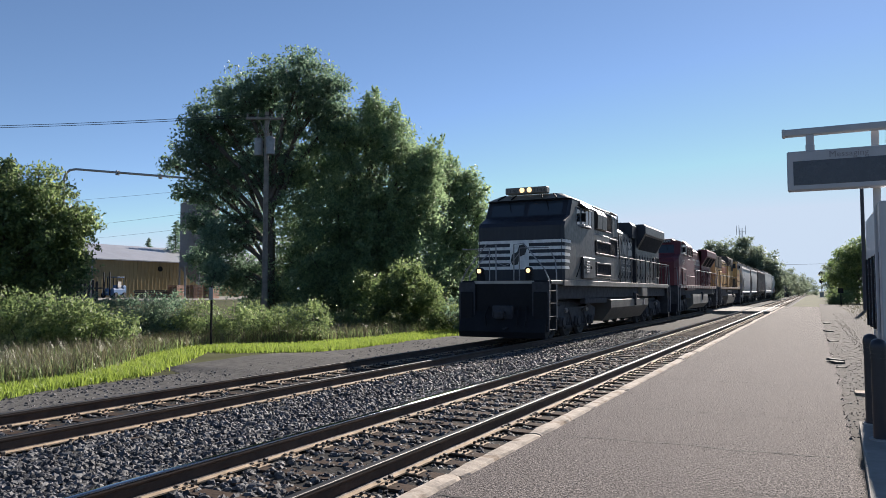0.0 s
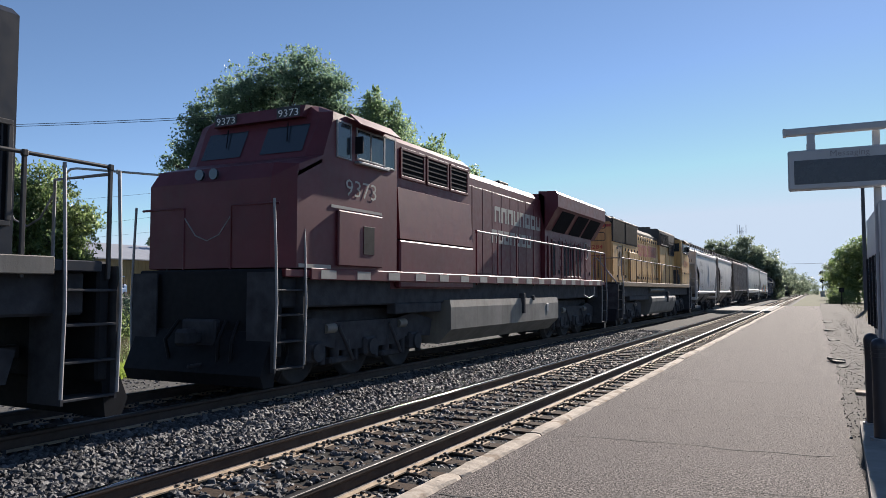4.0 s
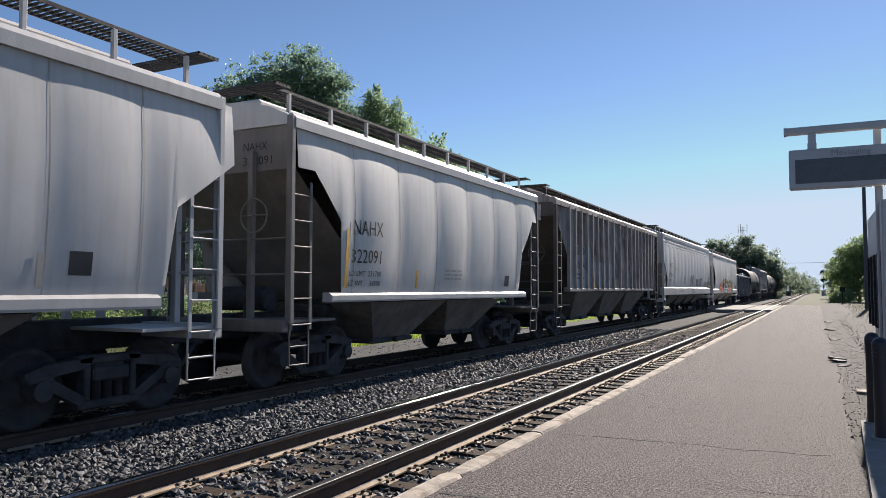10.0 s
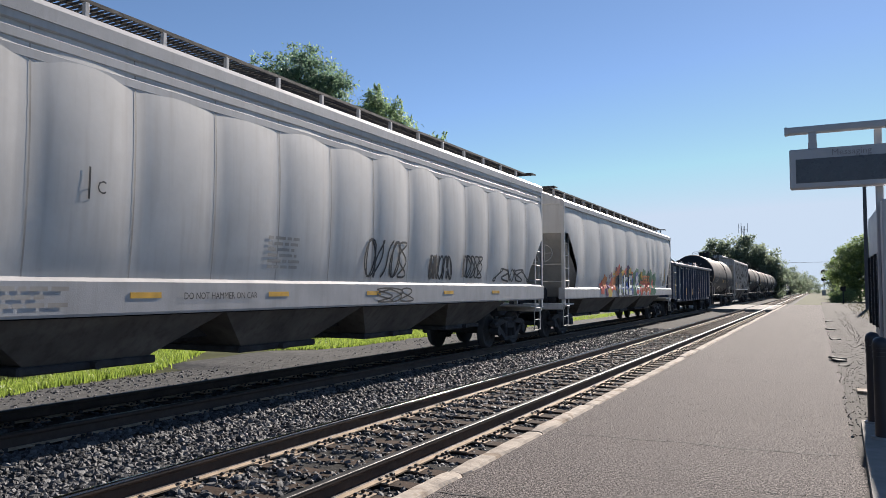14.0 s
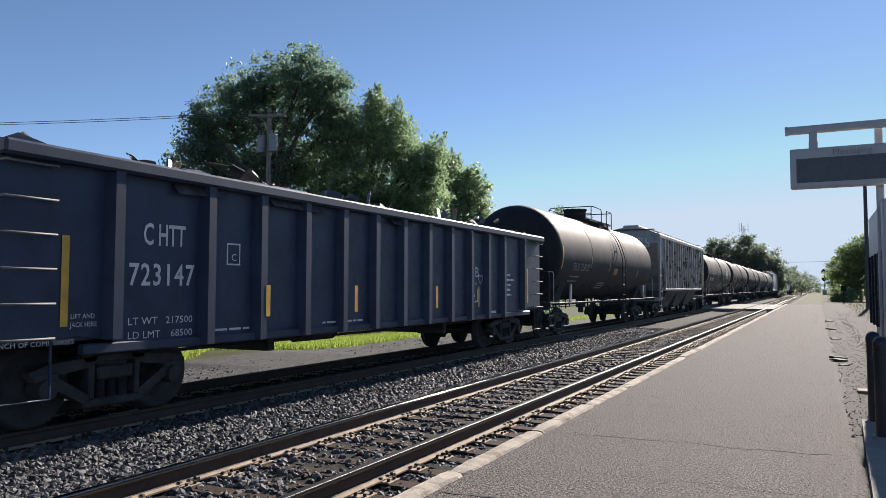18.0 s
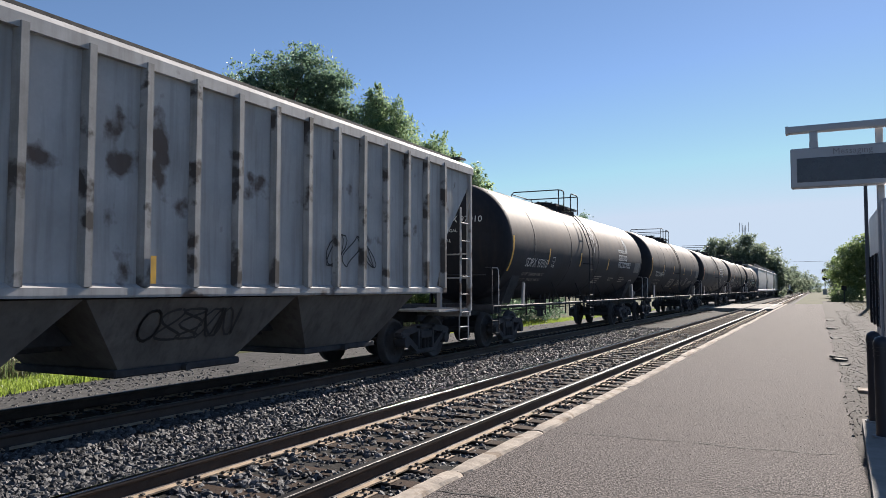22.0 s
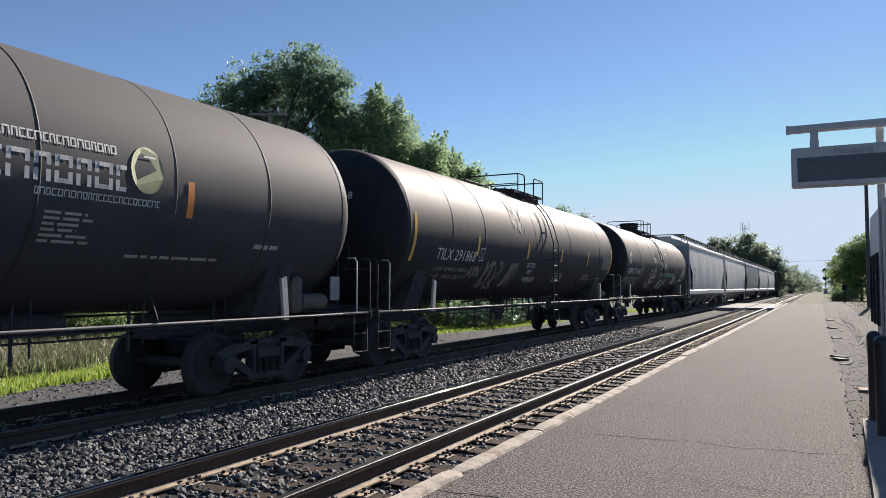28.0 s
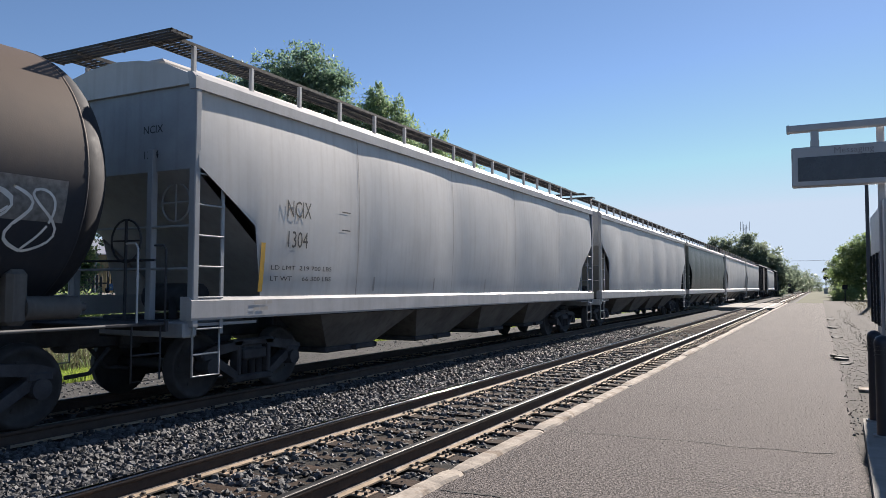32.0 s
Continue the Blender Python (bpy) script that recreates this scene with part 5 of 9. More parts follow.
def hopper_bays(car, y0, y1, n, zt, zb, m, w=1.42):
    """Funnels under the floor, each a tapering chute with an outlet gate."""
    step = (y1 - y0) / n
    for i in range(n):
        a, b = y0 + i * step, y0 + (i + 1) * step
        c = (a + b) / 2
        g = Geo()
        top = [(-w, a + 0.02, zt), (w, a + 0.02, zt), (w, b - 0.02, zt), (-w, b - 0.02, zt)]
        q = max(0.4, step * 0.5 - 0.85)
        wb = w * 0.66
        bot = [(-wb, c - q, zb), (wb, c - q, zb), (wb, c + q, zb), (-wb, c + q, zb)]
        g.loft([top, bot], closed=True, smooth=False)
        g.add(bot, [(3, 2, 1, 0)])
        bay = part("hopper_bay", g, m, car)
        part("outlet_gate", Geo().box(-wb * 1.05, wb * 1.05, c - q - 0.08, c + q + 0.08, zb - 0.10, zb, 0.02).cyl((wb * 1.05, c, zb - 0.05), (wb * 1.15, c, zb - 0.05), 0.05, n=8), STEEL_DK, bay)


def roof_walk(car, y0, y1, z, m, posts=0.95, x0=0.62, x1=1.08, roof=4.45, fence=True):
    """Grated running boards either side of the hatches, on little posts, and crosswalks at the ends."""
    for s in (-1, 1):
        g = Geo()
        for xx in (x0, (x0 + x1) / 2, x1):
            g.box(s * xx - 0.012, s * xx + 0.012, y0, y1, z - 0.045, z)
        y = y0
        while y < y1:
            g.box(s * x0, s * x1, y, y + 0.022, z - 0.03, z - 0.006)
            y += 0.085
        part("running_board", g, ROOF_DK, car)
        y = y0 + 0.3
        while y < y1:
            g = Geo().box(s * x1 - 0.03, s * x1 + 0.03, y - 0.03, y + 0.03, roof - 0.25, z - 0.046, 0.006)
            part("board_support", g, m, car)
            y += posts
    for ye in (y0 - 0.30, y1 - 0.05):
        g = Geo()
        for k in range(5):
            g.box(-1.3, 1.3, ye + k * 0.085, ye + k * 0.085 + 0.022, z - 0.035, z - 0.005)
        for xx in (-1.3, -0.65, 0, 0.65, 1.28):
            g.box(xx, xx + 0.02, ye, ye + 0.36, z - 0.05, z - 0.006)
        part("end_walkway", g, ROOF_DK, car)


def covered_hopper(label, u0, L, roll=True, paint=None, sill=None, eave=4.08, zs=(1.34, 1.50), post=0.45, cut=((0.57, 3.84), (0.66, 3.33), (1.87, 2.51), (1.57, 1.5)),
                   bays=2, panels=8, bulge=0.05, walk_z=4.78, trucks=(1.75, 1.75), dents=(), ends=None, band=None, bay_z=0.72, rib=None, rib_paint=None, seed=1, rear=0.0, pitch=None):
    """Covered hopper: bowed or ribbed sides cut back over the trucks, sloping end sheets, funnels beneath."""
    paint = paint or GREY_CAR
    sill, ends = sill or WHITE_SILL, ends or paint
    car = thing("covered_hopper_car", label, "freight car", CARS)
    train.append((car, u0))
    rr = random.Random(seed)
    (ya, za), (yb, zb_), (yc, zc), (yd, zd) = cut
    amp = [rr.uniform(0.6, 1.3) for _ in range(panels + 1)]

    p0, p1 = pitch or (ya, (L - 2 * ya) / panels)
    back_end = L - ya + min(rear, ya - 0.25)

    def low(y):
        y = y if y < L / 2 else L - y + rear
        if y < yb:
            return zb_
        if y < yc:
            return zb_ + (zc - zb_) * (y - yb) / (yc - yb)
        return zs[1]

    def surf(y, z):
        t = (z - zs[1]) / (eave - zs[1])
        t = min(1.0, max(0.0, t))
        if rib:
            i = sum(1 for q in rib if q <= y) - 1
            if not 0 <= i < len(rib) - 1:
                return 1.50
            fr = (y - rib[i]) / (rib[i + 1] - rib[i])
            return 1.50 - 0.030 * math.sin(math.pi * fr) * (0.55 + 0.45 * math.sin(2.9 * z + 1.9 * i + 0.9 * math.sin(4.1 * z + i))) * math.sin(math.pi * t) ** 0.5
        w = 1.505 + 0.075 * math.sin(math.pi * min(1, t * 1.02)) ** 0.8
        k = (y - p0) / p1
        i, fr = int(max(0, min(panels - 1, math.floor(k)))), 0.0
        fr = min(1.0, max(0.0, k - i))
        w += bulge * 0.35 * amp[i] * (math.sin(math.pi * fr) ** 0.7) * math.sin(math.pi * t) ** 0.6
        for dy, dz, dr, dd in dents:
            q = ((y - dy) / dr) ** 2 + ((z - dz) / (dr * 2.2)) ** 2
            w -= dd * math.exp(-q)
        return w

    nz = 16 if rib else 14
    ycols = sorted(set([ya, yb, yc, back_end] + [q for q in (L - yb + rear, L - yc + rear) if q < back_end] + ([p + (q - p) * i / 6 for p, q in zip(rib, rib[1:]) for i in range(6)] if rib else [q for q in (p0 + p1 * i / 7 for i in range(-7, panels * 7 + 8)) if ya < q < back_end])))
    for s in (1, -1):
        g = Geo()
        rings = []
        for y in ycols:
            lo = low(y)
            rings.append([(s * surf(y, lo + (eave - lo) * i / nz), y, lo + (eave - lo) * i / nz) for i in range(nz + 1)])
        g.loft(rings)
        side = part("side_sheet", g, paint, car)
        if rib:
            for y in rib:
                part("side_rib", Geo().prism([(s * 1.50, y - 0.075), (s * 1.595, y - 0.045), (s * 1.595, y + 0.045), (s * 1.50, y + 0.075)], zs[1] - 0.02, eave - 0.03, "z"), rib_paint or paint, side)
        elif s == 1:
            for i in range(1, panels):
                y = p0 + p1 * i
                g2 = Geo()
                g2.loft([[(surf(yy, low(y) + (eave - low(y)) * k / 10) + 0.004, yy, low(y) + (eave - low(y)) * k / 10) for k in range(11)] for yy in (y - 0.010, y + 0.010)])
                part("panel_seam", g2, PALEY if paint is not BROWN_TANK else paint, side)
        # roof eave angle and sill
        part("roof_eave", Geo().prism([(s * 1.47, eave - 0.10), (s * 1.575, eave - 0.10), (s * 1.575, eave + 0.05), (s * 1.50, eave + 0.13), (s * 1.42, eave + 0.13)], ya - 0.08, L - ya + 0.08, "y"), sill if not rib else paint, car)
        part("side_sill", Geo().prism([(s * 1.38, zs[0]), (s * 1.57, zs[0]), (s * 1.58, zs[0] + 0.03), (s * 1.58, zs[1] - 0.03), (s * 1.50, zs[1] + 0.02), (s * 1.38, zs[1] + 0.02)], (post - 0.05 if band else yd - 0.1), L - (post - 0.05 if band else yd - 0.1), "y"), sill, car)
        for y in (post + 0.03, L - post - 0.03):
            part("corner_post", Geo().box(s * 1.46, s * 1.57, y - 0.05, y + 0.05, 1.05, eave + 0.08, 0.012), ends, car)
        for sy in (0, 1):
            y0, y1 = (post + 0.05, post + 0.52) if sy == 0 else (L - post - 0.52, L - post - 0.05)
            ladder(car, s * 1.53, y0, y1, 0.95, eave - 0.9 if s == 1 else eave - 1.1, 0.40, 0.014, ends)
            yy = y0 + 0.04
            part("stirrup_step", Geo().tube([(s * 1.5, y0, 1.0), (s * 1.5, y0, 0.42), (s * 1.5, y1, 0.42), (s * 1.5, y1, 1.0)], 0.016).cyl((s * 1.5, y0, 0.70), (s * 1.5, y1, 0.70), 0.014, n=6), ends, car)
    # roof
    prof = [(-1.46, eave + 0.10), (-1.0, eave + 0.30), (-0.5, eave + 0.41), (0, eave + 0.45), (0.5, eave + 0.41), (1.0, eave + 0.30), (1.46, eave + 0.10), (1.46, eave - 0.02), (-1.46, eave - 0.02)]
    roof = part("roof", Geo().prism(prof, ya - 0.05, L - ya + 0.05, "y"), paint, car)
    part("hatch_trough", Geo().box(-0.42, 0.42, ya + 0.4, L - ya - 0.4, eave + 0.40, eave + 0.60, 0.05), paint, roof)
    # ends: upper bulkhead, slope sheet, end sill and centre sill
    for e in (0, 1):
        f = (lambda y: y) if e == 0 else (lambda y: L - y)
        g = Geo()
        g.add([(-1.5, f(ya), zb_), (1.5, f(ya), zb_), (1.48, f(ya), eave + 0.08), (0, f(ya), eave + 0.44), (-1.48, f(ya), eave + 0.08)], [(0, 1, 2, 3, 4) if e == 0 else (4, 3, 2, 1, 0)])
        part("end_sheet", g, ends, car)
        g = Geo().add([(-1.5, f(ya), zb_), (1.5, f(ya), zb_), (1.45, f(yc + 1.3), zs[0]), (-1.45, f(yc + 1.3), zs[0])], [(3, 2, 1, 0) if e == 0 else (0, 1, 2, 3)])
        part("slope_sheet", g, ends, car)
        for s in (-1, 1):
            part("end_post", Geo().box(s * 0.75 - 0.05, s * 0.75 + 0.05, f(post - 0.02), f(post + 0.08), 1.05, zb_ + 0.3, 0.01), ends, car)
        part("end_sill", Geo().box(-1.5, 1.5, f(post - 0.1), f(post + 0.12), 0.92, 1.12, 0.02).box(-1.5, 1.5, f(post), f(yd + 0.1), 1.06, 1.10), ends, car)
        for z in (2.35, 1.8):
            part("horizontal_rail", Geo().cyl((-1.45, f(post), z), (1.45, f(post), z), 0.018, n=6), ends, car)
    part("centre_sill", Geo().box(-0.2, 0.2, 0.1, L - 0.1, 0.78, 1.18, 0.02).box(-0.5, 0.5, trucks[0] + 1.1, L - trucks[1] - 1.1, 0.86, 1.3, 0.02), STEEL_DK, car)
    part("air_reservoir", Geo().cyl((-0.2, 0.95, 1.42), (0.75, 0.95, 1.42), 0.2, n=14).cyl((0.4, 0.8, 1.12), (0.4, 0.8, 1.42), 0.06), STEEL_DK, car)
    part("brake_wheel", Geo().tube([(0.95 + 0.26 * math.cos(a), 0.30, 2.7 + 0.26 * math.sin(a)) for a in [i * math.pi / 9 for i in range(19)]], 0.014, 5).cyl((0.69, 0.3, 2.7), (1.21, 0.3, 2.7), 0.012, n=5).cyl((0.95, 0.3, 2.44), (0.95, 0.3, 2.96), 0.012, n=5), ends, car)
    y0 = trucks[0] + 1.15
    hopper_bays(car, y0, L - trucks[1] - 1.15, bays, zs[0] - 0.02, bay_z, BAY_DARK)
    roof_walk(car, ya + 0.05, L - ya - 0.05, walk_z, sill if not rib else ROOF_DK, roof=eave + 0.42, posts=1.15 if not rib else 1.6)
    truck(car, trucks[0], roll)
    truck(car, L - trucks[1], roll)
    couplers(car, L)
    return car, surf


def tank_car(label, u0, L, roll=True, paint=None, R=1.585, zc=2.81, heads=(1.2, 1.2), trucks=(2.2, 2.35), seams=(), straps=(), rail=7.0, dome=0.0, lead=0.0, strip=1.12, head_paint=None, seed=1):
    """Tank car: long barrel with dished heads, top platform with bent-pipe rails either side of the ladder, side walkway pipe."""
    paint, head_paint = paint or BLACK_CAR, head_paint or BLACK_CAR
    car = thing("tank_car", label, "tank car", CARS)
    train.append((car, u0))
    y0, y1 = heads[0], L - heads[1]
    n = 64
    ring = lambda y, r: [(r * math.sin(2 * math.pi * k / n), y, zc + r * math.cos(2 * math.pi * k / n)) for k in range(n)]
    D, cols = 0.70, 24
    shell = part("tank_shell", Geo().loft([ring(y0 + (y1 - y0) * i / cols, R) for i in range(cols + 1)], closed=True), paint, car)
    for y, s in ((y0, -1), (y1, 1)):
        rings = [ring(y + s * D * math.sin(a), R * math.cos(a) ** 0.85) for a in [math.radians(x) for x in (0, 3, 8, 15, 26, 38, 50, 62, 74, 86)]]
        g = Geo().loft(rings if s > 0 else rings[::-1], closed=True)
        g.add(rings[-1], [tuple(range(n)) if s < 0 else tuple(reversed(range(n)))], True)
        part("tank_head", g, head_paint, car)
    surf = lambda y, z: math.sqrt(max(0.01, R * R - (z - zc) ** 2))
    for y in [y0 + 0.02, *seams, y1 - 0.02]:
        part("weld_seam", Geo().loft([ring(y - 0.014, R + 0.001), ring(y - 0.006, R + 0.005), ring(y + 0.006, R + 0.005), ring(y + 0.014, R + 0.001)], closed=True), paint, shell)
    for y in straps:
        part("tank_strap", Geo().loft([ring(y - 0.012, R + 0.001), ring(y - 0.010, R + 0.006), ring(y + 0.010, R + 0.006), ring(y + 0.012, R + 0.001)], closed=True), SPIKE, shell)
    # underframe stubs, saddles, end platforms and their rails
    for e in (0, 1):
        f = (lambda y: y) if e == 0 else (lambda y: L - y)
        part("stub_sill", Geo().box(-0.22, 0.22, f(0.05), f(trucks[0] + 1.6), 0.82, 1.16, 0.02), STEEL_DK, car)
        part("end_platform", Geo().box(-1.5, 1.5, f(0.12), f(1.0), 1.10, 1.14, 0.01).box(-1.52, 1.52, f(0.10), f(0.15), 1.02, 1.16, 0.01), STEEL_DK, car)
        part("saddle", Geo().prism([(-1.38, 2.1), (-1.0, 1.15), (1.0, 1.15), (1.38, 2.1), (1.05, 1.75), (0, 1.34), (-1.05, 1.75)], f(trucks[e] - 0.3), f(trucks[e] + 0.3), "y"), STEEL_DK, car)
        for s in (-1, 1):
            for ya in (0.13, 0.55):
                grab(car, [(s * 1.48, f(ya), 1.12), (s * 1.48, f(ya), 2.02), (s * 1.44, f(ya), 2.08), (s * 1.30, f(ya + 0.02), 2.08)], GREY_CAR if s > 0 and ya > 0.3 else STEEL_DK, 0.013, "end_railing")
            part("stirrup_step", Geo().tube([(s * 1.46, f(0.18), 1.1), (s * 1.46, f(0.18), 0.45), (s * 1.46, f(0.60), 0.45), (s * 1.46, f(0.60), 1.1)], 0.013).cyl((s * 1.46, f(0.18), 0.76), (s * 1.46, f(0.60), 0.76), 0.012, n=6), STEEL_DK, car)
            part("jacking_strap", Geo().prism([(f(2.33), 1.08), (f(2.45), 1.08), (f(2.52), 1.70), (f(2.40), 1.74)], s * 1.40, s * 1.45, "x"), DULL_CAR if s > 0 else STEEL_DK, car, "grey steel strap")
        grab(car, [(-1.3, f(0.14), 1.9), (1.3, f(0.14), 1.9)], STEEL_DK, 0.016, "end_railing")
    part("brake_cylinder", Geo().cyl((1.15, L - 1.75, 1.34), (1.15, L - 1.12, 1.34), 0.13, n=14).cyl((1.15, L - 1.12, 1.34), (1.15, L - 1.0, 1.34), 0.05, n=8).box(1.0, 1.25, L - 1.95, L - 1.72, 1.16, 1.75, 0.05), BAY_DARK, car, "dull steel brake cylinder on the end platform")
    part("brake_wheel", Geo().tube([(0.8 + 0.27 * math.cos(a), L - 0.16, 2.15 + 0.27 * math.sin(a)) for a in [i * math.pi / 9 for i in range(19)]], 0.014, 5).cyl((0.53, L - 0.16, 2.15), (1.07, L - 0.16, 2.15), 0.012, n=5).cyl((0.8, L - 0.16, 1.15), (0.8, L - 0.16, 2.42), 0.02, n=6), STEEL_DK, car)
    yl = rail + 0.85
    for s in (-1, 1):
        for a, b in ((1.0, yl - 0.26), (yl + 0.26, L - 1.0)):
            part("walkway_pipe", Geo().cyl((s * 1.50, a, strip), (s * 1.50, b, strip), 0.019, n=8), PIPE_GREY if s == 1 else STEEL_DK, car)
        y = 3.0
        while y < L - 2.8:
            part("pipe_bracket", Geo().tube([(s * 1.53, y - 0.06, strip + 0.05), (s * 1.48, y, strip), (s * 1.10, y + 0.02, 1.86 - (1.53 - R))], 0.014), STEEL_DK, car)
            y += 2.55
    # bottom outlet, brake rigging with its hangers
    yc = rail + 0.6
    part("outlet_valve", Geo().cyl((0, yc, 0.80), (0, yc, 1.45), 0.20, n=12).cyl((0, yc, 0.60), (0, yc, 0.82), 0.11, n=10).box(-0.28, 0.28, yc - 0.3, yc + 0.3, 1.18, 1.36, 0.05), STEEL_DK, car)
    for xx, zz in ((0.62, 0.93), (0.80, 1.02), (-0.6, 0.95)):
        part("brake_rod", Geo().cyl((xx, 2.4, zz), (xx, L - 2.4, zz), 0.014, n=6), STEEL_DK, car)
    rh = random.Random(seed)
    y = 3.3
    while y < L - 3.0:
        zb, w = rh.choice((0.86, 0.74, 0.68)), rh.choice((0.012, 0.012, 0.022))
        part("rod_hanger", Geo().box(0.60, 0.64, y, y + 2 * w, zb, 1.45).box(0.70, 0.72, y + 0.16, y + 0.18, zb + 0.08, 1.40), STEEL_DK, car)
        y += rh.uniform(0.45, 0.95) if abs(y - yc) < 2.0 else rh.uniform(0.9, 1.6)
    part("air_reservoir", Geo().cyl((0.3, L * 0.66, 1.12), (0.3, L * 0.66 + 0.8, 1.12), 0.15, n=12), STEEL_DK, car)
    # ladder following the barrel, and the plates under it
    g = Geo()
    prof = [(R + 0.17, 0.70), (R + 0.17, zc + 0.05)] + [((R + 0.12) * math.sin(a), zc + (R + 0.12) * math.cos(a)) for a in [math.radians(x) for x in (74, 64, 54, 44, 34, 24)]]
    for yy in (yl - 0.22, yl + 0.22):
        g.tube([(px, yy, pz) for px, pz in prof], 0.017)
    g2 = Geo()
    for i in range(len(prof) - 1):
        (ax, az), (bx, bz) = prof[i], prof[i + 1]
        k = max(1, round(math.hypot(bx - ax, bz - az) / 0.42))
        for j in range(k):
            if i > 1 and i % 2:
                continue
            t = (j + 0.5) / k
            g2.cyl((ax + (bx - ax) * t, yl - 0.22, az + (bz - az) * t), (ax + (bx - ax) * t, yl + 0.22, az + (bz - az) * t), 0.012, n=6)
    for zz in (1.3, 2.4):
        for yy in (yl - 0.22, yl + 0.22):
            g.tube([(R + 0.17, yy, zz), (1.1, yy, zz)], 0.014)
    lad = part("ladder", g, STEEL_DK, car)
    part("rungs", g2, ROOF_DK, lad, "worn bright ladder rungs")
    part("ladder_step", Geo().tube([(R + 0.16, yl - 0.22, 0.72), (R + 0.20, yl - 0.16, 0.60), (R + 0.20, yl + 0.16, 0.60), (R + 0.16, yl + 0.22, 0.72)], 0.014), STEEL_DK, lad)
    zt, a = zc + R, rail
    g = Geo()
    for xx, ya, yb in ((-0.95, a + lead - 0.35, a + 2.1), (0.45, a + lead - 0.35, a + 2.0)):
        y = ya
        while y < yb:
            g.box(xx, xx + 0.46, y, y + 0.03, zt - 0.03, zt)
            y += 0.09
        for xe in (xx, xx + 0.43):
            g.box(xe, xe + 0.03, ya, yb, zt - 0.075, zt)
    part("top_platform", g, STEEL_DK, car)
    part("platform_support", Geo().box(-0.9, 0.88, a - 0.2, a - 0.14, zt - 0.4, zt - 0.075).box(-0.9, 0.88, a + 0.3, a + 0.36, zt - 0.4, zt - 0.075).box(-0.9, 0.88, a + 1.7, a + 1.76, zt - 0.4, zt - 0.075), STEEL_DK, car)
    hi, mid = zt + 0.50, zt + 0.22
    part("top_railing", Geo().tube([(-0.82, a + lead, zt - 0.05), (-0.82, a + lead, hi - 0.1), (-0.74, a + lead, hi), (0.86, a + lead, hi), (0.93, a + lead + 0.10, hi), (0.93, a + 0.36, hi), (0.93, a + 0.44, hi - 0.08), (0.93, a + 0.44, zt - 0.2)], 0.02, 8), SPIKE, car)
    part("top_railing", Geo().cyl((0.88, a + lead + 0.02, zt - 0.15), (0.88, a + lead + 0.02, hi), 0.018, n=8).cyl((-0.82, a + lead, mid), (0.88, a + lead, mid), 0.014, n=6), SPIKE, car)
    part("top_railing", Geo().tube([(0.95, a + 1.15, zt - 0.2), (0.95, a + 1.15, hi - 0.08), (0.95, a + 1.22, hi), (0.95, a + 1.92, hi), (0.92, a + 2.0, hi - 0.03), (-0.82, a + 2.0, hi - 0.03), (-0.82, a + 2.0, zt - 0.05)], 0.02, 8).cyl((0.95, a + 1.98, zt - 0.2), (0.95, a + 1.98, hi - 0.03), 0.018, n=8), SPIKE, car)
    part("top_railing", Geo().tube([(-0.82, a + lead, mid), (-0.82, a + 2.0, mid)], 0.016).tube([(-0.82, a + lead, hi - 0.06), (-0.82, a + 2.0, hi - 0.06)], 0.018), SPIKE, car)
    if dome:
        d = part("manway_dome", Geo().cyl((0, a + dome, zt - 0.3), (0, a + dome, zt + 0.44), 0.44, n=24).cyl((0, a + dome, zt + 0.44), (0, a + dome, zt + 0.48), 0.48, n=24), BLACK_CAR, car)
    else:
        d = part("manway", Geo().cyl((0, a + 0.8, zt - 0.2), (0, a + 0.8, zt + 0.13), 0.30, n=20).cyl((0, a + 0.8, zt + 0.13), (0, a + 0.8, zt + 0.17), 0.34, n=20), BLACK_CAR, car)
    part("valves", Geo().cyl((0, a + 1.5, zt - 0.2), (0, a + 1.5, zt + 0.16), 0.08, n=10).cyl((0.1, a + 0.2, zt - 0.2), (0.1, a + 0.2, zt + 0.14), 0.06, n=10).cyl((-0.1, a - 0.3, zt - 0.2), (-0.1, a - 0.3, zt + 0.11), 0.07, n=10), SPIKE, car)
    g = Geo()
    for k in range(8):
        t = k * math.pi / 4
        yd = a + (dome or 0.8)
        g.cyl((0.36 * math.cos(t), yd + 0.36 * math.sin(t), zt), (0.36 * math.cos(t), yd + 0.36 * math.sin(t), zt + (0.51 if dome else 0.2)), 0.022, n=6)
    part("bolt_ring", g, SPIKE, d)
    truck(car, trucks[0], roll)
    truck(car, L - trucks[1], roll)
    couplers(car, L)
    return car, surf


def head_letters(car, lines, m, heads=1.2, R=1.585, zc=2.81, x0=-0.45):
    """Writing on the front head of a tank car, following its dish."""
    def face(x, z):
        r = min(0.999, math.hypot(x, z - zc) / R)
        return heads - 0.70 * math.sqrt(max(0.0, 1 - (r ** (2 / 0.85)))) - 0.012
    for text, z, h in lines:
        pts, fc = words(text, h)
        part("head_lettering", Geo().add([(x0 + a, face(x0 + a, z + b), z + b) for a, b in pts], fc), m, car)


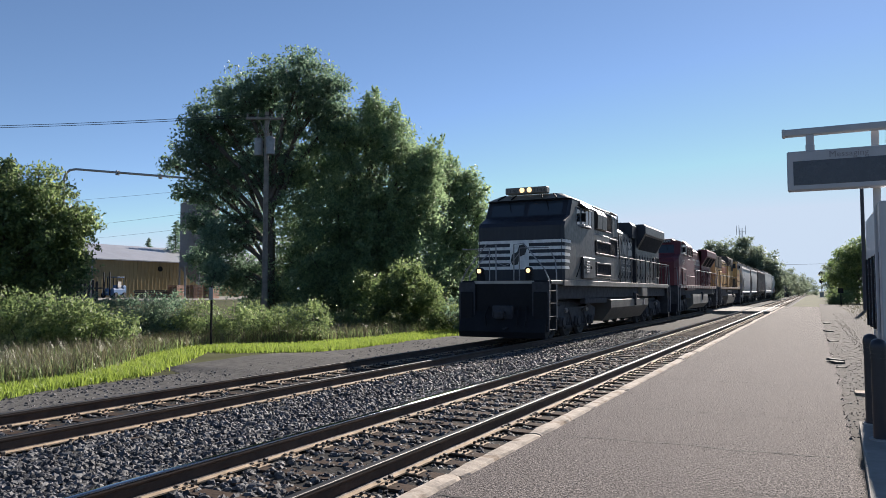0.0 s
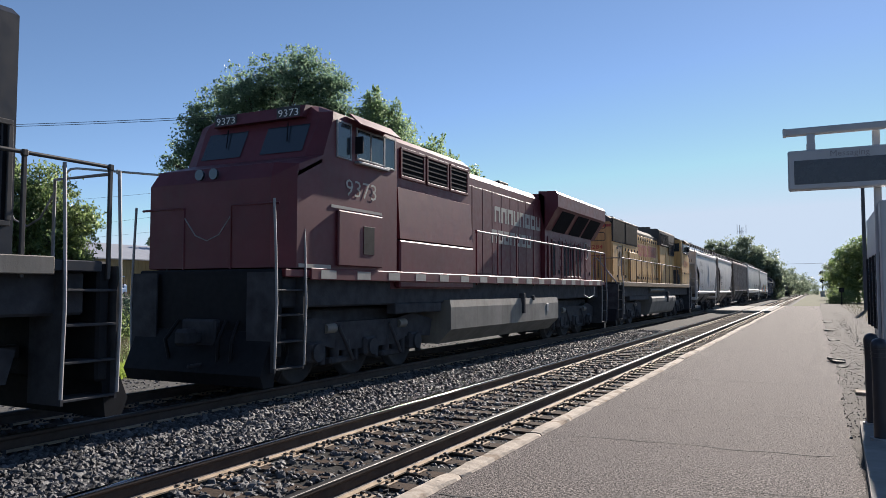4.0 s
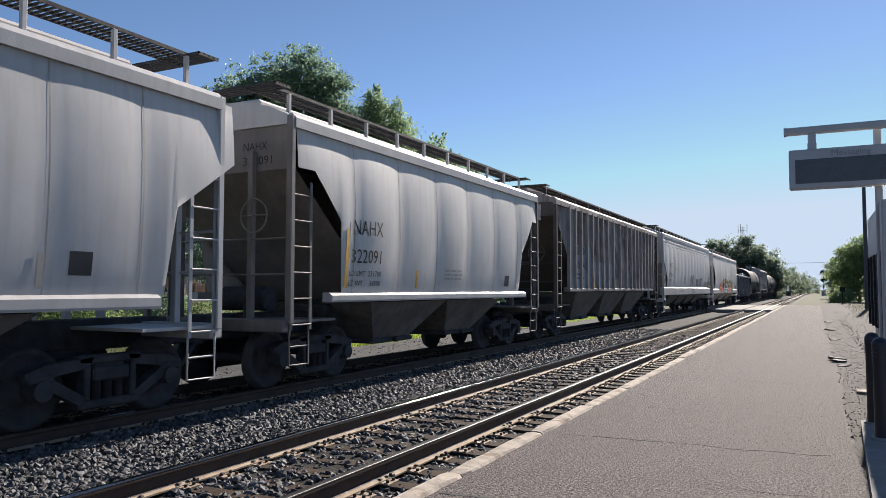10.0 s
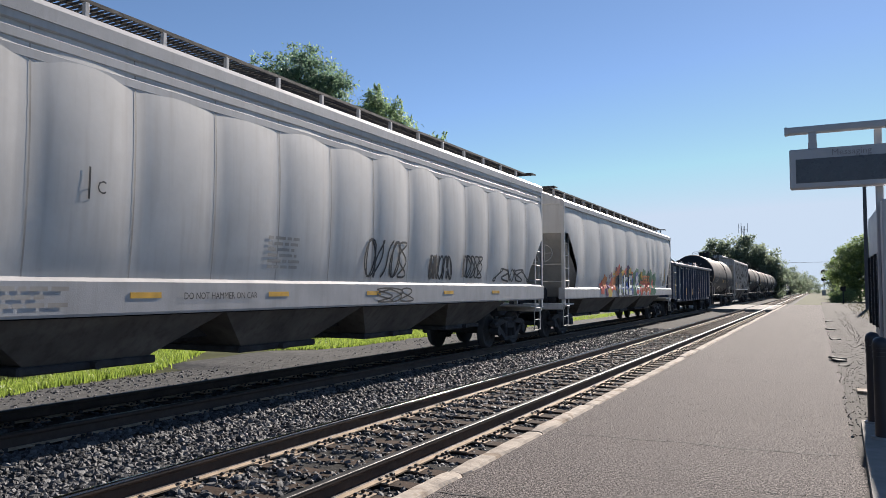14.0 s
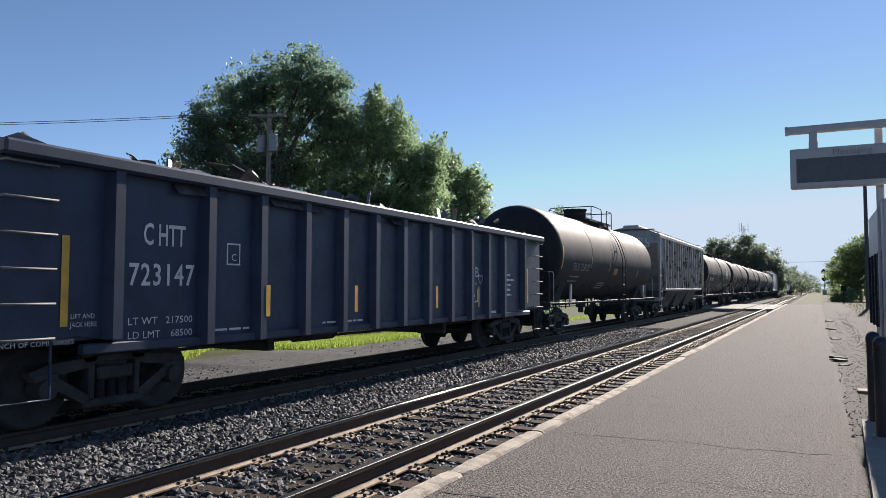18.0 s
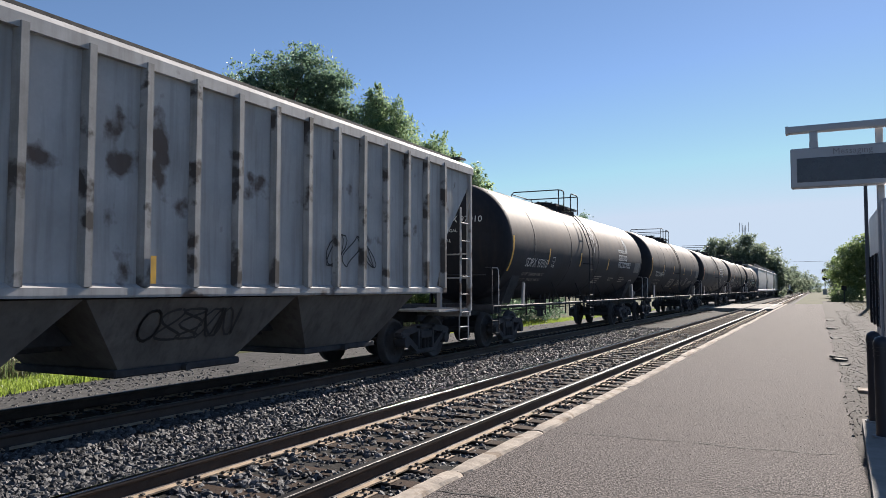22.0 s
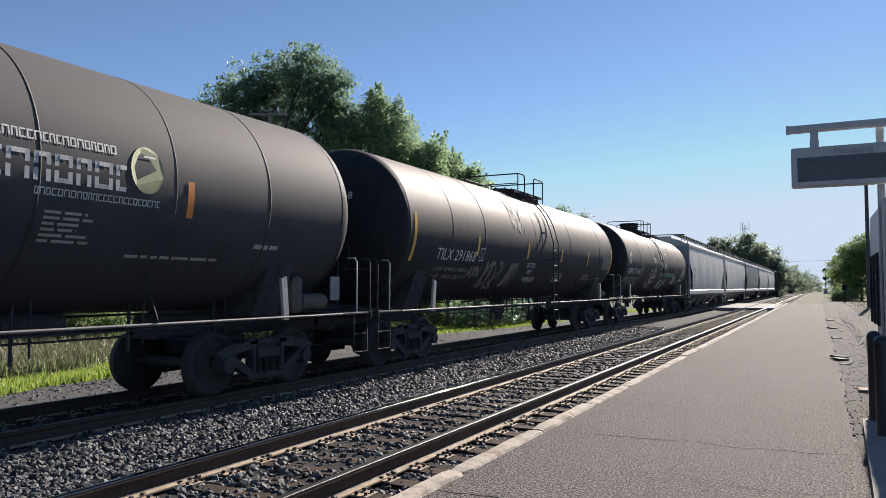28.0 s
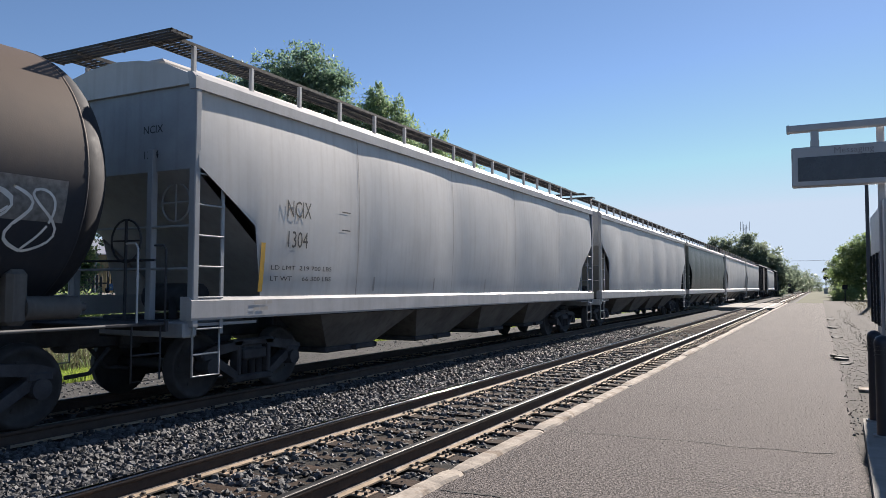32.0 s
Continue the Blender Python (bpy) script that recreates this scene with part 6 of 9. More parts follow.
def blocks(car, rows, m, surf, seed, label="pale block of a painted trade name"):
    """A trade name in plain blocks: rows of (z, height, y0, y1)."""
    for k, (z, h, ya, yb) in enumerate(rows):
        yy, rq = ya, random.Random(seed + k)
        while yy < yb - 0.3 * h:
            e = min(yb, yy + rq.uniform(0.75, 1.1) * h * 0.75)
            t, g = h * 0.17, Geo()
            f = lambda q, i: (surf(q, z + i) + 0.006, q, z + i)
            for q0, q1, i0, i1 in [(yy, yy + t, 0, h)] + rq.choice(([(yy + t, e - t, h - t, h), (e - t, e, 0, h)], [(yy + t, e, 0, t), (yy + t, e, h - t, h)], [(yy + t, e - t, 0, t), (yy + t, e - t, h - t, h), (e - t, e, 0, h)])):
                g.add([f(q0, i0), f(q1, i0), f(q1, i1), f(q0, i1)], [(0, 1, 2, 3)])
            part("trade_name_mark", g, m, car, label)
            yy = e + h * 0.14


def gondola(label, u0, L, roll=True):
    """High-sided open gondola with ribs, loaded with scrap."""
    car = thing("gondola_car", label, "freight car", CARS)
    train.append((car, u0))
    top, bot = 2.92, 0.90
    for s in (-1, 1):
        g = Geo().prism([(0.02, 1.05), (1.0, 1.05), (2.2, bot - 0.07), (L - 2.2, bot - 0.07), (L - 1.0, 1.05), (L - 0.02, 1.05), (L - 0.02, top), (0.02, top)], s * 1.40, s * 1.44, "x")
        side = part("side_sheet", g, NAVY_GON, car)
        nr = 13
        for i in range(nr):
            y = (1.37, 2.81, 3.83, 4.86, 5.88, 6.90, 7.90, 8.93, 9.97, 11.0, 12.0, 13.0, 14.44)[i]
            zb = 1.0 if i in (0, nr - 1) else bot - 0.05
            part("side_rib", Geo().prism([(s * 1.44, y - 0.11), (s * 1.575, y - 0.065), (s * 1.575, y + 0.065), (s * 1.44, y + 0.11)], zb, top - 0.02, "z"), NAVY_GON, side)
        part("top_chord", Geo().box(s * 1.36, s * 1.60, 0, L, top - 0.02, top + 0.14, 0.03), NAVY_GON, car)
        part("side_sill", Geo().box(s * 1.38, s * 1.50, 1.0, L - 1.0, bot - 0.06, bot + 0.06, 0.015), NAVY_GON, car)
        for y0, y1 in ((0.05, 0.62), (L - 0.62, L - 0.05)):
            g = Geo()
            for k in range(6):
                z = 1.05 + k * 0.36
                g.tube([(s * 1.46, y0, z), (s * 1.54, y0, z), (s * 1.54, y1, z), (s * 1.46, y1, z)], 0.013)
            part("grab_irons", g, NAVY_GON if s < 0 else PIPE_GREY, car)
            part("stirrup_step", Geo().tube([(s * 1.48, y0, 1.05), (s * 1.48, y0, 0.42), (s * 1.48, y1, 0.42), (s * 1.48, y1, 1.05)], 0.016), NAVY_GON, car)
    for y in (0.06, L - 0.10):
        part("end_sheet", Geo().box(-1.4, 1.4, y, y + 0.04, 1.0, top + 0.1), NAVY_GON, car)
        for x in (-0.9, -0.3, 0.3, 0.9):
            part("end_rib", Geo().box(x - 0.05, x + 0.05, y - 0.07, y + 0.11, 1.0, top, 0.02), NAVY_GON, car)
    part("floor", Geo().box(-1.4, 1.4, 0.1, L - 0.1, 1.0, 1.1), NAVY_GON, car)
    part("centre_sill", Geo().box(-0.2, 0.2, 0.1, L - 0.1, 0.72, 1.0, 0.02), STEEL_DK, car)
    part("brake_gear", Geo().cyl((0.4, 6, 0.78), (0.4, 7.1, 0.78), 0.16, n=10).cyl((0.5, 2.5, 0.7), (0.5, L - 2.5, 0.7), 0.025, n=6).box(-0.9, 1.0, 4.6, 4.75, 0.6, 0.9).box(-0.9, 1.0, 10.6, 10.75, 0.55, 0.9), STEEL_DK, car)
    rs = random.Random(4)
    heap = Geo()
    heap.loft([[(x, y, top - 0.02 + 0.2 * noise.noise((x, y * 0.7, 2))) for x in (-1.38, -0.7, 0, 0.7, 1.38)] for y in [0.15 + (L - 0.3) * i / 30 for i in range(31)]], smooth=False)
    part("scrap_bed", heap, SCRAP, car)
    for k in range(330):
        y = rs.uniform(0.3, L - 0.3)
        x = rs.uniform(-1.3, 1.36)
        rise = 0.5 * max(0.0, noise.noise((y * 0.8, 3, 1)) + 0.25) + 0.10
        z = top + rs.uniform(0.0, rise + 0.08)
        a, b, c = rs.uniform(0.05, 0.24), rs.uniform(0.02, 0.10), rs.uniform(0.006, 0.02)
        if k % 3:
            g = Geo().box(-a, a, -b, b, -c, c, 0.004)
        else:
            bend = rs.uniform(0.5, 2.2)
            arc = [(a * 1.5 * math.sin(bend * (i / 6 - 0.5)) / bend, a * 1.5 * (math.cos(bend * (i / 6 - 0.5)) - 0.8) / bend) for i in range(7)]
            g = Geo().loft([[(p, yy, q) for p, q in arc] for yy in (-b, b)]).loft([[(p, yy, q - 0.008) for p, q in arc] for yy in (b, -b)])
        part("scrap_piece", g, SCRAP, car).matrix_basis = pose(x, y, z, rs.uniform(-70, 70), rs.uniform(-70, 70), rs.uniform(0, 180))
    for y, w in ((2.45, 0.45), (4.5, 0.7), (7.6, 0.4)):
        g = Geo().loft([[(1.1 + 0.45 * i / 5, yy + 0.05 * i, top + 0.24 - 0.015 * i * i + 0.03 * math.sin(yy * 9)) for i in range(6)] for yy in (y - w, y, y + w)])
        g.loft([[(1.1 + 0.45 * i / 5, yy + 0.05 * i, top + 0.225 - 0.015 * i * i + 0.03 * math.sin(yy * 9)) for i in range(6)] for yy in (y + w, y, y - w)])
        part("bent_sheet", g, SCRAP, car, "bent bright sheet hanging over the rim")
    truck(car, 1.75, roll)
    truck(car, L - 1.75, roll)
    couplers(car, L)
    return car


def box_car(label, u0, L, paint, roll=False, h=4.6):
    car = thing("box_car", label, "freight car", CARS)
    train.append((car, u0))
    part("body", Geo().box(-1.5, 1.5, 0.3, L - 0.3, 1.05, h, 0.05), paint, car)
    for s in (-1, 1):
        for i in range(14):
            y = 0.8 + (L - 1.6) * i / 13
            part("side_post", Geo().box(s * 1.5, s * 1.56, y - 0.05, y + 0.05, 1.1, h - 0.1, 0.01), paint, car)
        part("side_door", Geo().box(s * 1.5, s * 1.6, L / 2 - 1.6, L / 2 + 1.6, 1.1, h - 0.2, 0.02), paint, car)
    part("roof", Geo().prism([(-1.55, h - 0.02), (1.55, h - 0.02), (1.5, h + 0.08), (0, h + 0.2), (-1.5, h + 0.08)], 0.25, L - 0.25, "y"), GALV, car)
    part("underframe", Geo().box(-0.25, 0.25, 0.1, L - 0.1, 0.72, 1.05).box(-1.4, 1.4, 3, L - 3, 0.85, 1.05), STEEL_DK, car)
    truck(car, 2.0, roll)
    truck(car, L - 2.0, roll)
    couplers(car, L)
    return car
# ---- the train: three diesel locomotives ----
LOCO_BLACK = mat("dusty_black_paint", (0.018, 0.022, 0.032), 0.45, spec=0.35, var=0.2, scale=1.3, bump=0.04, streak=0.14, dirt=(0.08, 0.075, 0.07))
# Lighter copy of the black paint: dust plus grazing sunlight in the colour.
LOCO_SIDE = mat("worn_sunlit_black_paint", (0.058, 0.054, 0.053), 0.45, spec=0.35, var=0.2, scale=1.3, bump=0.04, streak=0.3, dirt=(0.13, 0.12, 0.10))
LOCO_RED = mat("faded_red_paint", (0.125, 0.026, 0.034), 0.5, spec=0.35, var=0.22, scale=1.2, bump=0.04, streak=0.3, dirt=(0.09, 0.035, 0.03))
LOCO_YEL = mat("weathered_yellow_paint", (0.64, 0.39, 0.155), 0.55, spec=0.3, var=0.2, scale=1.2, bump=0.04, streak=0.55, dirt=(0.24, 0.15, 0.09))
EDGE_YEL = mat("grimy_yellow_sill_paint", (0.20, 0.125, 0.062), 0.65, var=0.3, scale=2, streak=0.4, dirt=(0.08, 0.055, 0.04))
RAD_DARK = mat("dark_radiator_grille", (0.022, 0.024, 0.030), 0.8, spec=0.15, var=0.2)
LOCO_GREY = mat("sooty_grey_roof_paint", (0.13, 0.115, 0.105), 0.85, spec=0.15, var=0.3, scale=1.2, bump=0.05, streak=0.4)
GRILLE = mat("black_grille", (0.010, 0.010, 0.012), 0.9, spec=0.08, var=0.2)
TANK_GREY = mat("dusty_fuel_tank", (0.20, 0.185, 0.16), 0.6, var=0.3, scale=1.5, streak=0.4)
TANK_BLK = mat("dusty_black_tank", (0.085, 0.078, 0.068), 0.55, var=0.3, scale=1.5, streak=0.4)
RED_LETTER = mat("faded_red_letters", (0.42, 0.07, 0.05), 0.5, var=0.25, scale=5, bump=0)
LAMP = mat("lit_headlamp", (1.0, 0.63, 0.27), 0.3, emit=0.9, bump=0)
CABGLASS = mat("dark_cab_glass", (0.03, 0.04, 0.05), 0.08, var=0.1, bump=0, spec=0.8)
LOCOS = "locomotives of the freight train"


def sideframe3():
    """Cast frame of a three-axle locomotive truck, platform side."""
    g = Geo()
    top = [(-2.45, 0.60), (-2.55, 0.95), (-1.7, 1.12), (-1.0, 1.02), (1.0, 1.02), (1.7, 1.12), (2.55, 0.95), (2.45, 0.60), (1.5, 0.66), (0.9, 0.52), (-0.9, 0.52), (-1.5, 0.66)]
    g.prism(top, 1.02, 1.16, "x")
    for y in (-1.7, 0, 1.7):
        g.box(1.02, 1.24, y - 0.22, y + 0.22, 0.38, 0.72, 0.04)
        g.cyl((1.2, y, 0.54), (1.29, y, 0.54), 0.15, n=14)
        g.box(1.04, 1.14, y - 0.40, y - 0.28, 0.30, 0.80, 0.02).box(1.04, 1.14, y + 0.28, y + 0.40, 0.30, 0.80, 0.02)
    for y in (-0.85, 0.85):
        for d in (-0.16, 0.16):
            g.cyl((1.1, y + d, 0.42), (1.1, y + d, 0.70), 0.09, n=10)
        g.box(1.02, 1.18, y - 0.36, y + 0.36, 0.30, 0.42, 0.03)
        g.tube([(1.22, y - 0.2, 0.95), (1.26, y + 0.05, 0.55), (1.22, y + 0.25, 0.35)], 0.035)
    return g.mesh("side_frame", STEEL_DK)


SIDE3 = sideframe3()


def bogie(loco, y):
    t = part("truck", Geo().box(-1.0, 1.0, -0.4, 0.4, 0.55, 0.85, 0.05).box(-0.62, 0.62, -2.35, 2.35, 0.22, 1.28, 0.04).box(-0.95, 0.95, -2.2, 2.2, 0.70, 1.25, 0.04), STEEL_DK, loco, "dark three-axle truck")
    t.matrix_basis = pose(0, y, 0)
    for rz in (0, 180):
        part("side_frame", SIDE3, None, t).matrix_basis = pose(0, 0, 0, 0, 0, rz)
    for s in (-1, 1):
        for dy in (-1.25, 1.2):
            part("brake_cylinder", Geo().cyl((s * 1.15, dy - 0.12, 0.92), (s * 1.15, dy + 0.16, 0.92), 0.085, n=12), TANK_GREY, t)
        part("sand_hose", Geo().tube([(s * 1.2, -2.3, 1.0), (s * 1.22, -2.45, 0.5), (s * 1.0, -2.4, 0.15)], 0.02), STEEL_DK, t)
    for dy in (-1.7, 0, 1.7):
        w = part("wheelset", WHEEL_LOCO, None, t)
        w.matrix_basis = pose(0, dy, 0.533)
        rollers.append((w, 0.533))


def louvre(parent, x, y0, y1, z0, z1, frame_m, slats=14, vertical=True, name="louvre", depth=0.035):
    """Framed dark grille on a side."""
    s = 1 if x > 0 else -1
    fr = part(name, Geo().box(x, x + s * depth, y0 - 0.05, y1 + 0.05, z1, z1 + 0.06, 0.008).box(x, x + s * depth, y0 - 0.05, y1 + 0.05, z0 - 0.06, z0, 0.008)
              .box(x, x + s * depth, y0 - 0.06, y0, z0, z1, 0.008).box(x, x + s * depth, y1, y1 + 0.06, z0, z1, 0.008), frame_m, parent)
    part("grille", Geo().box(x, x + s * 0.008, y0, y1, z0, z1), GRILLE, fr)
    g = Geo()
    for k in range(slats):
        if vertical:
            y = y0 + (y1 - y0) * (k + 0.5) / slats
            g.box(x + s * 0.008, x + s * 0.026, y - 0.01, y + 0.01, z0, z1)
        else:
            z = z0 + (z1 - z0) * (k + 0.5) / slats
            g.box(x + s * 0.008, x + s * 0.030, y0, y1, z - 0.012, z + 0.012)
    part("slats", g, STEEL_DK, fr, kind="stuff")


def doors(parent, x, y0, y1, z0, z1, n, m, latch=True):
    """Row of hood doors, each with hinges and latches."""
    s = 1 if x > 0 else -1
    w = (y1 - y0) / n
    for k in range(n):
        a = y0 + k * w
        d = part("hood_door", Geo().box(x, x + s * 0.028, a + 0.018, a + w - 0.018, z0, z1, 0.008), m, parent)
        if latch:
            for z in (z0 + 0.18, z1 - 0.16):
                part("latch", Geo().box(x + s * 0.02, x + s * 0.06, a + w - 0.17, a + w - 0.07, z - 0.06, z + 0.06, 0.01), STEEL_DK, d)
            for z in (z0 + 0.3, (z0 + z1) / 2, z1 - 0.3):
                part("hinge", Geo().box(x + s * 0.02, x + s * 0.05, a + 0.01, a + 0.05, z - 0.07, z + 0.07, 0.008), m, d)


def handrail(loco, s, y0, y1, n, m, z=2.98, deck=1.86, x=1.47, sill_m=None):
    part("handrail", Geo().tube([(s * x, y0, z), (s * x, y1, z)], 0.022, 8), sill_m or m, loco)
    for k in range(n):
        y = y0 + (y1 - y0) * k / (n - 1)
        part("stanchion", Geo().box(s * x - 0.02, s * x + 0.02, y - 0.022, y + 0.022, deck - 0.16, z, 0.006).box(s * x - 0.03, s * x + 0.03, y - 0.03, y + 0.03, z - 0.04, z + 0.03, 0.01), m, loco)


def steps(loco, s, y0, y1, m, rail_m, rails=True):
    """Corner stair: side plates, three treads, grab rails."""
    g = Geo().box(s * 0.95, s * 1.5, y0, y0 + 0.03, 0.35, 1.85).box(s * 0.95, s * 1.5, y1 - 0.03, y1, 0.35, 1.85)
    st = part("stairwell", g, STEEL_DK, loco)
    for z in (0.38, 0.78, 1.18, 1.56):
        part("tread", Geo().box(s * 1.15, s * 1.50, y0 + 0.03, y1 - 0.03, z, z + 0.03, 0.006), STEEL_DK, st)
    for y in (y0, y1) if rails else ():
        part("grab_rail", Geo().tube([(s * 1.50, y, 0.42), (s * 1.53, y, 1.4), (s * 1.50, y, 2.2), (s * 1.46, y, 2.95)], 0.02), rail_m, loco)


def chassis(label, u0, L, frame_m, tank_m, tank, trucks, sill_m, rail_m, tank_prof=None, stripes=True, name="diesel_locomotive", front=0.0):
    lo = thing(name, label, "locomotive", LOCOS)
    train.append((lo, u0))
    part("main_frame", Geo().box(-1.35, 1.35, 0.25 + front, L - 0.25, 1.30, 1.78, 0.03), STEEL_DK, lo)
    part("deck", Geo().box(-1.5, 1.5, 0.15 + front, L - 0.15, 1.78, 1.90, 0.01), frame_m, lo)
    for s in (-1, 1):
        part("deck_edge", Geo().box(s * 1.49, s * 1.535, 0.75 + max(front, 0), L - 0.75, 1.74, 1.93, 0.01), sill_m, lo)
        if stripes:
            y = 1.0
            while y < L - 1.2:
                part("edge_reflector", Geo().box(s * 1.536, s * 1.541, y, y + 0.42, 1.76, 1.90), PALEY, lo)
                y += 1.05
        for y0, y1 in ((-0.08 + front, 0.62 + front), (L - 0.62, L + 0.08)):
            steps(lo, s, y0, y1, frame_m, GALV, y0 > 5 or front == 0)
    prof = tank_prof or [(-1.52, 1.22), (-1.30, 1.28), (1.30, 1.28), (1.52, 1.22), (1.52, 0.92), (1.15, 0.40), (-1.15, 0.40), (-1.52, 0.92)]
    ft = part("fuel_tank", Geo().prism(prof, tank[0], tank[1], "y"), tank_m, lo)
    part("fuel_filler", Geo().box(1.45, 1.60, (tank[0] + tank[1]) / 2 + 0.6, (tank[0] + tank[1]) / 2 + 0.72, 0.95, 1.5, 0.02), STEEL_DK, ft)
    part("filler_cap", Geo().cyl((1.45, tank[1] - 2.2, 1.36), (1.55, tank[1] - 2.2, 1.36), 0.07, n=10), STEEL_DK, ft)
    part("sight_gauge", Geo().box(1.525, 1.545, tank[1] - 1.1, tank[1] - 0.9, 0.95, 1.2, 0.01), GALV, ft)
    for s in (-1, 1):
        part("air_reservoir", Geo().cyl((s * 1.15, tank[0] + 0.3, 1.58), (s * 1.15, tank[1] - 1.2, 1.58), 0.16, n=14), TANK_BLK, lo)
        part("cable_tray", Geo().box(s * 1.18, s * 1.40, 3.6, tank[0] - 0.2, 1.12, 1.32, 0.02), STEEL_DK, lo)
    for e in (0, 1):
        f = (lambda y: y + front) if e == 0 else (lambda y: L - y)
        part("pilot", Geo().box(-1.45, 1.45, f(0.0), f(0.16), 0.55, 1.90, 0.03), DARK, lo)
        part("snow_plow", Geo().prism([(f(0.12), 0.95), (f(-0.02), 0.95), (f(-0.30), 0.32), (f(-0.22), 0.14), (f(0.0), 0.14)], -1.42, 1.42, "x"), DARK, lo)
        part("coupler_pocket", Geo().box(-0.35, 0.35, f(-0.12), f(0.1), 0.62, 1.12, 0.03), STEEL_DK, lo)
        for hx in (0.5, -0.5, 0.75):
            part("air_hose", Geo().tube([(hx, f(-0.02), 1.1), (hx * 1.1, f(-0.25), 0.8), (hx, f(-0.2), 0.45)], 0.03), DARK, lo)
        for s in (-1, 1):
            part("end_rail", Geo().tube([(s * 1.45, f(0.05), 2.9), (s * 0.5, f(0.05), 2.9), (s * 0.5, f(0.05), 1.9)], 0.02), rail_m, lo)
        part("chain", Geo().tube([(-0.5, f(0.05), 2.75), (-0.25, f(0.05), 2.45), (0, f(0.05), 2.36), (0.25, f(0.05), 2.45), (0.5, f(0.05), 2.75)], 0.012, 5), GALV, lo)
    for y in trucks:
        bogie(lo, y)
    part("coupler", COUPLER, None, lo).matrix_basis = pose(0, 0.25 + front, 0)
    part("coupler", COUPLER, None, lo).matrix_basis = pose(0, L - 0.25, 0, 0, 0, 180)
    return lo


def wide_cab(lo, m, L=None, back=4.2, base=1.92, top=4.62, front=0.72, flip=False, roof_m=None, prof=None, wy=None, screen=None):
    """Comfort cab: nose with chamfered corners, raked windscreen, peaked roof. flip: at the rear end of length L."""
    def pt(x, y, z):
        return (x, (L - y) if flip else y, z)
    rows_ = []
    for z, yf, wf, ys, w in prof or ((base, front, 1.28, front + 0.36, 1.50), (3.30, front, 1.28, front + 0.36, 1.50), (3.55, front + 0.14, 1.22, front + 0.40, 1.50), (3.78, front + 0.92, 1.20, front + 1.02, 1.50),
                            (4.44, front + 1.22, 1.28, front + 1.30, 1.49), (top - 0.02, front + 1.26, 1.22, front + 1.34, 1.47), (top + 0.14, front + 1.36, 0.95, front + 1.5, 1.05)):
        rows_.append([pt(-w, back, z), pt(-w, ys, z), pt(-wf, yf, z), pt(wf, yf, z), pt(w, ys, z), pt(w, back, z)])
    g = Geo().loft(rows_, closed=True, smooth=False)
    g.add(rows_[-1], [tuple(range(6))])
    cab = part("cab", g, m, lo)
    for s in (-1, 1):
        y0 = front + 1.42 if wy is None else wy
        for a, b, z0, z1 in ((y0, y0 + 0.38, 3.84, 4.42), (y0 + 0.60, y0 + 1.02, 3.90, 4.40), (y0 + 1.04, y0 + 1.46, 3.90, 4.40), (y0 + 1.52, y0 + 1.86, 3.88, 4.42)):
            ya, yb = (L - a, L - b) if flip else (a, b)
            wn_ = part("cab_window", Geo().box(s * 1.49, s * 1.512, ya, yb, z0, z1, 0.004), CABGLASS, cab)
            fr = Geo()
            for q in ((ya, yb, z0 - 0.03, z0), (ya, yb, z1, z1 + 0.03), (min(ya, yb) - 0.03, min(ya, yb), z0 - 0.03, z1 + 0.03), (max(ya, yb), max(ya, yb) + 0.03, z0 - 0.03, z1 + 0.03)):
                fr.box(s * 1.49, s * 1.522, *q, 0.004)
            part("window_frame", fr, GALV, wn_)
        a, b = y0 + 0.52, y0 + 1.55
        ya, yb = (L - a, L - b) if flip else (a, b)
        part("arm_rest", Geo().box(s * 1.49, s * 1.60, ya, yb, 3.78, 3.83, 0.01), GALV, cab)
        g = Geo().prism([(s * 1.48, 4.62), (s * 1.50, 4.64), (s * 1.72, 4.44), (s * 1.70, 4.42)], min(ya, yb) - 0.15, max(ya, yb) + 0.2, "y")
        part("sun_visor", g, roof_m or m, cab)
        part("mirror", Geo().box(s * 1.52, s * 1.68, ya - 0.02, ya + 0.02, 3.95, 4.25, 0.01), DARK, cab)
    za, ya, zb, yb, xi, xo = screen or (3.88, front + 0.965, 4.38, front + 1.193, 0.22, 1.12)
    for x0, x1 in ((-xo, -xi), (xi, xo)):
        q = [pt(x, y - 0.014, z) for x, y, z in ((x0, ya, za), (x1, ya, za), (x1, yb, zb), (x0, yb, zb))]
        part("windscreen", Geo().add(q, [(0, 1, 2, 3)]), CABGLASS, cab)
        a, b = Vector(q[3]), Vector(q[2])
        part("wiper", Geo().tube([a.lerp(b, 0.5) + Vector((0, -0.03 if not flip else 0.03, 0.05)), a.lerp(Vector(q[1]), 0.6) + Vector((0, -0.03 if not flip else 0.03, 0))], 0.012, 5), DARK, cab)
    return cab


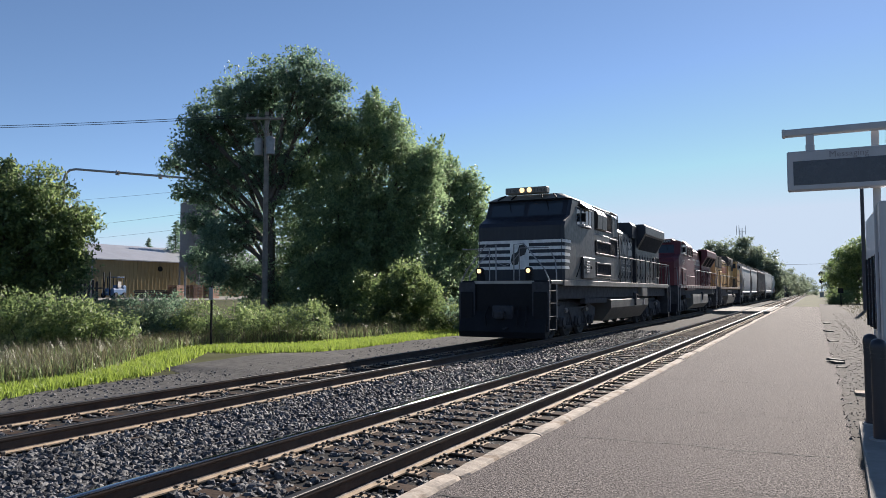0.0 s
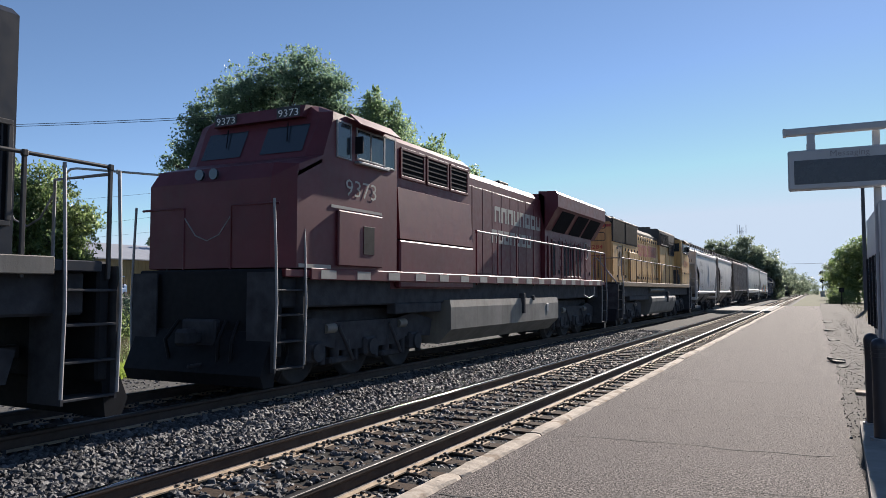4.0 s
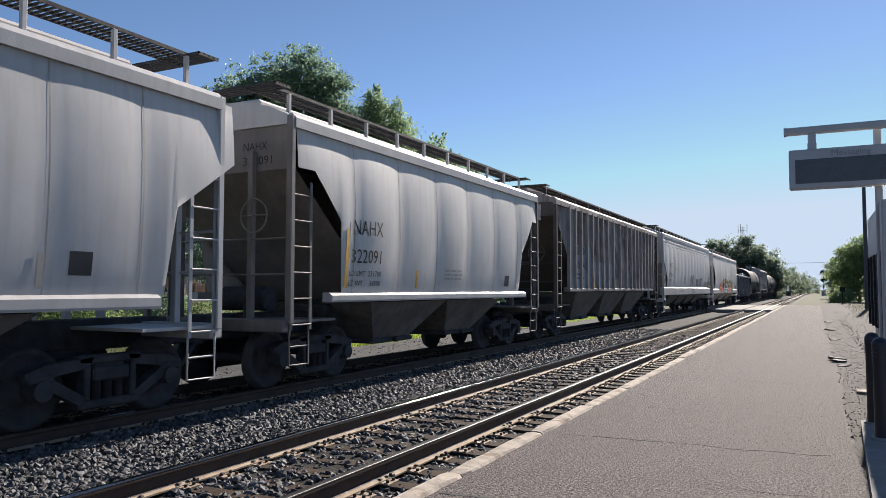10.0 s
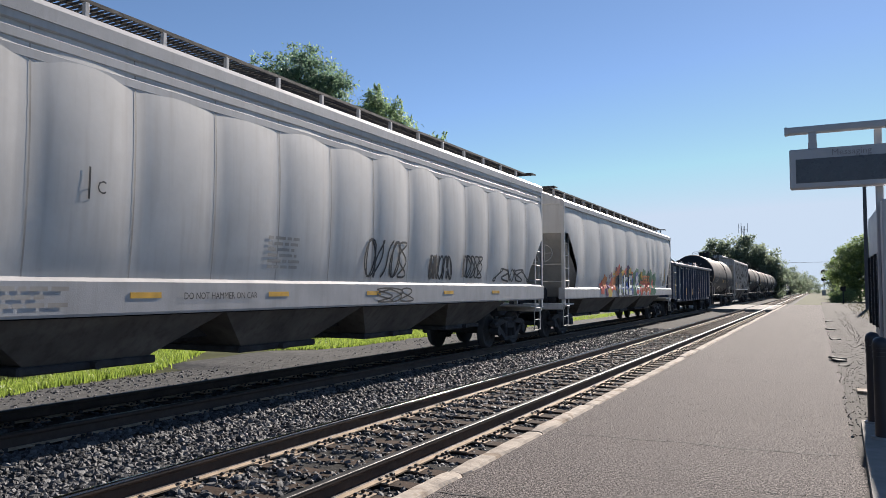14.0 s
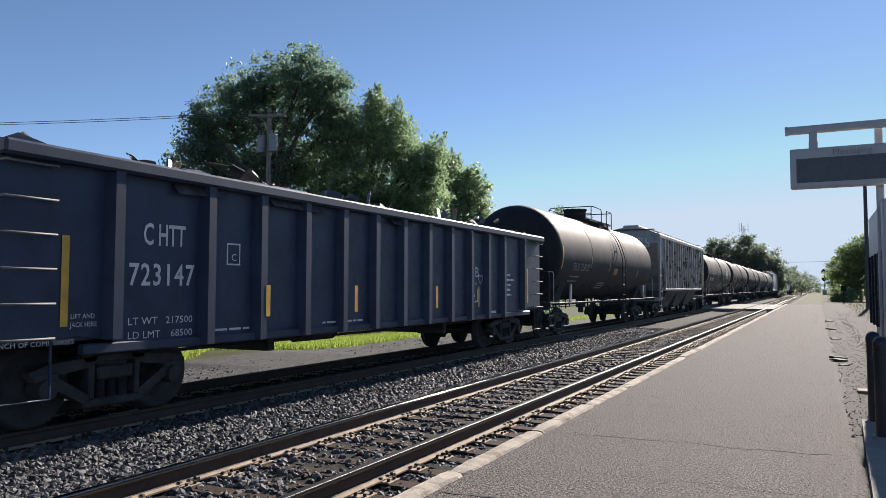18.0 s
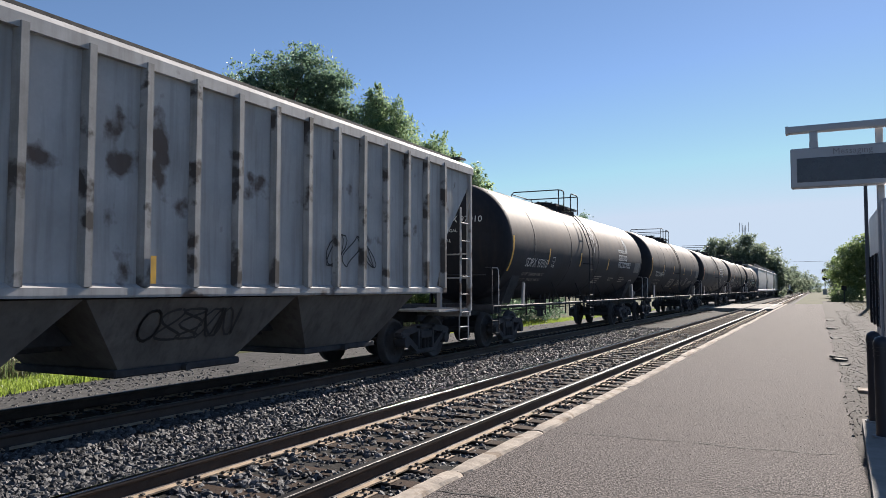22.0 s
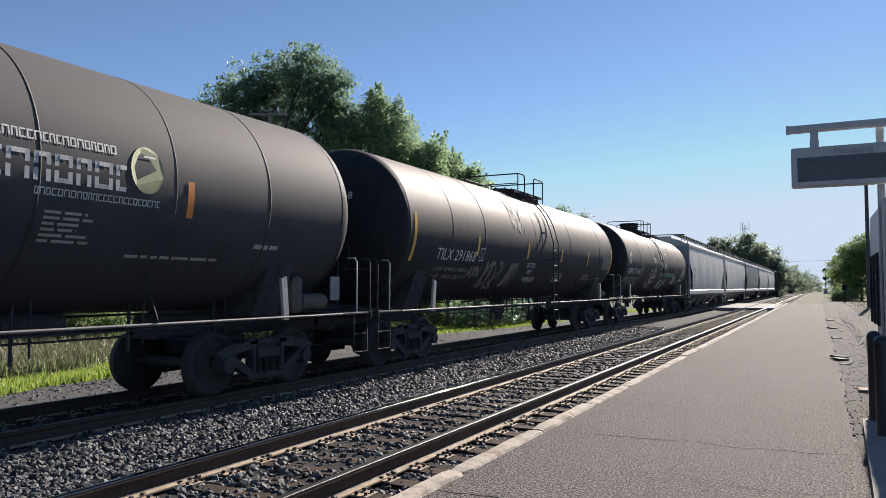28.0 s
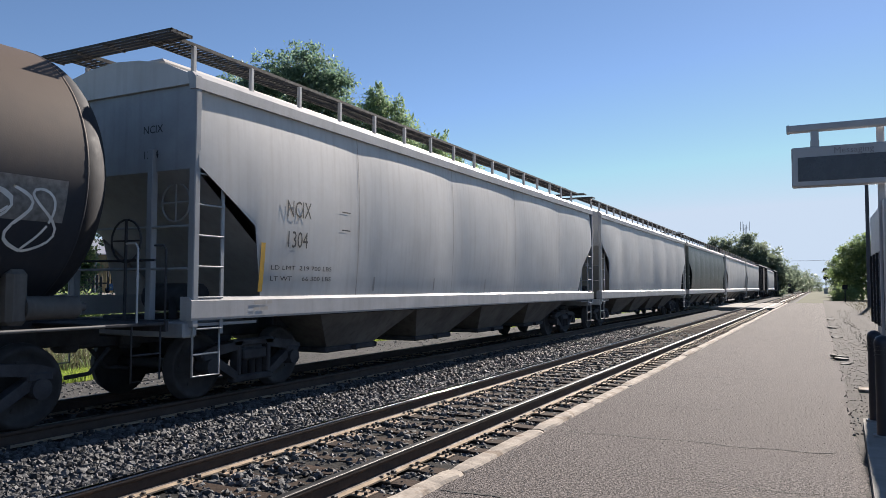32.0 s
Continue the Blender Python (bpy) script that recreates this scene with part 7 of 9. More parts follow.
def block_marks(parent, y0, y1, z0, z1, n, m, x, slant=0.0, seed=1, name="trade_name_mark"):
    """A trade name as plain open blocks of its letters' size."""
    rq, w = random.Random(seed), (y1 - y0) / n
    h = z1 - z0
    for k in range(n):
        a, b = y0 + k * w, y0 + (k + 1) * w - w * 0.16
        t, g = min((b - a) * 0.32, h * 0.26), Geo()
        for ya, yb, za, zb in [(a, a + t, z0, z1), (b - t, b, z0, z1)] + rq.choice(([(a + t, b - t, z1 - t, z1)], [(a + t, b - t, z0, z0 + t)], [(a + t, b - t, z0, z0 + t), (a + t, b - t, z1 - t, z1)])):
            f = lambda y, z: (x, y + slant * (z - z0) / h, z)
            g.add([f(ya, za), f(yb, za), f(yb, zb), f(ya, zb)], [(0, 1, 2, 3)])
        part(name, g, m, parent, "plain block of a painted trade name")


def fans(lo, ys, z, r=0.62, m=None):
    for y in ys:
        f = part("roof_fan", Geo().cyl((0, y, z - 0.1), (0, y, z + 0.14), r, n=28), m or STEEL_DK, lo)
        g = Geo()
        for k in range(6):
            a = k * math.pi / 6
            g.box(-r * 0.95, r * 0.95, y - 0.012, y + 0.012, z + 0.14, z + 0.16) if k == 0 else g.tube([(-r * 0.95 * math.cos(a), y - r * 0.95 * math.sin(a), z + 0.15), (r * 0.95 * math.cos(a), y + r * 0.95 * math.sin(a), z + 0.15)], 0.012, 4)
        part("fan_guard", g, DARK, f)


def hood_block(lo, name, m, w, y0, y1, z0, z1, cham=0.18):
    return part(name, Geo().prism([(-w, z0), (w, z0), (w, z1 - cham), (w - cham * 1.3, z1), (-w + cham * 1.3, z1), (-w, z1 - cham)], y0, y1, "y"), m, lo)


# leading black locomotive
ns = chassis("black six-axle diesel locomotive with white nose stripes, headlamps lit", 21.9, 19.95, LOCO_BLACK, TANK_BLK, (6.8, 13.95), (3.2, 16.5), TANK_GREY, GALV, stripes=False, front=-0.6)
c = wide_cab(ns, LOCO_BLACK, roof_m=LOCO_BLACK, back=4.47, wy=2.25, screen=(4.10, 1.38, 4.58, 1.638, 0.08, 1.26),
             prof=((1.92, 0.78, 1.44, 0.88, 1.51), (3.70, 0.78, 1.44, 0.88, 1.51), (3.84, 0.88, 1.42, 0.98, 1.51), (4.06, 1.36, 1.42, 1.46, 1.51), (4.62, 1.66, 1.40, 1.80, 1.50), (4.66, 1.52, 1.42, 1.66, 1.51), (4.86, 1.78, 0.98, 1.90, 1.12)))
part("roof_brow", Geo().add([(-1.41, 1.512, 4.666), (1.41, 1.512, 4.666), (0.97, 1.772, 4.864), (-0.97, 1.772, 4.864)], [(0, 1, 2, 3)]), TANK_GREY, c, "pale dusty panel above the windscreens")
for x in (-1.05, -0.55, 0.55, 1.05):
    part("brow_strut", Geo().tube([(x, 1.50, 4.69), (x * 0.82, 1.75, 4.86)], 0.025, 5), DARK, c)
# Thin sheet that paints the dusty, sunlit lower nose side.
part("nose_side_panel", Geo().box(1.508, 1.514, 0.90, 2.10, 1.98, 3.05), LOCO_SIDE, c)
for k in range(5):          # white bars across the nose, broken by a plain emblem
    z = 2.28 + k * 0.215
    for x0, x1 in ((-1.43, -0.33), (0.33, 1.43)):
        part("nose_bar", Geo().box(x0, x1, 0.772, 0.778, z, z + 0.10), WHITE, c)
    for s in (-1, 1):
        q = [(s * 1.445, 0.776, z), (s * 1.515, 0.878, z), (s * 1.515, 0.878, z + 0.10), (s * 1.445, 0.776, z + 0.10)]
        part("nose_bar", Geo().add([(p[0] + s * 0.004, p[1] - 0.004, p[2]) for p in q], [(0, 1, 2, 3)]), WHITE, c)
        part("nose_bar", Geo().add([(s * 1.519, 0.89, z), (s * 1.519, 1.36 + 0.05 * k, z), (s * 1.519, 1.32 + 0.05 * k, z + 0.10), (s * 1.519, 0.89, z + 0.10)], [(0, 1, 2, 3)]), WHITE, c)
part("emblem_field", Geo().box(-0.33, 0.33, 0.771, 0.777, 2.28, 3.24), WHITE, c)
part("emblem_shape", Geo().add([(x, 0.766, z) for x, z in ((-0.22, 2.40), (-0.05, 2.45), (0.02, 2.70), (0.20, 2.77), (0.28, 3.0), (0.16, 3.11), (0.0, 3.07), (-0.08, 2.85), (-0.26, 2.77), (-0.30, 2.55))], [tuple(range(10))]), BLACKP, c, "plain dark emblem shape")
part("white_pilot_band", Geo().box(-1.0, 1.0, -0.612, -0.604, 1.80, 1.89), PALEY, ns)
for s in (-1, 1):
    part("front_handrail", Geo().tube([(s * 0.30, -0.50, 1.9), (s * 0.30, -0.50, 3.02), (s * 0.62, -0.50, 3.05), (s * 1.30, -0.52, 2.25), (s * 1.47, -0.55, 1.9), (s * 1.47, -0.57, 0.7)], 0.021, 7), GALV, ns)
    part("side_handrail", Geo().tube([(s * 0.95, 0.95, 3.0), (s * 1.30, 0.55, 2.55), (s * 1.48, 0.1, 2.1), (s * 1.49, 0.06, 0.75)], 0.021, 7), GALV, ns)
    part("grille_guard", Geo().box(s * 1.0, s * 1.45, -0.72, -0.60, 0.5, 1.55, 0.03), DARK, ns)
hb = part("headlight_box", Geo().box(-0.74, 0.74, 1.40, 1.74, 4.86, 5.08, 0.03), TANK_GREY, ns)
for s in (-1, 1):
    part("headlamp", Geo().cyl((s * 0.13, 1.41, 4.98), (s * 0.13, 1.39, 4.98), 0.085, n=16), LAMP, hb)
    nb = part("number_board", Geo().box(s * 0.25, s * 0.72, 1.39, 1.402, 4.885, 5.055, 0.004), TANK_GREY, hb)
    pts, fc = words("1148", 0.12)
    w = max(p[0] for p in pts)
    part("number", Geo().add([((0.28 if s > 0 else -0.69) + a / w * 0.41, 1.387, 4.905 + b) for a, b in pts], fc), BLACKP, nb)
    dl = part("ditch_light", Geo().cyl((s * 0.82, -0.50, 2.20), (s * 0.82, -0.65, 2.20), 0.12, n=16).box(s * 0.82 - 0.1, s * 0.82 + 0.1, -0.6, -0.4, 1.9, 2.10), DARK, ns)
    part("lamp", Geo().cyl((s * 0.82, -0.651, 2.20), (s * 0.82, -0.658, 2.20), 0.07, n=16), LAMP, dl)
lettering(ns, "1148", 2.79, 3.14, 0.31, PALEY, 0.77, x=1.503, bold=0.015)
part("cab_panel_line", Geo().box(1.50, 1.508, 2.14, 4.28, 2.92, 2.94).box(1.50, 1.508, 2.14, 4.28, 3.53, 3.55).box(1.50, 1.508, 2.14, 2.16, 1.95, 3.55).box(1.50, 1.508, 4.26, 4.28, 1.95, 3.55), DARK, c)
bx = part("equipment_box", Geo().box(1.49, 1.60, 2.73, 4.27, 1.99, 2.75, 0.03), LOCO_SIDE, ns)
for k in range(5):
    part("vent_slat", Geo().box(1.60, 1.635, 3.02, 3.42, 2.20 + k * 0.09, 2.24 + k * 0.09, 0.005), GALV, bx)
part("box_latch", Geo().box(1.60, 1.63, 2.82, 2.90, 2.34, 2.44, 0.006).box(1.60, 1.63, 3.62, 3.72, 2.34, 2.44, 0.006), DARK, bx)
part("diagonal_rail", Geo().tube([(1.56, 2.0, 2.05), (1.62, 2.6, 2.75)], 0.018), DARK, ns)
hood_block(ns, "air_intake_block", LOCO_BLACK, 1.38, 4.49, 8.45, 1.92, 4.70, 0.12)
part("roof_trim", Geo().box(1.30, 1.40, 4.5, 8.45, 4.66, 4.72, 0.015), LOCO_BLACK, ns)
for s in (-1, 1):
    part("filter_housing", Geo().box(s * 1.38, s * 1.46, 4.62, 6.92, 2.06, 3.70, 0.02), LOCO_SIDE, ns)
    louvre(ns, s * 1.461, 4.78, 6.80, 2.98, 3.38, LOCO_SIDE, 40, name="filter_frame", depth=0.07)
    louvre(ns, s * 1.461, 4.78, 6.80, 2.18, 2.57, LOCO_SIDE, 40, name="filter_frame", depth=0.07)
    louvre(ns, s * 1.40, 7.07, 8.20, 2.99, 3.60, LOCO_BLACK, 14, name="filter_frame", depth=0.05)
    louvre(ns, s * 1.385, 6.45, 7.45, 3.92, 4.58, LOCO_BLACK, 14, name="intake_screen")
    for ya, yb in ((5.00, 5.68), (5.76, 6.36)):
        part("intake_hood", Geo().prism([(s * 1.38, 3.86), (s * 1.50, 3.90), (s * 1.52, 4.42), (s * 1.42, 4.58), (s * 1.38, 4.58)], ya, yb, "y"), LOCO_SIDE, ns)
    part("side_panel", Geo().box(s * 1.38, s * 1.43, 7.0, 8.25, 2.0, 2.90, 0.015), LOCO_SIDE, ns)
    part("side_panel", Geo().box(s * 1.38, s * 1.41, 7.6, 8.0, 3.75, 4.52, 0.015), LOCO_BLACK, ns)
    part("side_panel", Geo().box(s * 1.38, s * 1.41, 8.04, 8.42, 3.75, 4.52, 0.015), LOCO_BLACK, ns)
    part("corner_pipe", Geo().tube([(s * 1.42, 7.3, 4.72), (s * 1.42, 8.40, 4.66), (s * 1.42, 8.47, 4.4), (s * 1.46, 8.50, 3.2), (s * 1.47, 8.62, 2.98)], 0.022, 7), LOCO_SIDE, ns)
part("housing_top", Geo().prism([(-1.15, 4.05), (1.15, 4.05), (1.15, 4.62), (1.0, 4.76), (-1.0, 4.76), (-1.15, 4.62)], 12.45, 13.6, "y"), LOCO_BLACK, ns)
long_hood = hood_block(ns, "long_hood", LOCO_BLACK, 0.98, 8.45, 13.2, 1.92, 4.36, 0.2)
hood_block(ns, "radiator_hood", LOCO_BLACK, 1.12, 13.2, 19.0, 1.92, 4.60, 0.1)
for s in (-1, 1):
    doors(ns, s * 0.98, 8.7, 13.1, 2.02, 4.02, 8, LOCO_BLACK)
    doors(ns, s * 1.12, 13.4, 17.2, 2.02, 3.35, 6, LOCO_BLACK)
    louvre(ns, s * 1.122, 17.0, 17.6, 2.15, 3.3, LOCO_SIDE, 9, name="rear_grille")
    louvre(ns, s * 1.122, 18.15, 18.9, 2.3, 3.3, LOCO_SIDE, 6, name="rear_grille")
    wing = part("radiator_wing", Geo().prism([(s * 1.10, 3.55), (s * 1.50, 4.25), (s * 1.53, 4.28), (s * 1.53, 4.66), (s * 1.46, 4.74), (s * 0.9, 4.74), (s * 0.9, 4.5)], 13.5, 18.45, "y"), LOCO_BLACK, ns)
    part("wing_grille", Geo().add([(s * 1.13, 13.8, 3.56), (s * 1.13, 18.2, 3.56), (s * 1.49, 18.2, 4.20), (s * 1.49, 13.8, 4.20)], [(0, 1, 2, 3)]), RAD_DARK, wing)
    part("wing_edge", Geo().box(s * 1.53, s * 1.545, 13.5, 18.45, 4.30, 4.66, 0.006), LOCO_BLACK, wing)
    handrail(ns, s, 8.6, 19.9, 12, LOCO_SIDE)
for s in (-1, 1):
    part("battery_box", Geo().box(s * 1.30, s * 1.53, 12.55, 13.8, 1.32, 1.74, 0.02), TANK_GREY if s > 0 else LOCO_BLACK, ns)
fans(ns, (14.3, 15.9, 17.5), 4.74, 0.65)
horn = part("horn", Geo().box(-0.3, 0.3, 10.9, 11.25, 4.36, 4.86, 0.02), DARK, ns, "cluster of air horn trumpets")
for x, ya, yb, z, r in ((-0.22, 10.55, 11.2, 4.95, 0.10), (0.0, 10.65, 11.3, 5.08, 0.11), (0.22, 10.6, 11.25, 4.95, 0.10), (0.1, 11.55, 10.9, 4.92, 0.10), (-0.12, 11.5, 10.9, 5.02, 0.09)):
    part("trumpet", Geo().cyl((x, ya, z), (x, yb, z), r, 0.035, n=12), DARK, horn)
part("exhaust_stack", Geo().box(-0.4, 0.4, 11.4, 12.2, 4.3, 4.58, 0.03), DARK, ns)
for y in (2.6, 3.1, 3.6):
    part("roof_grab", Geo().tube([(-0.5, y, 4.72), (-0.5, y, 4.80), (0.5, y, 4.80), (0.5, y, 4.72)], 0.012, 5), DARK, ns)
part("radio_antenna", Geo().box(-0.35, 0.35, 2.8, 3.4, 4.74, 4.86, 0.03).cyl((0.6, 3.8, 4.7), (0.6, 3.8, 4.92), 0.05, n=8), DARK, ns)
# plain shapes where the line's emblem and name are painted
hx = 1.012
part("side_emblem", Geo().add([(hx, y, z) for y, z in ((10.95, 3.25), (11.25, 3.82), (11.42, 3.82), (11.55, 3.55), (11.75, 3.85), (11.9, 3.85), (11.6, 3.2), (11.45, 3.2), (11.25, 3.5), (11.12, 3.22))], [tuple(range(10))]), PALEY, ns, "pale slanted emblem shape")
part("side_emblem", Geo().add([(hx, y, z) for y, z in ((12.0, 3.2), (12.85, 3.2), (13.0, 3.45), (12.5, 3.5), (12.95, 3.72), (12.85, 3.85), (12.2, 3.85), (12.05, 3.6), (12.5, 3.5), (12.1, 3.42))], [tuple(range(10))]), PALEY, ns, "pale slanted emblem shape")
block_marks(ns, 10.9, 12.85, 2.78, 2.98, 7, PALEY, hx, 0.06)
block_marks(ns, 10.8, 12.95, 2.46, 2.66, 8, PALEY, hx, 0.06)
for k in range(5):
    part("fading_bar", Geo().box(hx - 0.003, hx, 8.9 + 0.1 * k, 10.6 - 0.12 * k, 3.2 + k * 0.12, 3.25 + k * 0.12), PALEY, ns)
part("tag_panel", Geo().box(1.54, 1.55, 12.6, 13.6, 1.34, 1.70), TANK_GREY, ns)

# red second locomotive
cp = chassis("faded red six-axle diesel locomotive with white numerals", 44.75, 19.2, LOCO_RED, TANK_GREY, (5.75, 13.25), (3.0, 16.1), LOCO_RED, LOCO_RED,
             tank_prof=[(-1.5, 1.36), (1.5, 1.36), (1.53, 1.2), (1.53, 0.72), (1.2, 0.40), (-1.2, 0.40), (-1.53, 0.72), (-1.53, 1.2)])
c = wide_cab(cp, LOCO_RED, back=3.45, front=0.05, top=4.60)
hb = part("number_box", Geo().prism([(1.15, 4.5), (1.25, 4.72), (1.7, 4.78), (2.2, 4.78), (2.2, 4.5)], -1.0, 1.0, "x"), LOCO_RED, cp)
for s in (-1, 1):
    nb = part("number_board", Geo().box(s * 0.45, s * 0.95, 1.155, 1.17, 4.50, 4.70, 0.004), BLACKP, hb)
    pts, fc = words("9373", 0.13)
    w = max(p[0] for p in pts)
    part("number", Geo().add([((0.48 if s > 0 else -0.92) + a / w * 0.44, 1.152, 4.53 + b) for a, b in pts], fc), WHITE, nb)
    part("nose_lamp", Geo().cyl((s * 0.15, 0.04, 3.42), (s * 0.15, 0.0, 3.42), 0.09, n=14), CABGLASS, cp)
lettering(cp, "9373", 1.70, 3.20, 0.30, PALEY, 1.0, x=1.503)
bx = part("cab_box", Geo().box(1.49, 1.56, 1.45, 2.85, 1.98, 2.92, 0.02), LOCO_RED, cp)
part("box_window", Geo().box(1.56, 1.57, 2.2, 2.55, 2.2, 2.7, 0.004), DARK, bx)
part("white_gusset", Geo().add([(1.50, 0.42, 3.35), (1.50, 1.05, 3.66), (1.50, 1.05, 3.72), (1.50, 0.42, 3.42)], [(0, 1, 2, 3)]).box(1.495, 1.51, 0.45, 1.3, 1.93, 1.99).box(1.495, 1.51, 1.3, 2.9, 2.95, 3.0), PALEY, cp)
hood_block(cp, "auxiliary_cab", LOCO_RED, 1.36, 3.46, 7.1, 1.60, 4.64, 0.15)
for s in (-1, 1):
    part("equipment_cover", Geo().box(s * 1.36, s * 1.50, 3.6, 7.0, 1.62, 2.55, 0.03), LOCO_RED, cp)
    part("slanted_cover", Geo().prism([(s * 1.36, 2.55), (s * 1.48, 2.58), (s * 1.42, 3.58), (s * 1.36, 3.6)], 3.62, 7.02, "y"), LOCO_RED, cp)
    for y0, y1 in ((3.85, 4.75), (4.95, 5.85), (6.05, 6.9)):
        louvre(cp, s * 1.362, y0, y1, 3.85, 4.35, LOCO_RED, 5, False, name="vent_panel")
hood_block(cp, "long_hood", LOCO_RED, 0.96, 7.1, 13.3, 1.92, 4.62, 0.22)
hood_block(cp, "radiator_hood", LOCO_RED, 1.10, 13.3, 18.6, 1.92, 4.62, 0.1)
for s in (-1, 1):
    doors(cp, s * 0.96, 7.4, 13.2, 2.0, 4.2, 9, LOCO_RED, latch=False)
    doors(cp, s * 1.10, 13.5, 18.4, 2.0, 3.3, 8, LOCO_RED)
    for y in (13.9, 15.02, 15.42, 15.95, 16.40, 16.82):
        louvre(cp, s * 1.13, y, y + 0.24, 2.05, 3.15, LOCO_RED, 7, name="tall_grille")
    wing = part("radiator_wing", Geo().prism([(s * 1.08, 3.45), (s * 1.50, 4.14), (s * 1.54, 4.18), (s * 1.54, 4.58), (s * 1.46, 4.68), (s * 0.9, 4.70), (s * 0.9, 4.5)], 13.3, 19.1, "y"), LOCO_RED, cp)
    for y0, y1 in ((13.9, 15.3), (15.7, 17.0), (17.2, 18.6)):
        part("wing_grille", Geo().add([(s * 1.11, y0, 3.47), (s * 1.11, y1, 3.47), (s * 1.495, y1, 4.10), (s * 1.495, y0, 4.10)], [(0, 1, 2, 3)]), GRILLE, wing)
    handrail(cp, s, 7.25, 19.15, 10, LOCO_RED, sill_m=GALV)
part("brake_wheel", Geo().tube([(1.18, 17.65 + 0.26 * math.cos(a), 3.0 + 0.30 * math.sin(a)) for a in [i * math.pi / 9 for i in range(19)]], 0.02, 6), PALEY, cp, "pale hand brake wheel")
block_marks(cp, 9.5, 13.25, 3.42, 3.84, 8, PALEY, 0.992, 0.0, 2)
block_marks(cp, 9.3, 12.4, 2.84, 3.20, 7, PALEY, 0.992, 0.0, 3)
part("roof_walk", Geo().box(-0.3, 0.3, 13.5, 19.0, 4.70, 4.78, 0.02), DARK, cp)
part("exhaust_stack", Geo().box(-0.4, 0.4, 11.3, 12.0, 4.6, 4.82, 0.03), DARK, cp)
part("hanging_chain", Geo().tube([(1.5, 16.2, 1.7), (1.5, 16.25, 1.4), (1.5, 16.9, 1.3), (1.5, 17.5, 1.4), (1.5, 17.55, 1.7)], 0.018, 5), GALV, cp)

# yellow third locomotive, running cab end last
upl = chassis("weathered yellow and grey diesel locomotive running long hood forward", 64.85, 20.6, LOCO_GREY, TANK_GREY, (7.95, 14.75), (4.5, 17.3), EDGE_YEL, LOCO_GREY, stripes=False, front=1.2,
              tank_prof=[(-1.36, 1.30), (1.36, 1.30), (1.46, 1.27), (1.52, 1.18), (1.515, 1.02), (1.36, 0.50), (1.24, 0.38), (-1.24, 0.38), (-1.36, 0.50), (-1.515, 1.02), (-1.52, 1.18), (-1.46, 1.27)])
hood_block(upl, "radiator_hood", LOCO_YEL, 1.08, 1.76, 6.85, 1.92, 4.50, 0.1)
hood_block(upl, "long_hood", LOCO_YEL, 0.98, 6.85, 13.0, 1.92, 4.30, 0.2)
hood_block(upl, "blower_block", LOCO_YEL, 1.10, 12.4, 17.0, 1.92, 4.05, 0.05)
hood_block(upl, "roof_cap", LOCO_GREY, 1.10, 1.745, 6.88, 4.46, 4.74, 0.20)
hood_block(upl, "roof_cap", LOCO_GREY, 0.985, 6.88, 12.4, 4.28, 4.62, 0.24)
hood_block(upl, "dynamic_brake_housing", LOCO_GREY, 1.14, 12.2, 17.0, 4.06, 4.94, 0.12)
part("end_panel", Geo().box(-0.98, 0.98, 1.735, 1.76, 1.95, 4.34, 0.006), LOCO_YEL, upl)
part("end_stripe", Geo().box(-0.05, 1.07, 1.730, 1.737, 4.24, 4.35), RED_LETTER, upl)
part("end_door_outline", Geo().tube([(0.86 * px - 0.05 + 0.44, 1.732, 3.83 + 0.17 * pz) for px, pz in ((-0.50, -0.7), (-0.46, -1), (0.46, -1), (0.50, -0.7), (0.50, 0.7), (0.46, 1), (-0.46, 1), (-0.50, 0.7), (-0.50, -0.7))], 0.016, 5), STEEL_DK, upl)
hb = part("headlight_housing", Geo().prism([(-0.80, 4.12), (-0.28, 4.12), (-0.20, 4.20), (-0.20, 4.36), (-0.28, 4.44), (-0.80, 4.44)], 1.70, 1.76, "y"), DARK, upl)
for x in (-0.62, -0.38):
    part("rear_headlight", Geo().tube([(x + 0.10 * math.cos(i * math.pi / 8), 1.695, 4.28 + 0.10 * math.sin(i * math.pi / 8)) for i in range(17)], 0.02, 6), STEEL_DK, hb)
    part("lens", Geo().cyl((x, 1.70, 4.28), (x, 1.66, 4.28), 0.085, n=16), CABGLASS, hb)
pts, fc = words("4284", 0.17, 1.0, 0.012)
w = max(p[0] for p in pts)
part("end_number", Geo().add([(0.10 + a / w * 0.62, 1.729, 3.32 + b) for a, b in pts], fc), RED_LETTER, upl)
part("end_porthole", Geo().tube([(0.71 + 0.14 * math.cos(a), 1.727, 4.29 + 0.14 * math.sin(a)) for a in [i * math.pi / 8 for i in range(17)]], 0.016, 5), STEEL_DK, upl)
part("sand_filler_pipe", Geo().tube([(0.52, 1.72, 2.1), (0.52, 1.72, 3.05)], 0.02, 6), STEEL_DK, upl)
part("roof_grab_iron", Geo().tube([(0.05, 1.95, 4.70), (0.10, 1.95, 4.86), (0.80, 1.95, 4.86), (0.84, 1.95, 4.70)], 0.022, 6), STEEL_DK, upl)
for z in (2.2, 2.75, 3.3, 3.8, 4.3):
    part("lift_lug", Geo().box(-1.13, -1.05, 1.78, 1.86, z, z + 0.08, 0.01), DARK, upl)
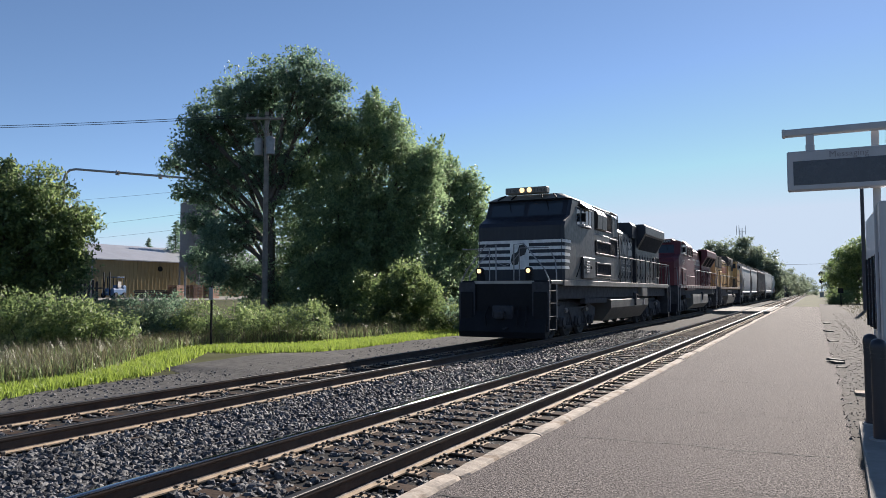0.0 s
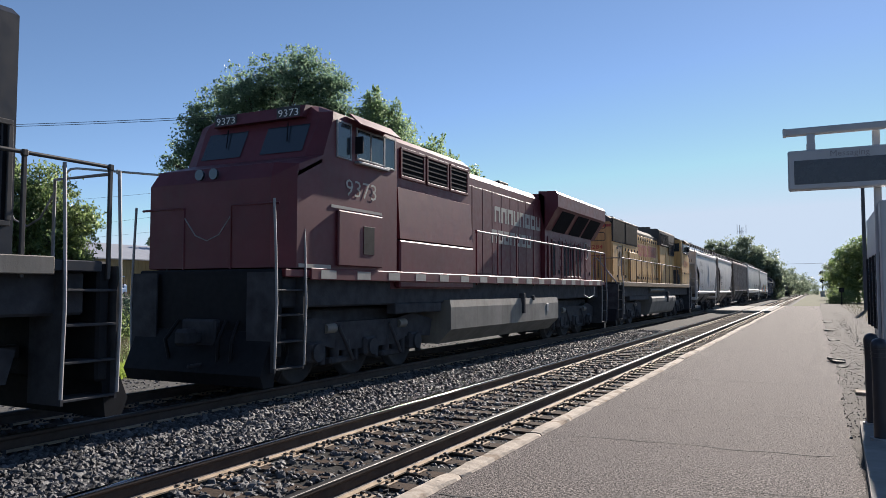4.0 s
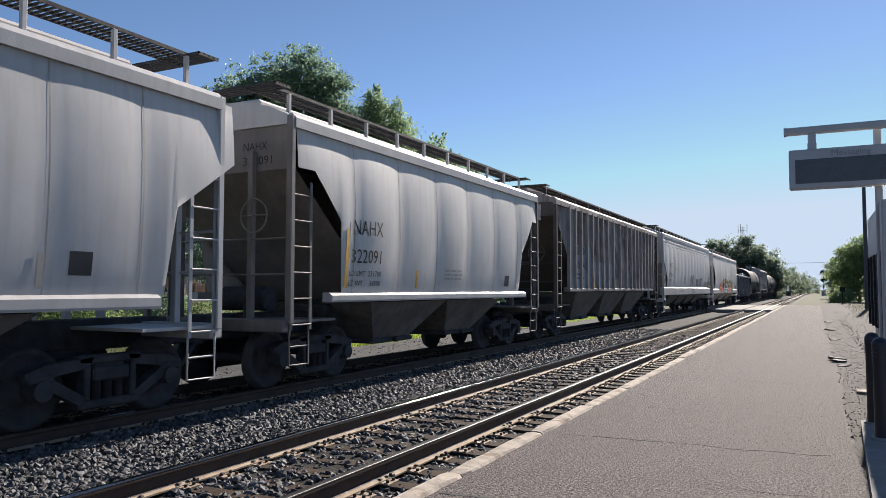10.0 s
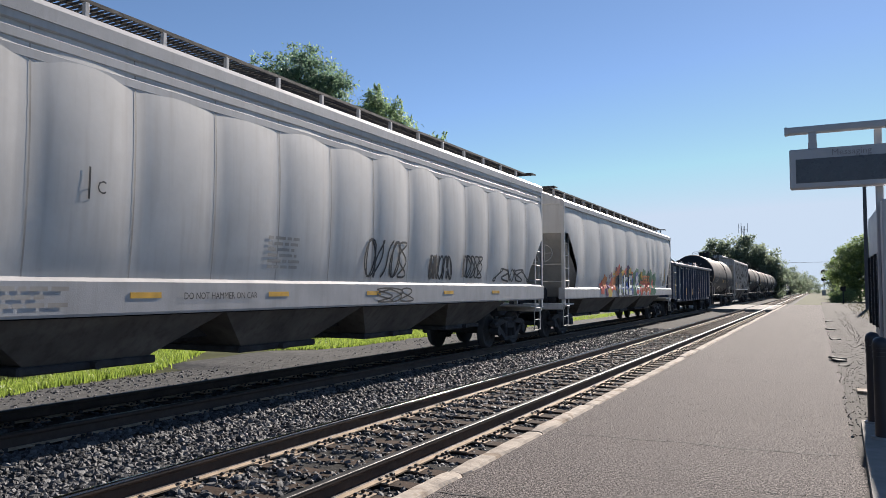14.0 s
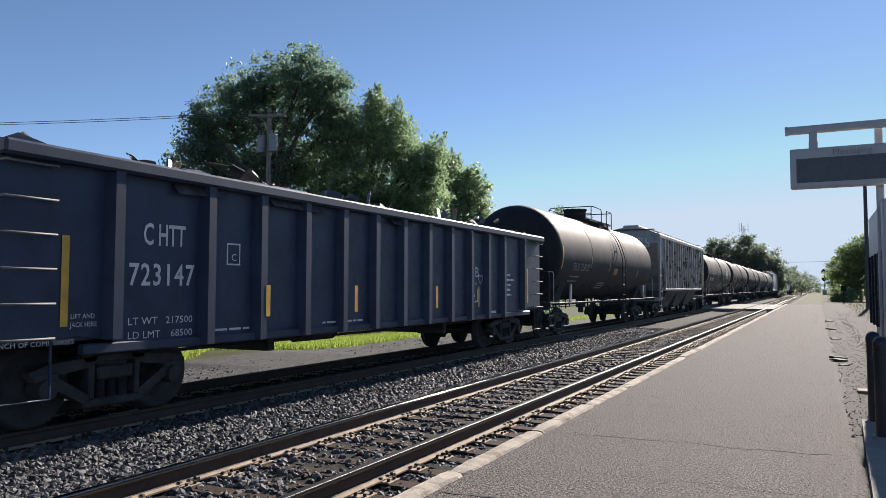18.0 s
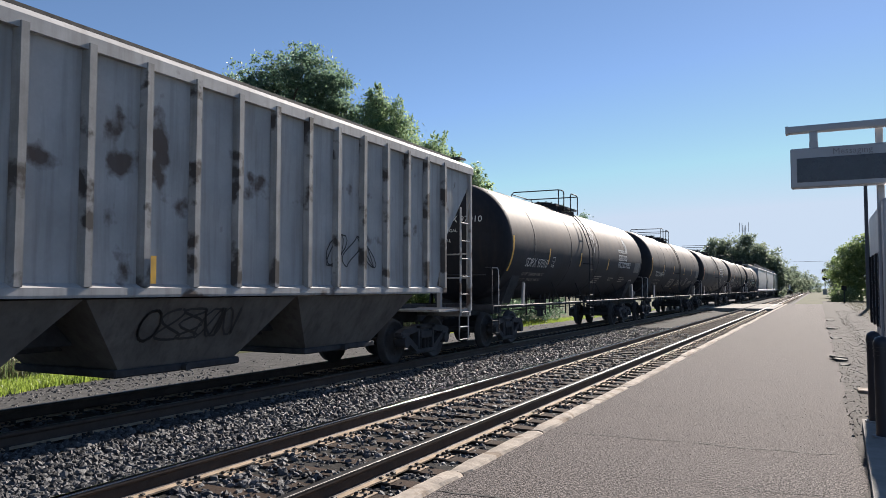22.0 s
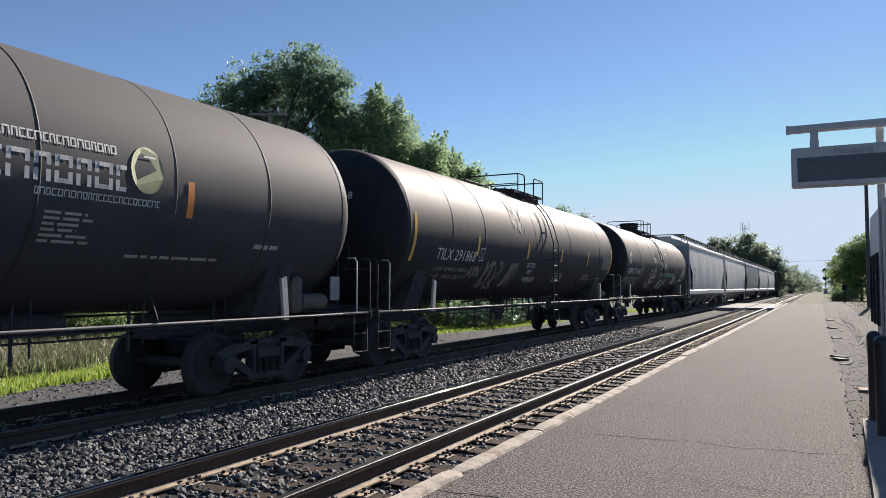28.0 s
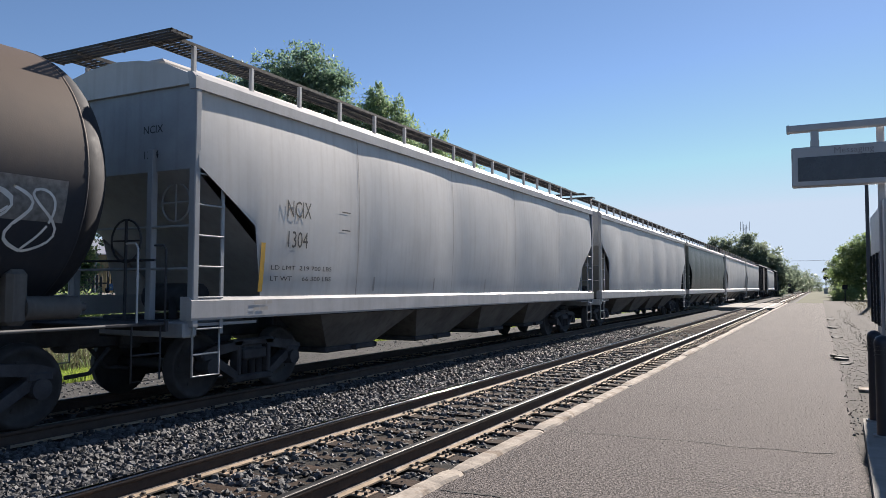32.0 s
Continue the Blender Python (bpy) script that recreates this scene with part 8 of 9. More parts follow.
for s in (-1, 1):
    wing = part("radiator_wing", Geo().prism([(s * 1.0, 3.62), (s * 1.13, 3.64), (s * 1.13, 4.56), (s * 1.08, 4.60), (s * 0.9, 4.60)], 1.80, 6.58, "y"), RAD_DARK, upl)
    part("radiator_grille", Geo().add([(s * 1.134, 1.86, 3.69), (s * 1.134, 6.52, 3.69), (s * 1.134, 6.52, 4.54), (s * 1.134, 1.86, 4.54)], [(0, 1, 2, 3)]), GRILLE, wing)
    g = Geo()
    for k in range(54):
        y = 1.88 + k * 0.086
        g.add([(s * 1.146, y, 3.69), (s * 1.146, y + 0.022, 3.69), (s * 1.146, y + 0.022, 4.54), (s * 1.146, y, 4.54)], [(0, 1, 2, 3)])
    part("grille_slats", g, RAD_DARK, wing, kind="stuff")
    part("grille_divider", Geo().box(s * 1.12, s * 1.155, 4.15, 4.20, 3.66, 4.56), RAD_DARK, wing)
    part("eave_strip", Geo().box(s * 1.08, s * 1.14, 1.80, 6.85, 4.57, 4.63, 0.01), EDGE_YEL, upl)
    doors(upl, s * 1.08, 1.84, 2.72, 2.0, 3.55, 1, LOCO_YEL)
    part("open_locker", Geo().box(s * 1.08, s * 1.10, 2.80, 3.58, 1.98, 3.50, 0.01), EDGE_YEL, upl)
    part("locker_hatch", Geo().box(s * 1.10, s * 1.112, 2.92, 3.50, 2.0, 2.62, 0.01), LOCO_YEL, upl)
    part("gauge_plate", Geo().cyl((s * 1.10, 3.14, 3.12), (s * 1.125, 3.14, 3.12), 0.15, n=14), STEEL_DK, upl)
    doors(upl, s * 1.08, 3.64, 6.75, 2.0, 3.55, 5, LOCO_YEL)
    for y in (4.68, 5.18, 5.68):
        part("equipment_cover", Geo().box(s * 1.10, s * 1.18, y, y + 0.48, 2.02, 3.32, 0.02), LOCO_YEL, upl)
    doors(upl, s * 0.98, 6.95, 12.3, 2.0, 4.25, 10, LOCO_YEL)
    louvre(upl, s * 1.14, 12.40, 14.66, 4.10, 4.66, STEEL_DK, 30, name="dynamic_grille")
    louvre(upl, s * 1.145, 14.97, 16.46, 3.64, 4.22, STEEL_DK, 18, name="intake_grille")
    part("relief_box", Geo().box(s * 1.10, s * 1.125, 14.15, 14.68, 2.1, 3.66, 0.02), LOCO_YEL, upl)
    part("small_panel", Geo().box(s * 1.10, s * 1.12, 15.3, 16.4, 2.1, 3.5, 0.015), LOCO_YEL, upl)
    for y in (14.80, 15.38, 15.96):
        part("roof_panel", Geo().box(s * 1.14, s * 1.165, y, y + 0.54, 4.36, 4.80, 0.01), LOCO_GREY, upl)
    handrail(upl, s, 2.28, 16.7, 13, EDGE_YEL, z=2.93, sill_m=PIPE_GREY)
    part("end_grab_rail", Geo().tube([(s * 0.44, 1.25, 1.9), (s * 0.44, 1.25, 2.85), (s * 0.50, 1.25, 2.93), (s * 0.62, 1.25, 2.88), (s * 1.40, 1.22, 1.90), (s * 1.44, 1.20, 1.75), (s * 1.44, 1.20, 1.12)], 0.024, 8), GALV, upl)
    part("bent_grab_rail", Geo().tube([(s * 1.47, 2.30, 2.93), (s * 1.47, 1.95, 2.93), (s * 1.47, 1.83, 2.82), (s * 1.47, 1.83, 2.25), (s * 1.49, 1.90, 2.08), (s * 1.53, 1.90, 1.85), (s * 1.53, 1.90, 0.60)], 0.024, 8), GALV, upl)
    part("side_pipe", Geo().cyl((s * 1.35, 7.9, 1.58), (s * 1.35, 11.6, 1.58), 0.12, n=12), TANK_BLK, upl)
    part("cab_steps", Geo().box(s * 1.0, s * 1.45, 16.3, 16.95, 1.95, 2.2).box(s * 1.0, s * 1.4, 16.5, 16.95, 2.2, 2.5).box(s * 1.0, s * 1.35, 16.65, 16.95, 2.5, 2.8), STEEL_DK, upl)
c = wide_cab(upl, LOCO_YEL, L=20.6, flip=True, back=3.40, front=0.05, roof_m=LOCO_GREY, wy=1.14)
part("cab_roof", Geo().prism([(-1.49, 4.6), (1.49, 4.6), (1.06, 4.79), (-1.06, 4.79)], 17.05, 19.2, "y"), LOCO_GREY, upl)
part("cab_rear_wall", Geo().box(-1.48, 1.48, 17.0, 17.06, 1.92, 4.62), LOCO_YEL, upl)
part("rear_door_window", Geo().box(1.08, 1.40, 16.985, 17.0, 3.9, 4.4), CABGLASS, upl)
lettering(upl, "4284", 17.84, 3.0, 0.42, RED_LETTER, 1.56, x=1.503, bold=0.012)
part("cab_stripe", Geo().box(1.502, 1.506, 17.05, 17.6, 4.08, 4.16).box(1.502, 1.506, 19.25, 19.5, 4.08, 4.16), RED_LETTER, c)
ld = part("locker_door", Geo().box(1.50, 1.52, 17.2, 19.6, 1.98, 2.82, 0.008), LOCO_YEL, c)
for y in (17.4, 18.0, 18.2, 18.9, 19.4):
    part("latch", Geo().box(1.52, 1.55, y, y + 0.08, 2.55, 2.66, 0.008), STEEL_DK, ld)
block_marks(upl, 7.2, 9.4, 3.26, 3.80, 5, RED_LETTER, 1.022, 0.0, 4)
block_marks(upl, 9.65, 11.8, 3.30, 3.84, 7, RED_LETTER, 1.022, 0.0, 5)
fans(upl, (2.4, 4.1, 5.8), 4.74, 0.62, LOCO_GREY)
fans(upl, (13.0, 14.4), 4.94, 0.5, LOCO_GREY)
part("exhaust_stack", Geo().box(-0.35, 0.35, 9.9, 10.6, 4.3, 4.6, 0.03), DARK, upl)
# ---- the consist, front to rear; numbers are metres from the start line ----
CUT_A = ((0.57, 3.84), (0.66, 3.33), (1.87, 2.51), (1.57, 1.5))
CUT_N = ((0.60, 3.95), (1.0, 3.45), (1.85, 2.55), (1.6, 1.5))
CUT_R = ((0.48, 4.0), (0.55, 3.85), (1.80, 2.62), (1.8, 1.6))
CUT_M = ((0.50, 3.85), (0.62, 2.95), (1.60, 2.0), (1.15, 1.7))
CUT_C = ((0.09, 3.9), (0.13, 3.10), (1.36, 2.28), (1.2, 1.5))



def end_marks(car, y, lines, m=None, plate=None):
    """Writing on the front end sheet: (text, x, z, height, width); plate: pale panel behind it."""
    for tx, x, z, h, w in lines:
        pts, fc = words(tx, h)
        k = w / max(p[0] for p in pts)
        part("end_lettering", Geo().add([(x + a * k, y - 0.010, z + b) for a, b in pts], fc), m or BLACKP, car)
        if plate:
            part("end_plate", Geo().box(x - 0.05, x + w + 0.05, y - 0.006, y + 0.004, z - 0.05, z + h + 0.05), plate, car, "pale lettered plate")


# light grey short hopper with a split bulge in its side
car, sf = covered_hopper("short pale grey covered hopper car with a dented side", 87.3, 11.95, cut=CUT_A, panels=9, bays=2, dents=((6.2, 2.75, 0.30, 0.11), (5.95, 3.0, 0.22, -0.05)), seed=3, rear=0.5)
lettering(car, "AOKX", 2.15, 3.28, 0.33, BLACKP, 1.15, surf=sf)
lettering(car, "493321", 2.15, 2.75, 0.30, BLACKP, 1.42, surf=sf)
lettering(car, "LD LMT  233800", 2.15, 1.95, 0.10, BLACKP, 1.3, surf=sf, name="small_lettering")
lettering(car, "LT WT     52400", 2.15, 1.78, 0.10, BLACKP, 1.3, surf=sf, name="small_lettering")
for y, z0, z1 in ((1.72, 1.65, 2.45), (4.0, 1.58, 2.0), (6.4, 1.58, 1.95), (8.9, 1.58, 1.95)):
    stripe(car, y, z0, z1, PALEY if y > 2 else YELLOWP, 0.08, surf=sf)
end_marks(car, 0.57, (("AOKX", 0.55, 3.80, 0.16, 0.55), ("493321", 0.53, 3.5, 0.16, 0.72)))
bars(car, 5.0, 5.7, 1.95, 4, PALEY, surf=sf, seed=2)
bars(car, 7.4, 8.3, 2.2, 6, PALEY, surf=sf, seed=3)
stripe(car, 9.25, 1.72, 1.98, BLACKP, 0.28, surf=sf, name="data_panel")
stripe(car, 3.35, 1.72, 1.86, PALEY, 0.28, surf=sf, name="data_panel")

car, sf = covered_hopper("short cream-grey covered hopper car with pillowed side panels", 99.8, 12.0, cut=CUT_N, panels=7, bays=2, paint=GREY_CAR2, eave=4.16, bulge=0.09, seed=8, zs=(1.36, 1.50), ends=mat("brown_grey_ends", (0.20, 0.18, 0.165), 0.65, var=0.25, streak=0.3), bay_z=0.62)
lettering(car, "NAHX", 2.07, 2.52, 0.27, BLACKP, 0.92, surf=sf)
lettering(car, "322091", 2.04, 2.03, 0.25, BLACKP, 0.92, surf=sf)
lettering(car, "LD LMT  231700", 2.0, 1.80, 0.10, BLACKP, 1.0, surf=sf, name="small_lettering")
lettering(car, "LT WT     54300", 2.0, 1.63, 0.10, BLACKP, 1.0, surf=sf, name="small_lettering")
end_marks(car, 0.60, (("NAHX", 0.45, 3.78, 0.14, 0.5), ("322091", 0.45, 3.55, 0.14, 0.6)))
stripe(car, 1.88, 1.6, 2.6, YELLOWP, 0.09, surf=sf)
stripe(car, 4.35, 1.6, 1.95, YELLOWP, 0.09, surf=sf)
stripe(car, 9.0, 1.65, 1.92, BLACKP, 0.30, surf=sf, name="data_panel")
bars(car, 5.6, 6.6, 1.95, 3, PALEY, surf=sf, seed=5)

car, sf = covered_hopper("rust-stained ribbed covered hopper car with patched old lettering", 112.6, 16.95, cut=CUT_R, panels=16, rib=(1.76, 2.45, 3.13, 3.84, 4.53, 5.26, 5.97, 6.70, 7.58, 8.68, 9.80, 10.68, 11.39, 12.07, 12.75, 13.47, 14.19, 14.93, 15.40), rib_paint=RUST_RIB, bays=3, paint=RUST_CAR, sill=RUST_CAR, eave=4.30, zs=(1.50, 1.62), ends=mat("dark_brown_ends", (0.10, 0.085, 0.075), 0.75, var=0.35, streak=0.5), walk_z=4.82, bay_z=0.60)
part("patch_panel", Geo().box(1.499, 1.503, 2.50, 4.50, 1.66, 3.05).box(1.499, 1.503, 4.56, 7.55, 1.66, 2.57), mat("blue_grey_patch", (0.36, 0.39, 0.43), 0.6, var=0.2, streak=0.35), car, "blue-grey repainted patch")
lettering(car, "RB MN", 2.56, 2.75, 0.28, BLACKP, 1.25, x=1.506, bold=0.02)
lettering(car, "10  04  0", 2.64, 2.27, 0.26, BLACKP, 1.46, x=1.506, bold=0.02)
bars(car, 2.58, 3.7, 2.05, 2, BLACKP, x=1.505, seed=36, h=0.06, gap=0.13)
stripe(car, 4.49, 1.62, 2.17, YELLOWP, 0.08, x=1.597)
stripe(car, 7.54, 1.62, 1.95, YELLOWP, 0.08, x=1.597)
pn = part("end_panel", Geo().box(-1.15, 1.05, 0.455, 0.47, 3.72, 4.22), mat("pale_patch", (0.42, 0.42, 0.41), 0.6, var=0.15, streak=0.2), car, "pale grey lettered panel")
for tx, zz in (("RBMN", 4.02), ("10040", 3.80)):
    pts, fc = words(tx, 0.14)
    part("end_lettering", Geo().add([(-0.45 + a * 1.6, 0.452, zz + b) for a, b in pts], fc), BLACKP, pn)

car, sf = covered_hopper("long pale grey covered hopper car with black graffiti tags", 130.4, 19.4, cut=CUT_M, panels=14, bays=4, eave=4.45, zs=(1.27, 1.68), paint=GREY_CAR2, walk_z=4.96, bulge=0.07, band=1, pitch=(0.74, 1.295), seed=12, bay_z=0.72)
for zz in (4.40, 4.22, 4.05):
    part("roof_strake", Geo().box(1.52, 1.56, 0.5, 18.9, zz - 0.15, zz - 0.02, 0.02), GREY_CAR, car)
lettering(car, "MULX", 2.1, 2.78, 0.25, BLACKP, 0.85, surf=sf)
lettering(car, "91154", 2.05, 2.25, 0.25, BLACKP, 0.85, surf=sf)
bars(car, 2.05, 2.9, 2.1, 2, PALEY, surf=sf, seed=6)
bars(car, 7.0, 8.0, 2.3, 6, PALEY, surf=sf, seed=7)
lettering(car, "DO NOT HAMMER ON CAR", 5.4, 1.44, 0.09, BLACKP, 1.35, x=1.583, name="small_lettering")
for y, m_ in ((1.3, YELLOWP), (4.6, YELLOWP), (7.0, YELLOWP), (9.6, YELLOWP), (12.6, YELLOWP), (15.2, YELLOWP)):
    part("reflector", Geo().box(1.581, 1.586, y, y + 0.45, 1.46, 1.53), m_, car)
bars(car, 2.6, 4.2, 1.55, 3, PALEY, x=1.581, seed=9)
for k, (a, b, z0, z1) in enumerate(((9.6, 11.0, 1.75, 2.5), (12.0, 13.0, 1.75, 2.3), (13.6, 14.6, 1.8, 2.35), (15.4, 17.8, 1.75, 2.1))):
    scrawl(car, a, b, z0, z1, BLACKP, 20 + k, 5, surf=sf, r=0.02)
scrawl(car, 10.0, 11.2, 1.32, 1.6, BLACKP, 31, 3, x=1.583, r=0.014)
stripe(car, 4.0, 2.55, 2.9, BLACKP, 0.025, surf=sf, name="plate_mark")
lettering(car, "C", 4.10, 2.62, 0.15, BLACKP, 0.12, surf=sf, name="small_lettering")

# cream hopper with a mural of bright graffiti
car, sf = covered_hopper("long cream-grey covered hopper car with colourful graffiti along its sill", 151.0, 19.9, cut=((0.50, 3.95), (0.75, 3.35), (1.75, 2.2), (1.55, 1.6)), panels=9, bays=3, eave=4.30, zs=(1.25, 1.60), paint=GREY_CAR2, bulge=0.10, seed=15, walk_z=4.84, bay_z=0.7, dents=((14.2, 3.0, 0.35, 0.06),), band=1)


def mural(car, sf):
    """Bright sprayed shapes: letters in red on a green cloud, yellow and blue blobs, white teeth."""
    paints = {k: mat("spray_" + k, c, 0.5, var=0.2, scale=4, bump=0) for k, c in (("green", (0.035, 0.15, 0.07)), ("red", (0.62, 0.09, 0.05)), ("blue", (0.03, 0.08, 0.35)), ("yellow", (0.70, 0.45, 0.05)), ("white", (0.75, 0.75, 0.75)), ("black", (0.02, 0.02, 0.02)), ("orange", (0.7, 0.2, 0.04)), ("purple", (0.16, 0.04, 0.10)), ("lime", (0.35, 0.45, 0.18)))}
    rr = random.Random(3)

    def side(y, z):
        return max(sf(y, max(z, 1.6)), 1.583 if z < 1.66 else 0)

    def blob(col, y, z, ry, rz, lift, wob=0.15, n=22):
        ph, g = rr.uniform(0, 6), Geo()
        rim = []
        for i in range(n):
            a = 2 * math.pi * i / n
            k = 1 + wob * math.sin(5 * a + ph)
            yy, zz = y + ry * k * math.cos(a), max(1.27, z + rz * k * math.sin(a))
            rim.append((side(yy, zz) + lift, yy, zz))
        mid = [(side(p[1] * 0.5 + y * 0.5, p[2] * 0.5 + z * 0.5) + lift, p[1] * 0.5 + y * 0.5, p[2] * 0.5 + z * 0.5) for p in rim]
        g.loft([rim, mid], closed=True)
        g.add(mid, [tuple(range(n))])
        part("graffiti", g, paints[col], car)

    def letter(ch, y, w, z, h, col, lift, bold=0.05, lean=0.0):
        pts, fc = words(ch, h, 1, bold)
        lo, hi = min(p[0] for p in pts), max(p[0] for p in pts)
        part("graffiti", Geo().add([(side(y + (a - lo) / (hi - lo) * w + lean * b, z + b) + lift, y + (a - lo) / (hi - lo) * w + lean * b, z + b) for a, b in pts], fc), paints[col], car)

    # green cloud with a white face, red letters and pale fingers
    for i in range(10):
        blob("green", 10.35 + i * 0.49, 2.02 + 0.14 * math.sin(i * 2.1), 0.40, 0.34, 0.010 + 0.0003 * i)
    for i in range(7):
        blob("green", 10.5 + i * 0.68, 1.55, 0.45, 0.28, 0.0135 + 0.0003 * i)
    blob("white", 10.95, 1.62, 0.42, 0.36, 0.020, 0.05)
    blob("blue", 10.75, 2.10, 0.30, 0.22, 0.021, 0.05)
    blob("white", 10.72, 1.95, 0.13, 0.20, 0.024, 0.03)
    blob("white", 11.05, 1.98, 0.12, 0.20, 0.0245, 0.03)
    blob("blue", 11.0, 1.72, 0.20, 0.10, 0.025, 0.05)
    blob("red", 10.95, 1.45, 0.26, 0.10, 0.026, 0.05)
    for i in range(5):
        blob("red", 11.75 + i * 0.42, 1.62 + 0.05 * math.sin(i * 3), 0.34, 0.34, 0.019 + 0.0003 * i, 0.08)
    for i in range(4):
        letter("SEES"[i], 11.85 + i * 0.42, 0.38, 1.85, 0.34, "orange", 0.026, 0.04)
        letter("EAKS"[i], 11.80 + i * 0.45, 0.42, 1.42, 0.34, "orange", 0.0265, 0.04)
    for y in (11.62, 11.80):
        blob("yellow", y, 2.18, 0.09, 0.17, 0.027, 0.10)
    for y in (12.25, 13.1):
        blob("white", y, 1.36, 0.24, 0.13, 0.028, 0.03)
        for k in range(3):
            part("graffiti", Geo().box(1.613, 1.617, y - 0.1 + k * 0.09, y - 0.085 + k * 0.09, 1.28, 1.42), paints["black"], car)
    for i in range(4):
        blob(("green", "red", "green", "green")[i], 13.9 + i * 0.32, 1.70 + 0.12 * (i % 2), 0.22, 0.2, 0.022 + 0.0003 * i, 0.2)
    # big outlined letters with a flaring rim
    for i in range(9):
        blob(("orange", "red", "black", "yellow")[i % 4], 7.2 + i * 0.32, 2.18 + 0.12 * math.sin(i * 1.3), 0.26, 0.24, 0.010 + 0.0003 * i, 0.12)
    for i in range(8):
        blob(("black", "blue")[i % 2], 7.4 + i * 0.33, 1.72, 0.34, 0.42, 0.0135 + 0.0003 * i, 0.1)
    for i, (ch, y, w) in enumerate((("I", 7.45, 0.28), ("N", 7.80, 0.62), ("O", 8.50, 0.58), ("E", 9.18, 0.55))):
        letter(ch, y - 0.03, w + 0.10, 1.32, 0.86, "black", 0.021, 0.10, 0.08)
        letter(ch, y, w, 1.36, 0.78, "white", 0.024, 0.06, 0.08)
        for k in range(3):
            blob("lime", y + w * (0.2 + 0.3 * k), 1.5 + 0.22 * k, 0.07, 0.09, 0.0275, 0.2, 10)
    # flames, a star and splashes ahead of them
    for i in range(6):
        blob(("red", "orange", "purple", "yellow")[i % 4], 5.0 + i * 0.36, 1.62 + 0.22 * math.sin(i * 1.7), 0.30, 0.26, 0.010 + 0.0003 * i, 0.2)
    star = [(6.78 + (0.20 if i % 2 == 0 else 0.06) * math.cos(math.pi * i / 4), 2.15 + (0.26 if i % 2 == 0 else 0.07) * math.sin(math.pi * i / 4)) for i in range(8)]
    part("graffiti", Geo().add([(side(p, q) + 0.016, p, q) for p, q in star], [tuple(range(8))]), paints["yellow"], car)
    for y, z in ((6.05, 2.05), (6.3, 2.12), (7.05, 2.35), (9.0, 2.45), (9.12, 2.47)):
        blob("purple", y, z, 0.10, 0.10, 0.018, 0.1, 12)


mural(car, sf)
bars(car, 16.2, 16.9, 2.3, 5, PALEY, surf=sf, seed=11)
stripe(car, 17.45, 1.75, 2.6, YELLOWP, 0.10, surf=sf)
stripe(car, 17.0, 1.72, 2.0, BLACKP, 0.35, surf=sf, name="data_panel")

car = gondola("dark navy gondola car heaped with silvery scrap metal", 171.8, 15.95)
lettering(car, "C HTT", 1.80, 2.10, 0.27, WHITE, 0.66, x=1.442, bold=0.022)
lettering(car, "723147", 1.60, 1.61, 0.27, WHITE, 1.02, x=1.442, bold=0.022, spacing=1.15)
lettering(car, "LT WT   217500", 1.60, 1.14, 0.09, WHITE, 1.0, x=1.442, name="small_lettering")
lettering(car, "LD LMT    68500", 1.60, 0.975, 0.09, WHITE, 1.0, x=1.442, name="small_lettering")
for y, z0, z1 in ((0.74, 1.16, 2.14), (14.86, 1.17, 2.12), (11.55, 1.13, 1.61)):
    stripe(car, y, z0, z1, YELLOWP, 0.09, x=1.443)
for y in (3.87, 6.14, 9.15):
    stripe(car, y, 1.17, 1.62, YELLOWP, 0.09, x=1.572)
for tx, ya, za in (("B", 11.12, 1.82), ("B", 11.38, 1.84), ("+", 11.36, 1.62), ("B", 11.14, 1.34), ("J", 11.42, 1.32)):
    lettering(car, tx, ya, za, 0.25 if tx != "+" else 0.12, WHITE, 0.23 if tx != "+" else 0.14, x=1.442, name="graffiti")
hs = [(11.70 + 0.12 * math.sin(q) ** 3, 1.80 + 0.008 * (13 * math.cos(q) - 5 * math.cos(2 * q) - 2 * math.cos(3 * q))) for q in [2 * math.pi * i / 24 for i in range(25)]]
part("graffiti", Geo().loft([[(1.447, 11.70 + (p - 11.70) * k, 1.78 + (q - 1.78) * k) for p, q in hs] for k in (0.82, 1.05)]), WHITE, car)
stripe(car, 12.3, 0.93, 1.02, WHITE, 0.35, x=1.443, name="data_panel")
bars(car, 3.0, 4.0, 1.0, 2, WHITE, x=1.443, seed=13, h=0.03)
bars(car, 13.2, 13.9, 1.9, 5, WHITE, x=1.443, seed=14, h=0.05, gap=0.13)
bars(car, 5.4, 6.6, 1.0, 1, WHITE, x=1.443, seed=15, h=0.03)
for tx, y, z, w in (("LIFT AND", 0.86, 1.24, 0.30), ("JACK HERE", 0.86, 1.15, 0.33), ("EMPTY LOAD", 3.0, 0.87, 0.45), ("INCH OF COMP SHOES", 0.06, 0.97, 0.85)):
    lettering(car, tx, y, z, 0.055, WHITE, w, x=1.444, name="small_lettering")
g = Geo()
for ya, yb, za, zb in ((3.21, 3.47, 1.89, 1.91), (3.21, 3.47, 2.17, 2.19), (3.21, 3.23, 1.91, 2.17), (3.45, 3.47, 1.91, 2.17)):
    g.box(1.441, 1.444, ya, yb, za, zb)
part("stencil_box", g, WHITE, car)
lettering(car, "C", 3.29, 1.95, 0.10, WHITE, 0.10, x=1.442, name="small_lettering")

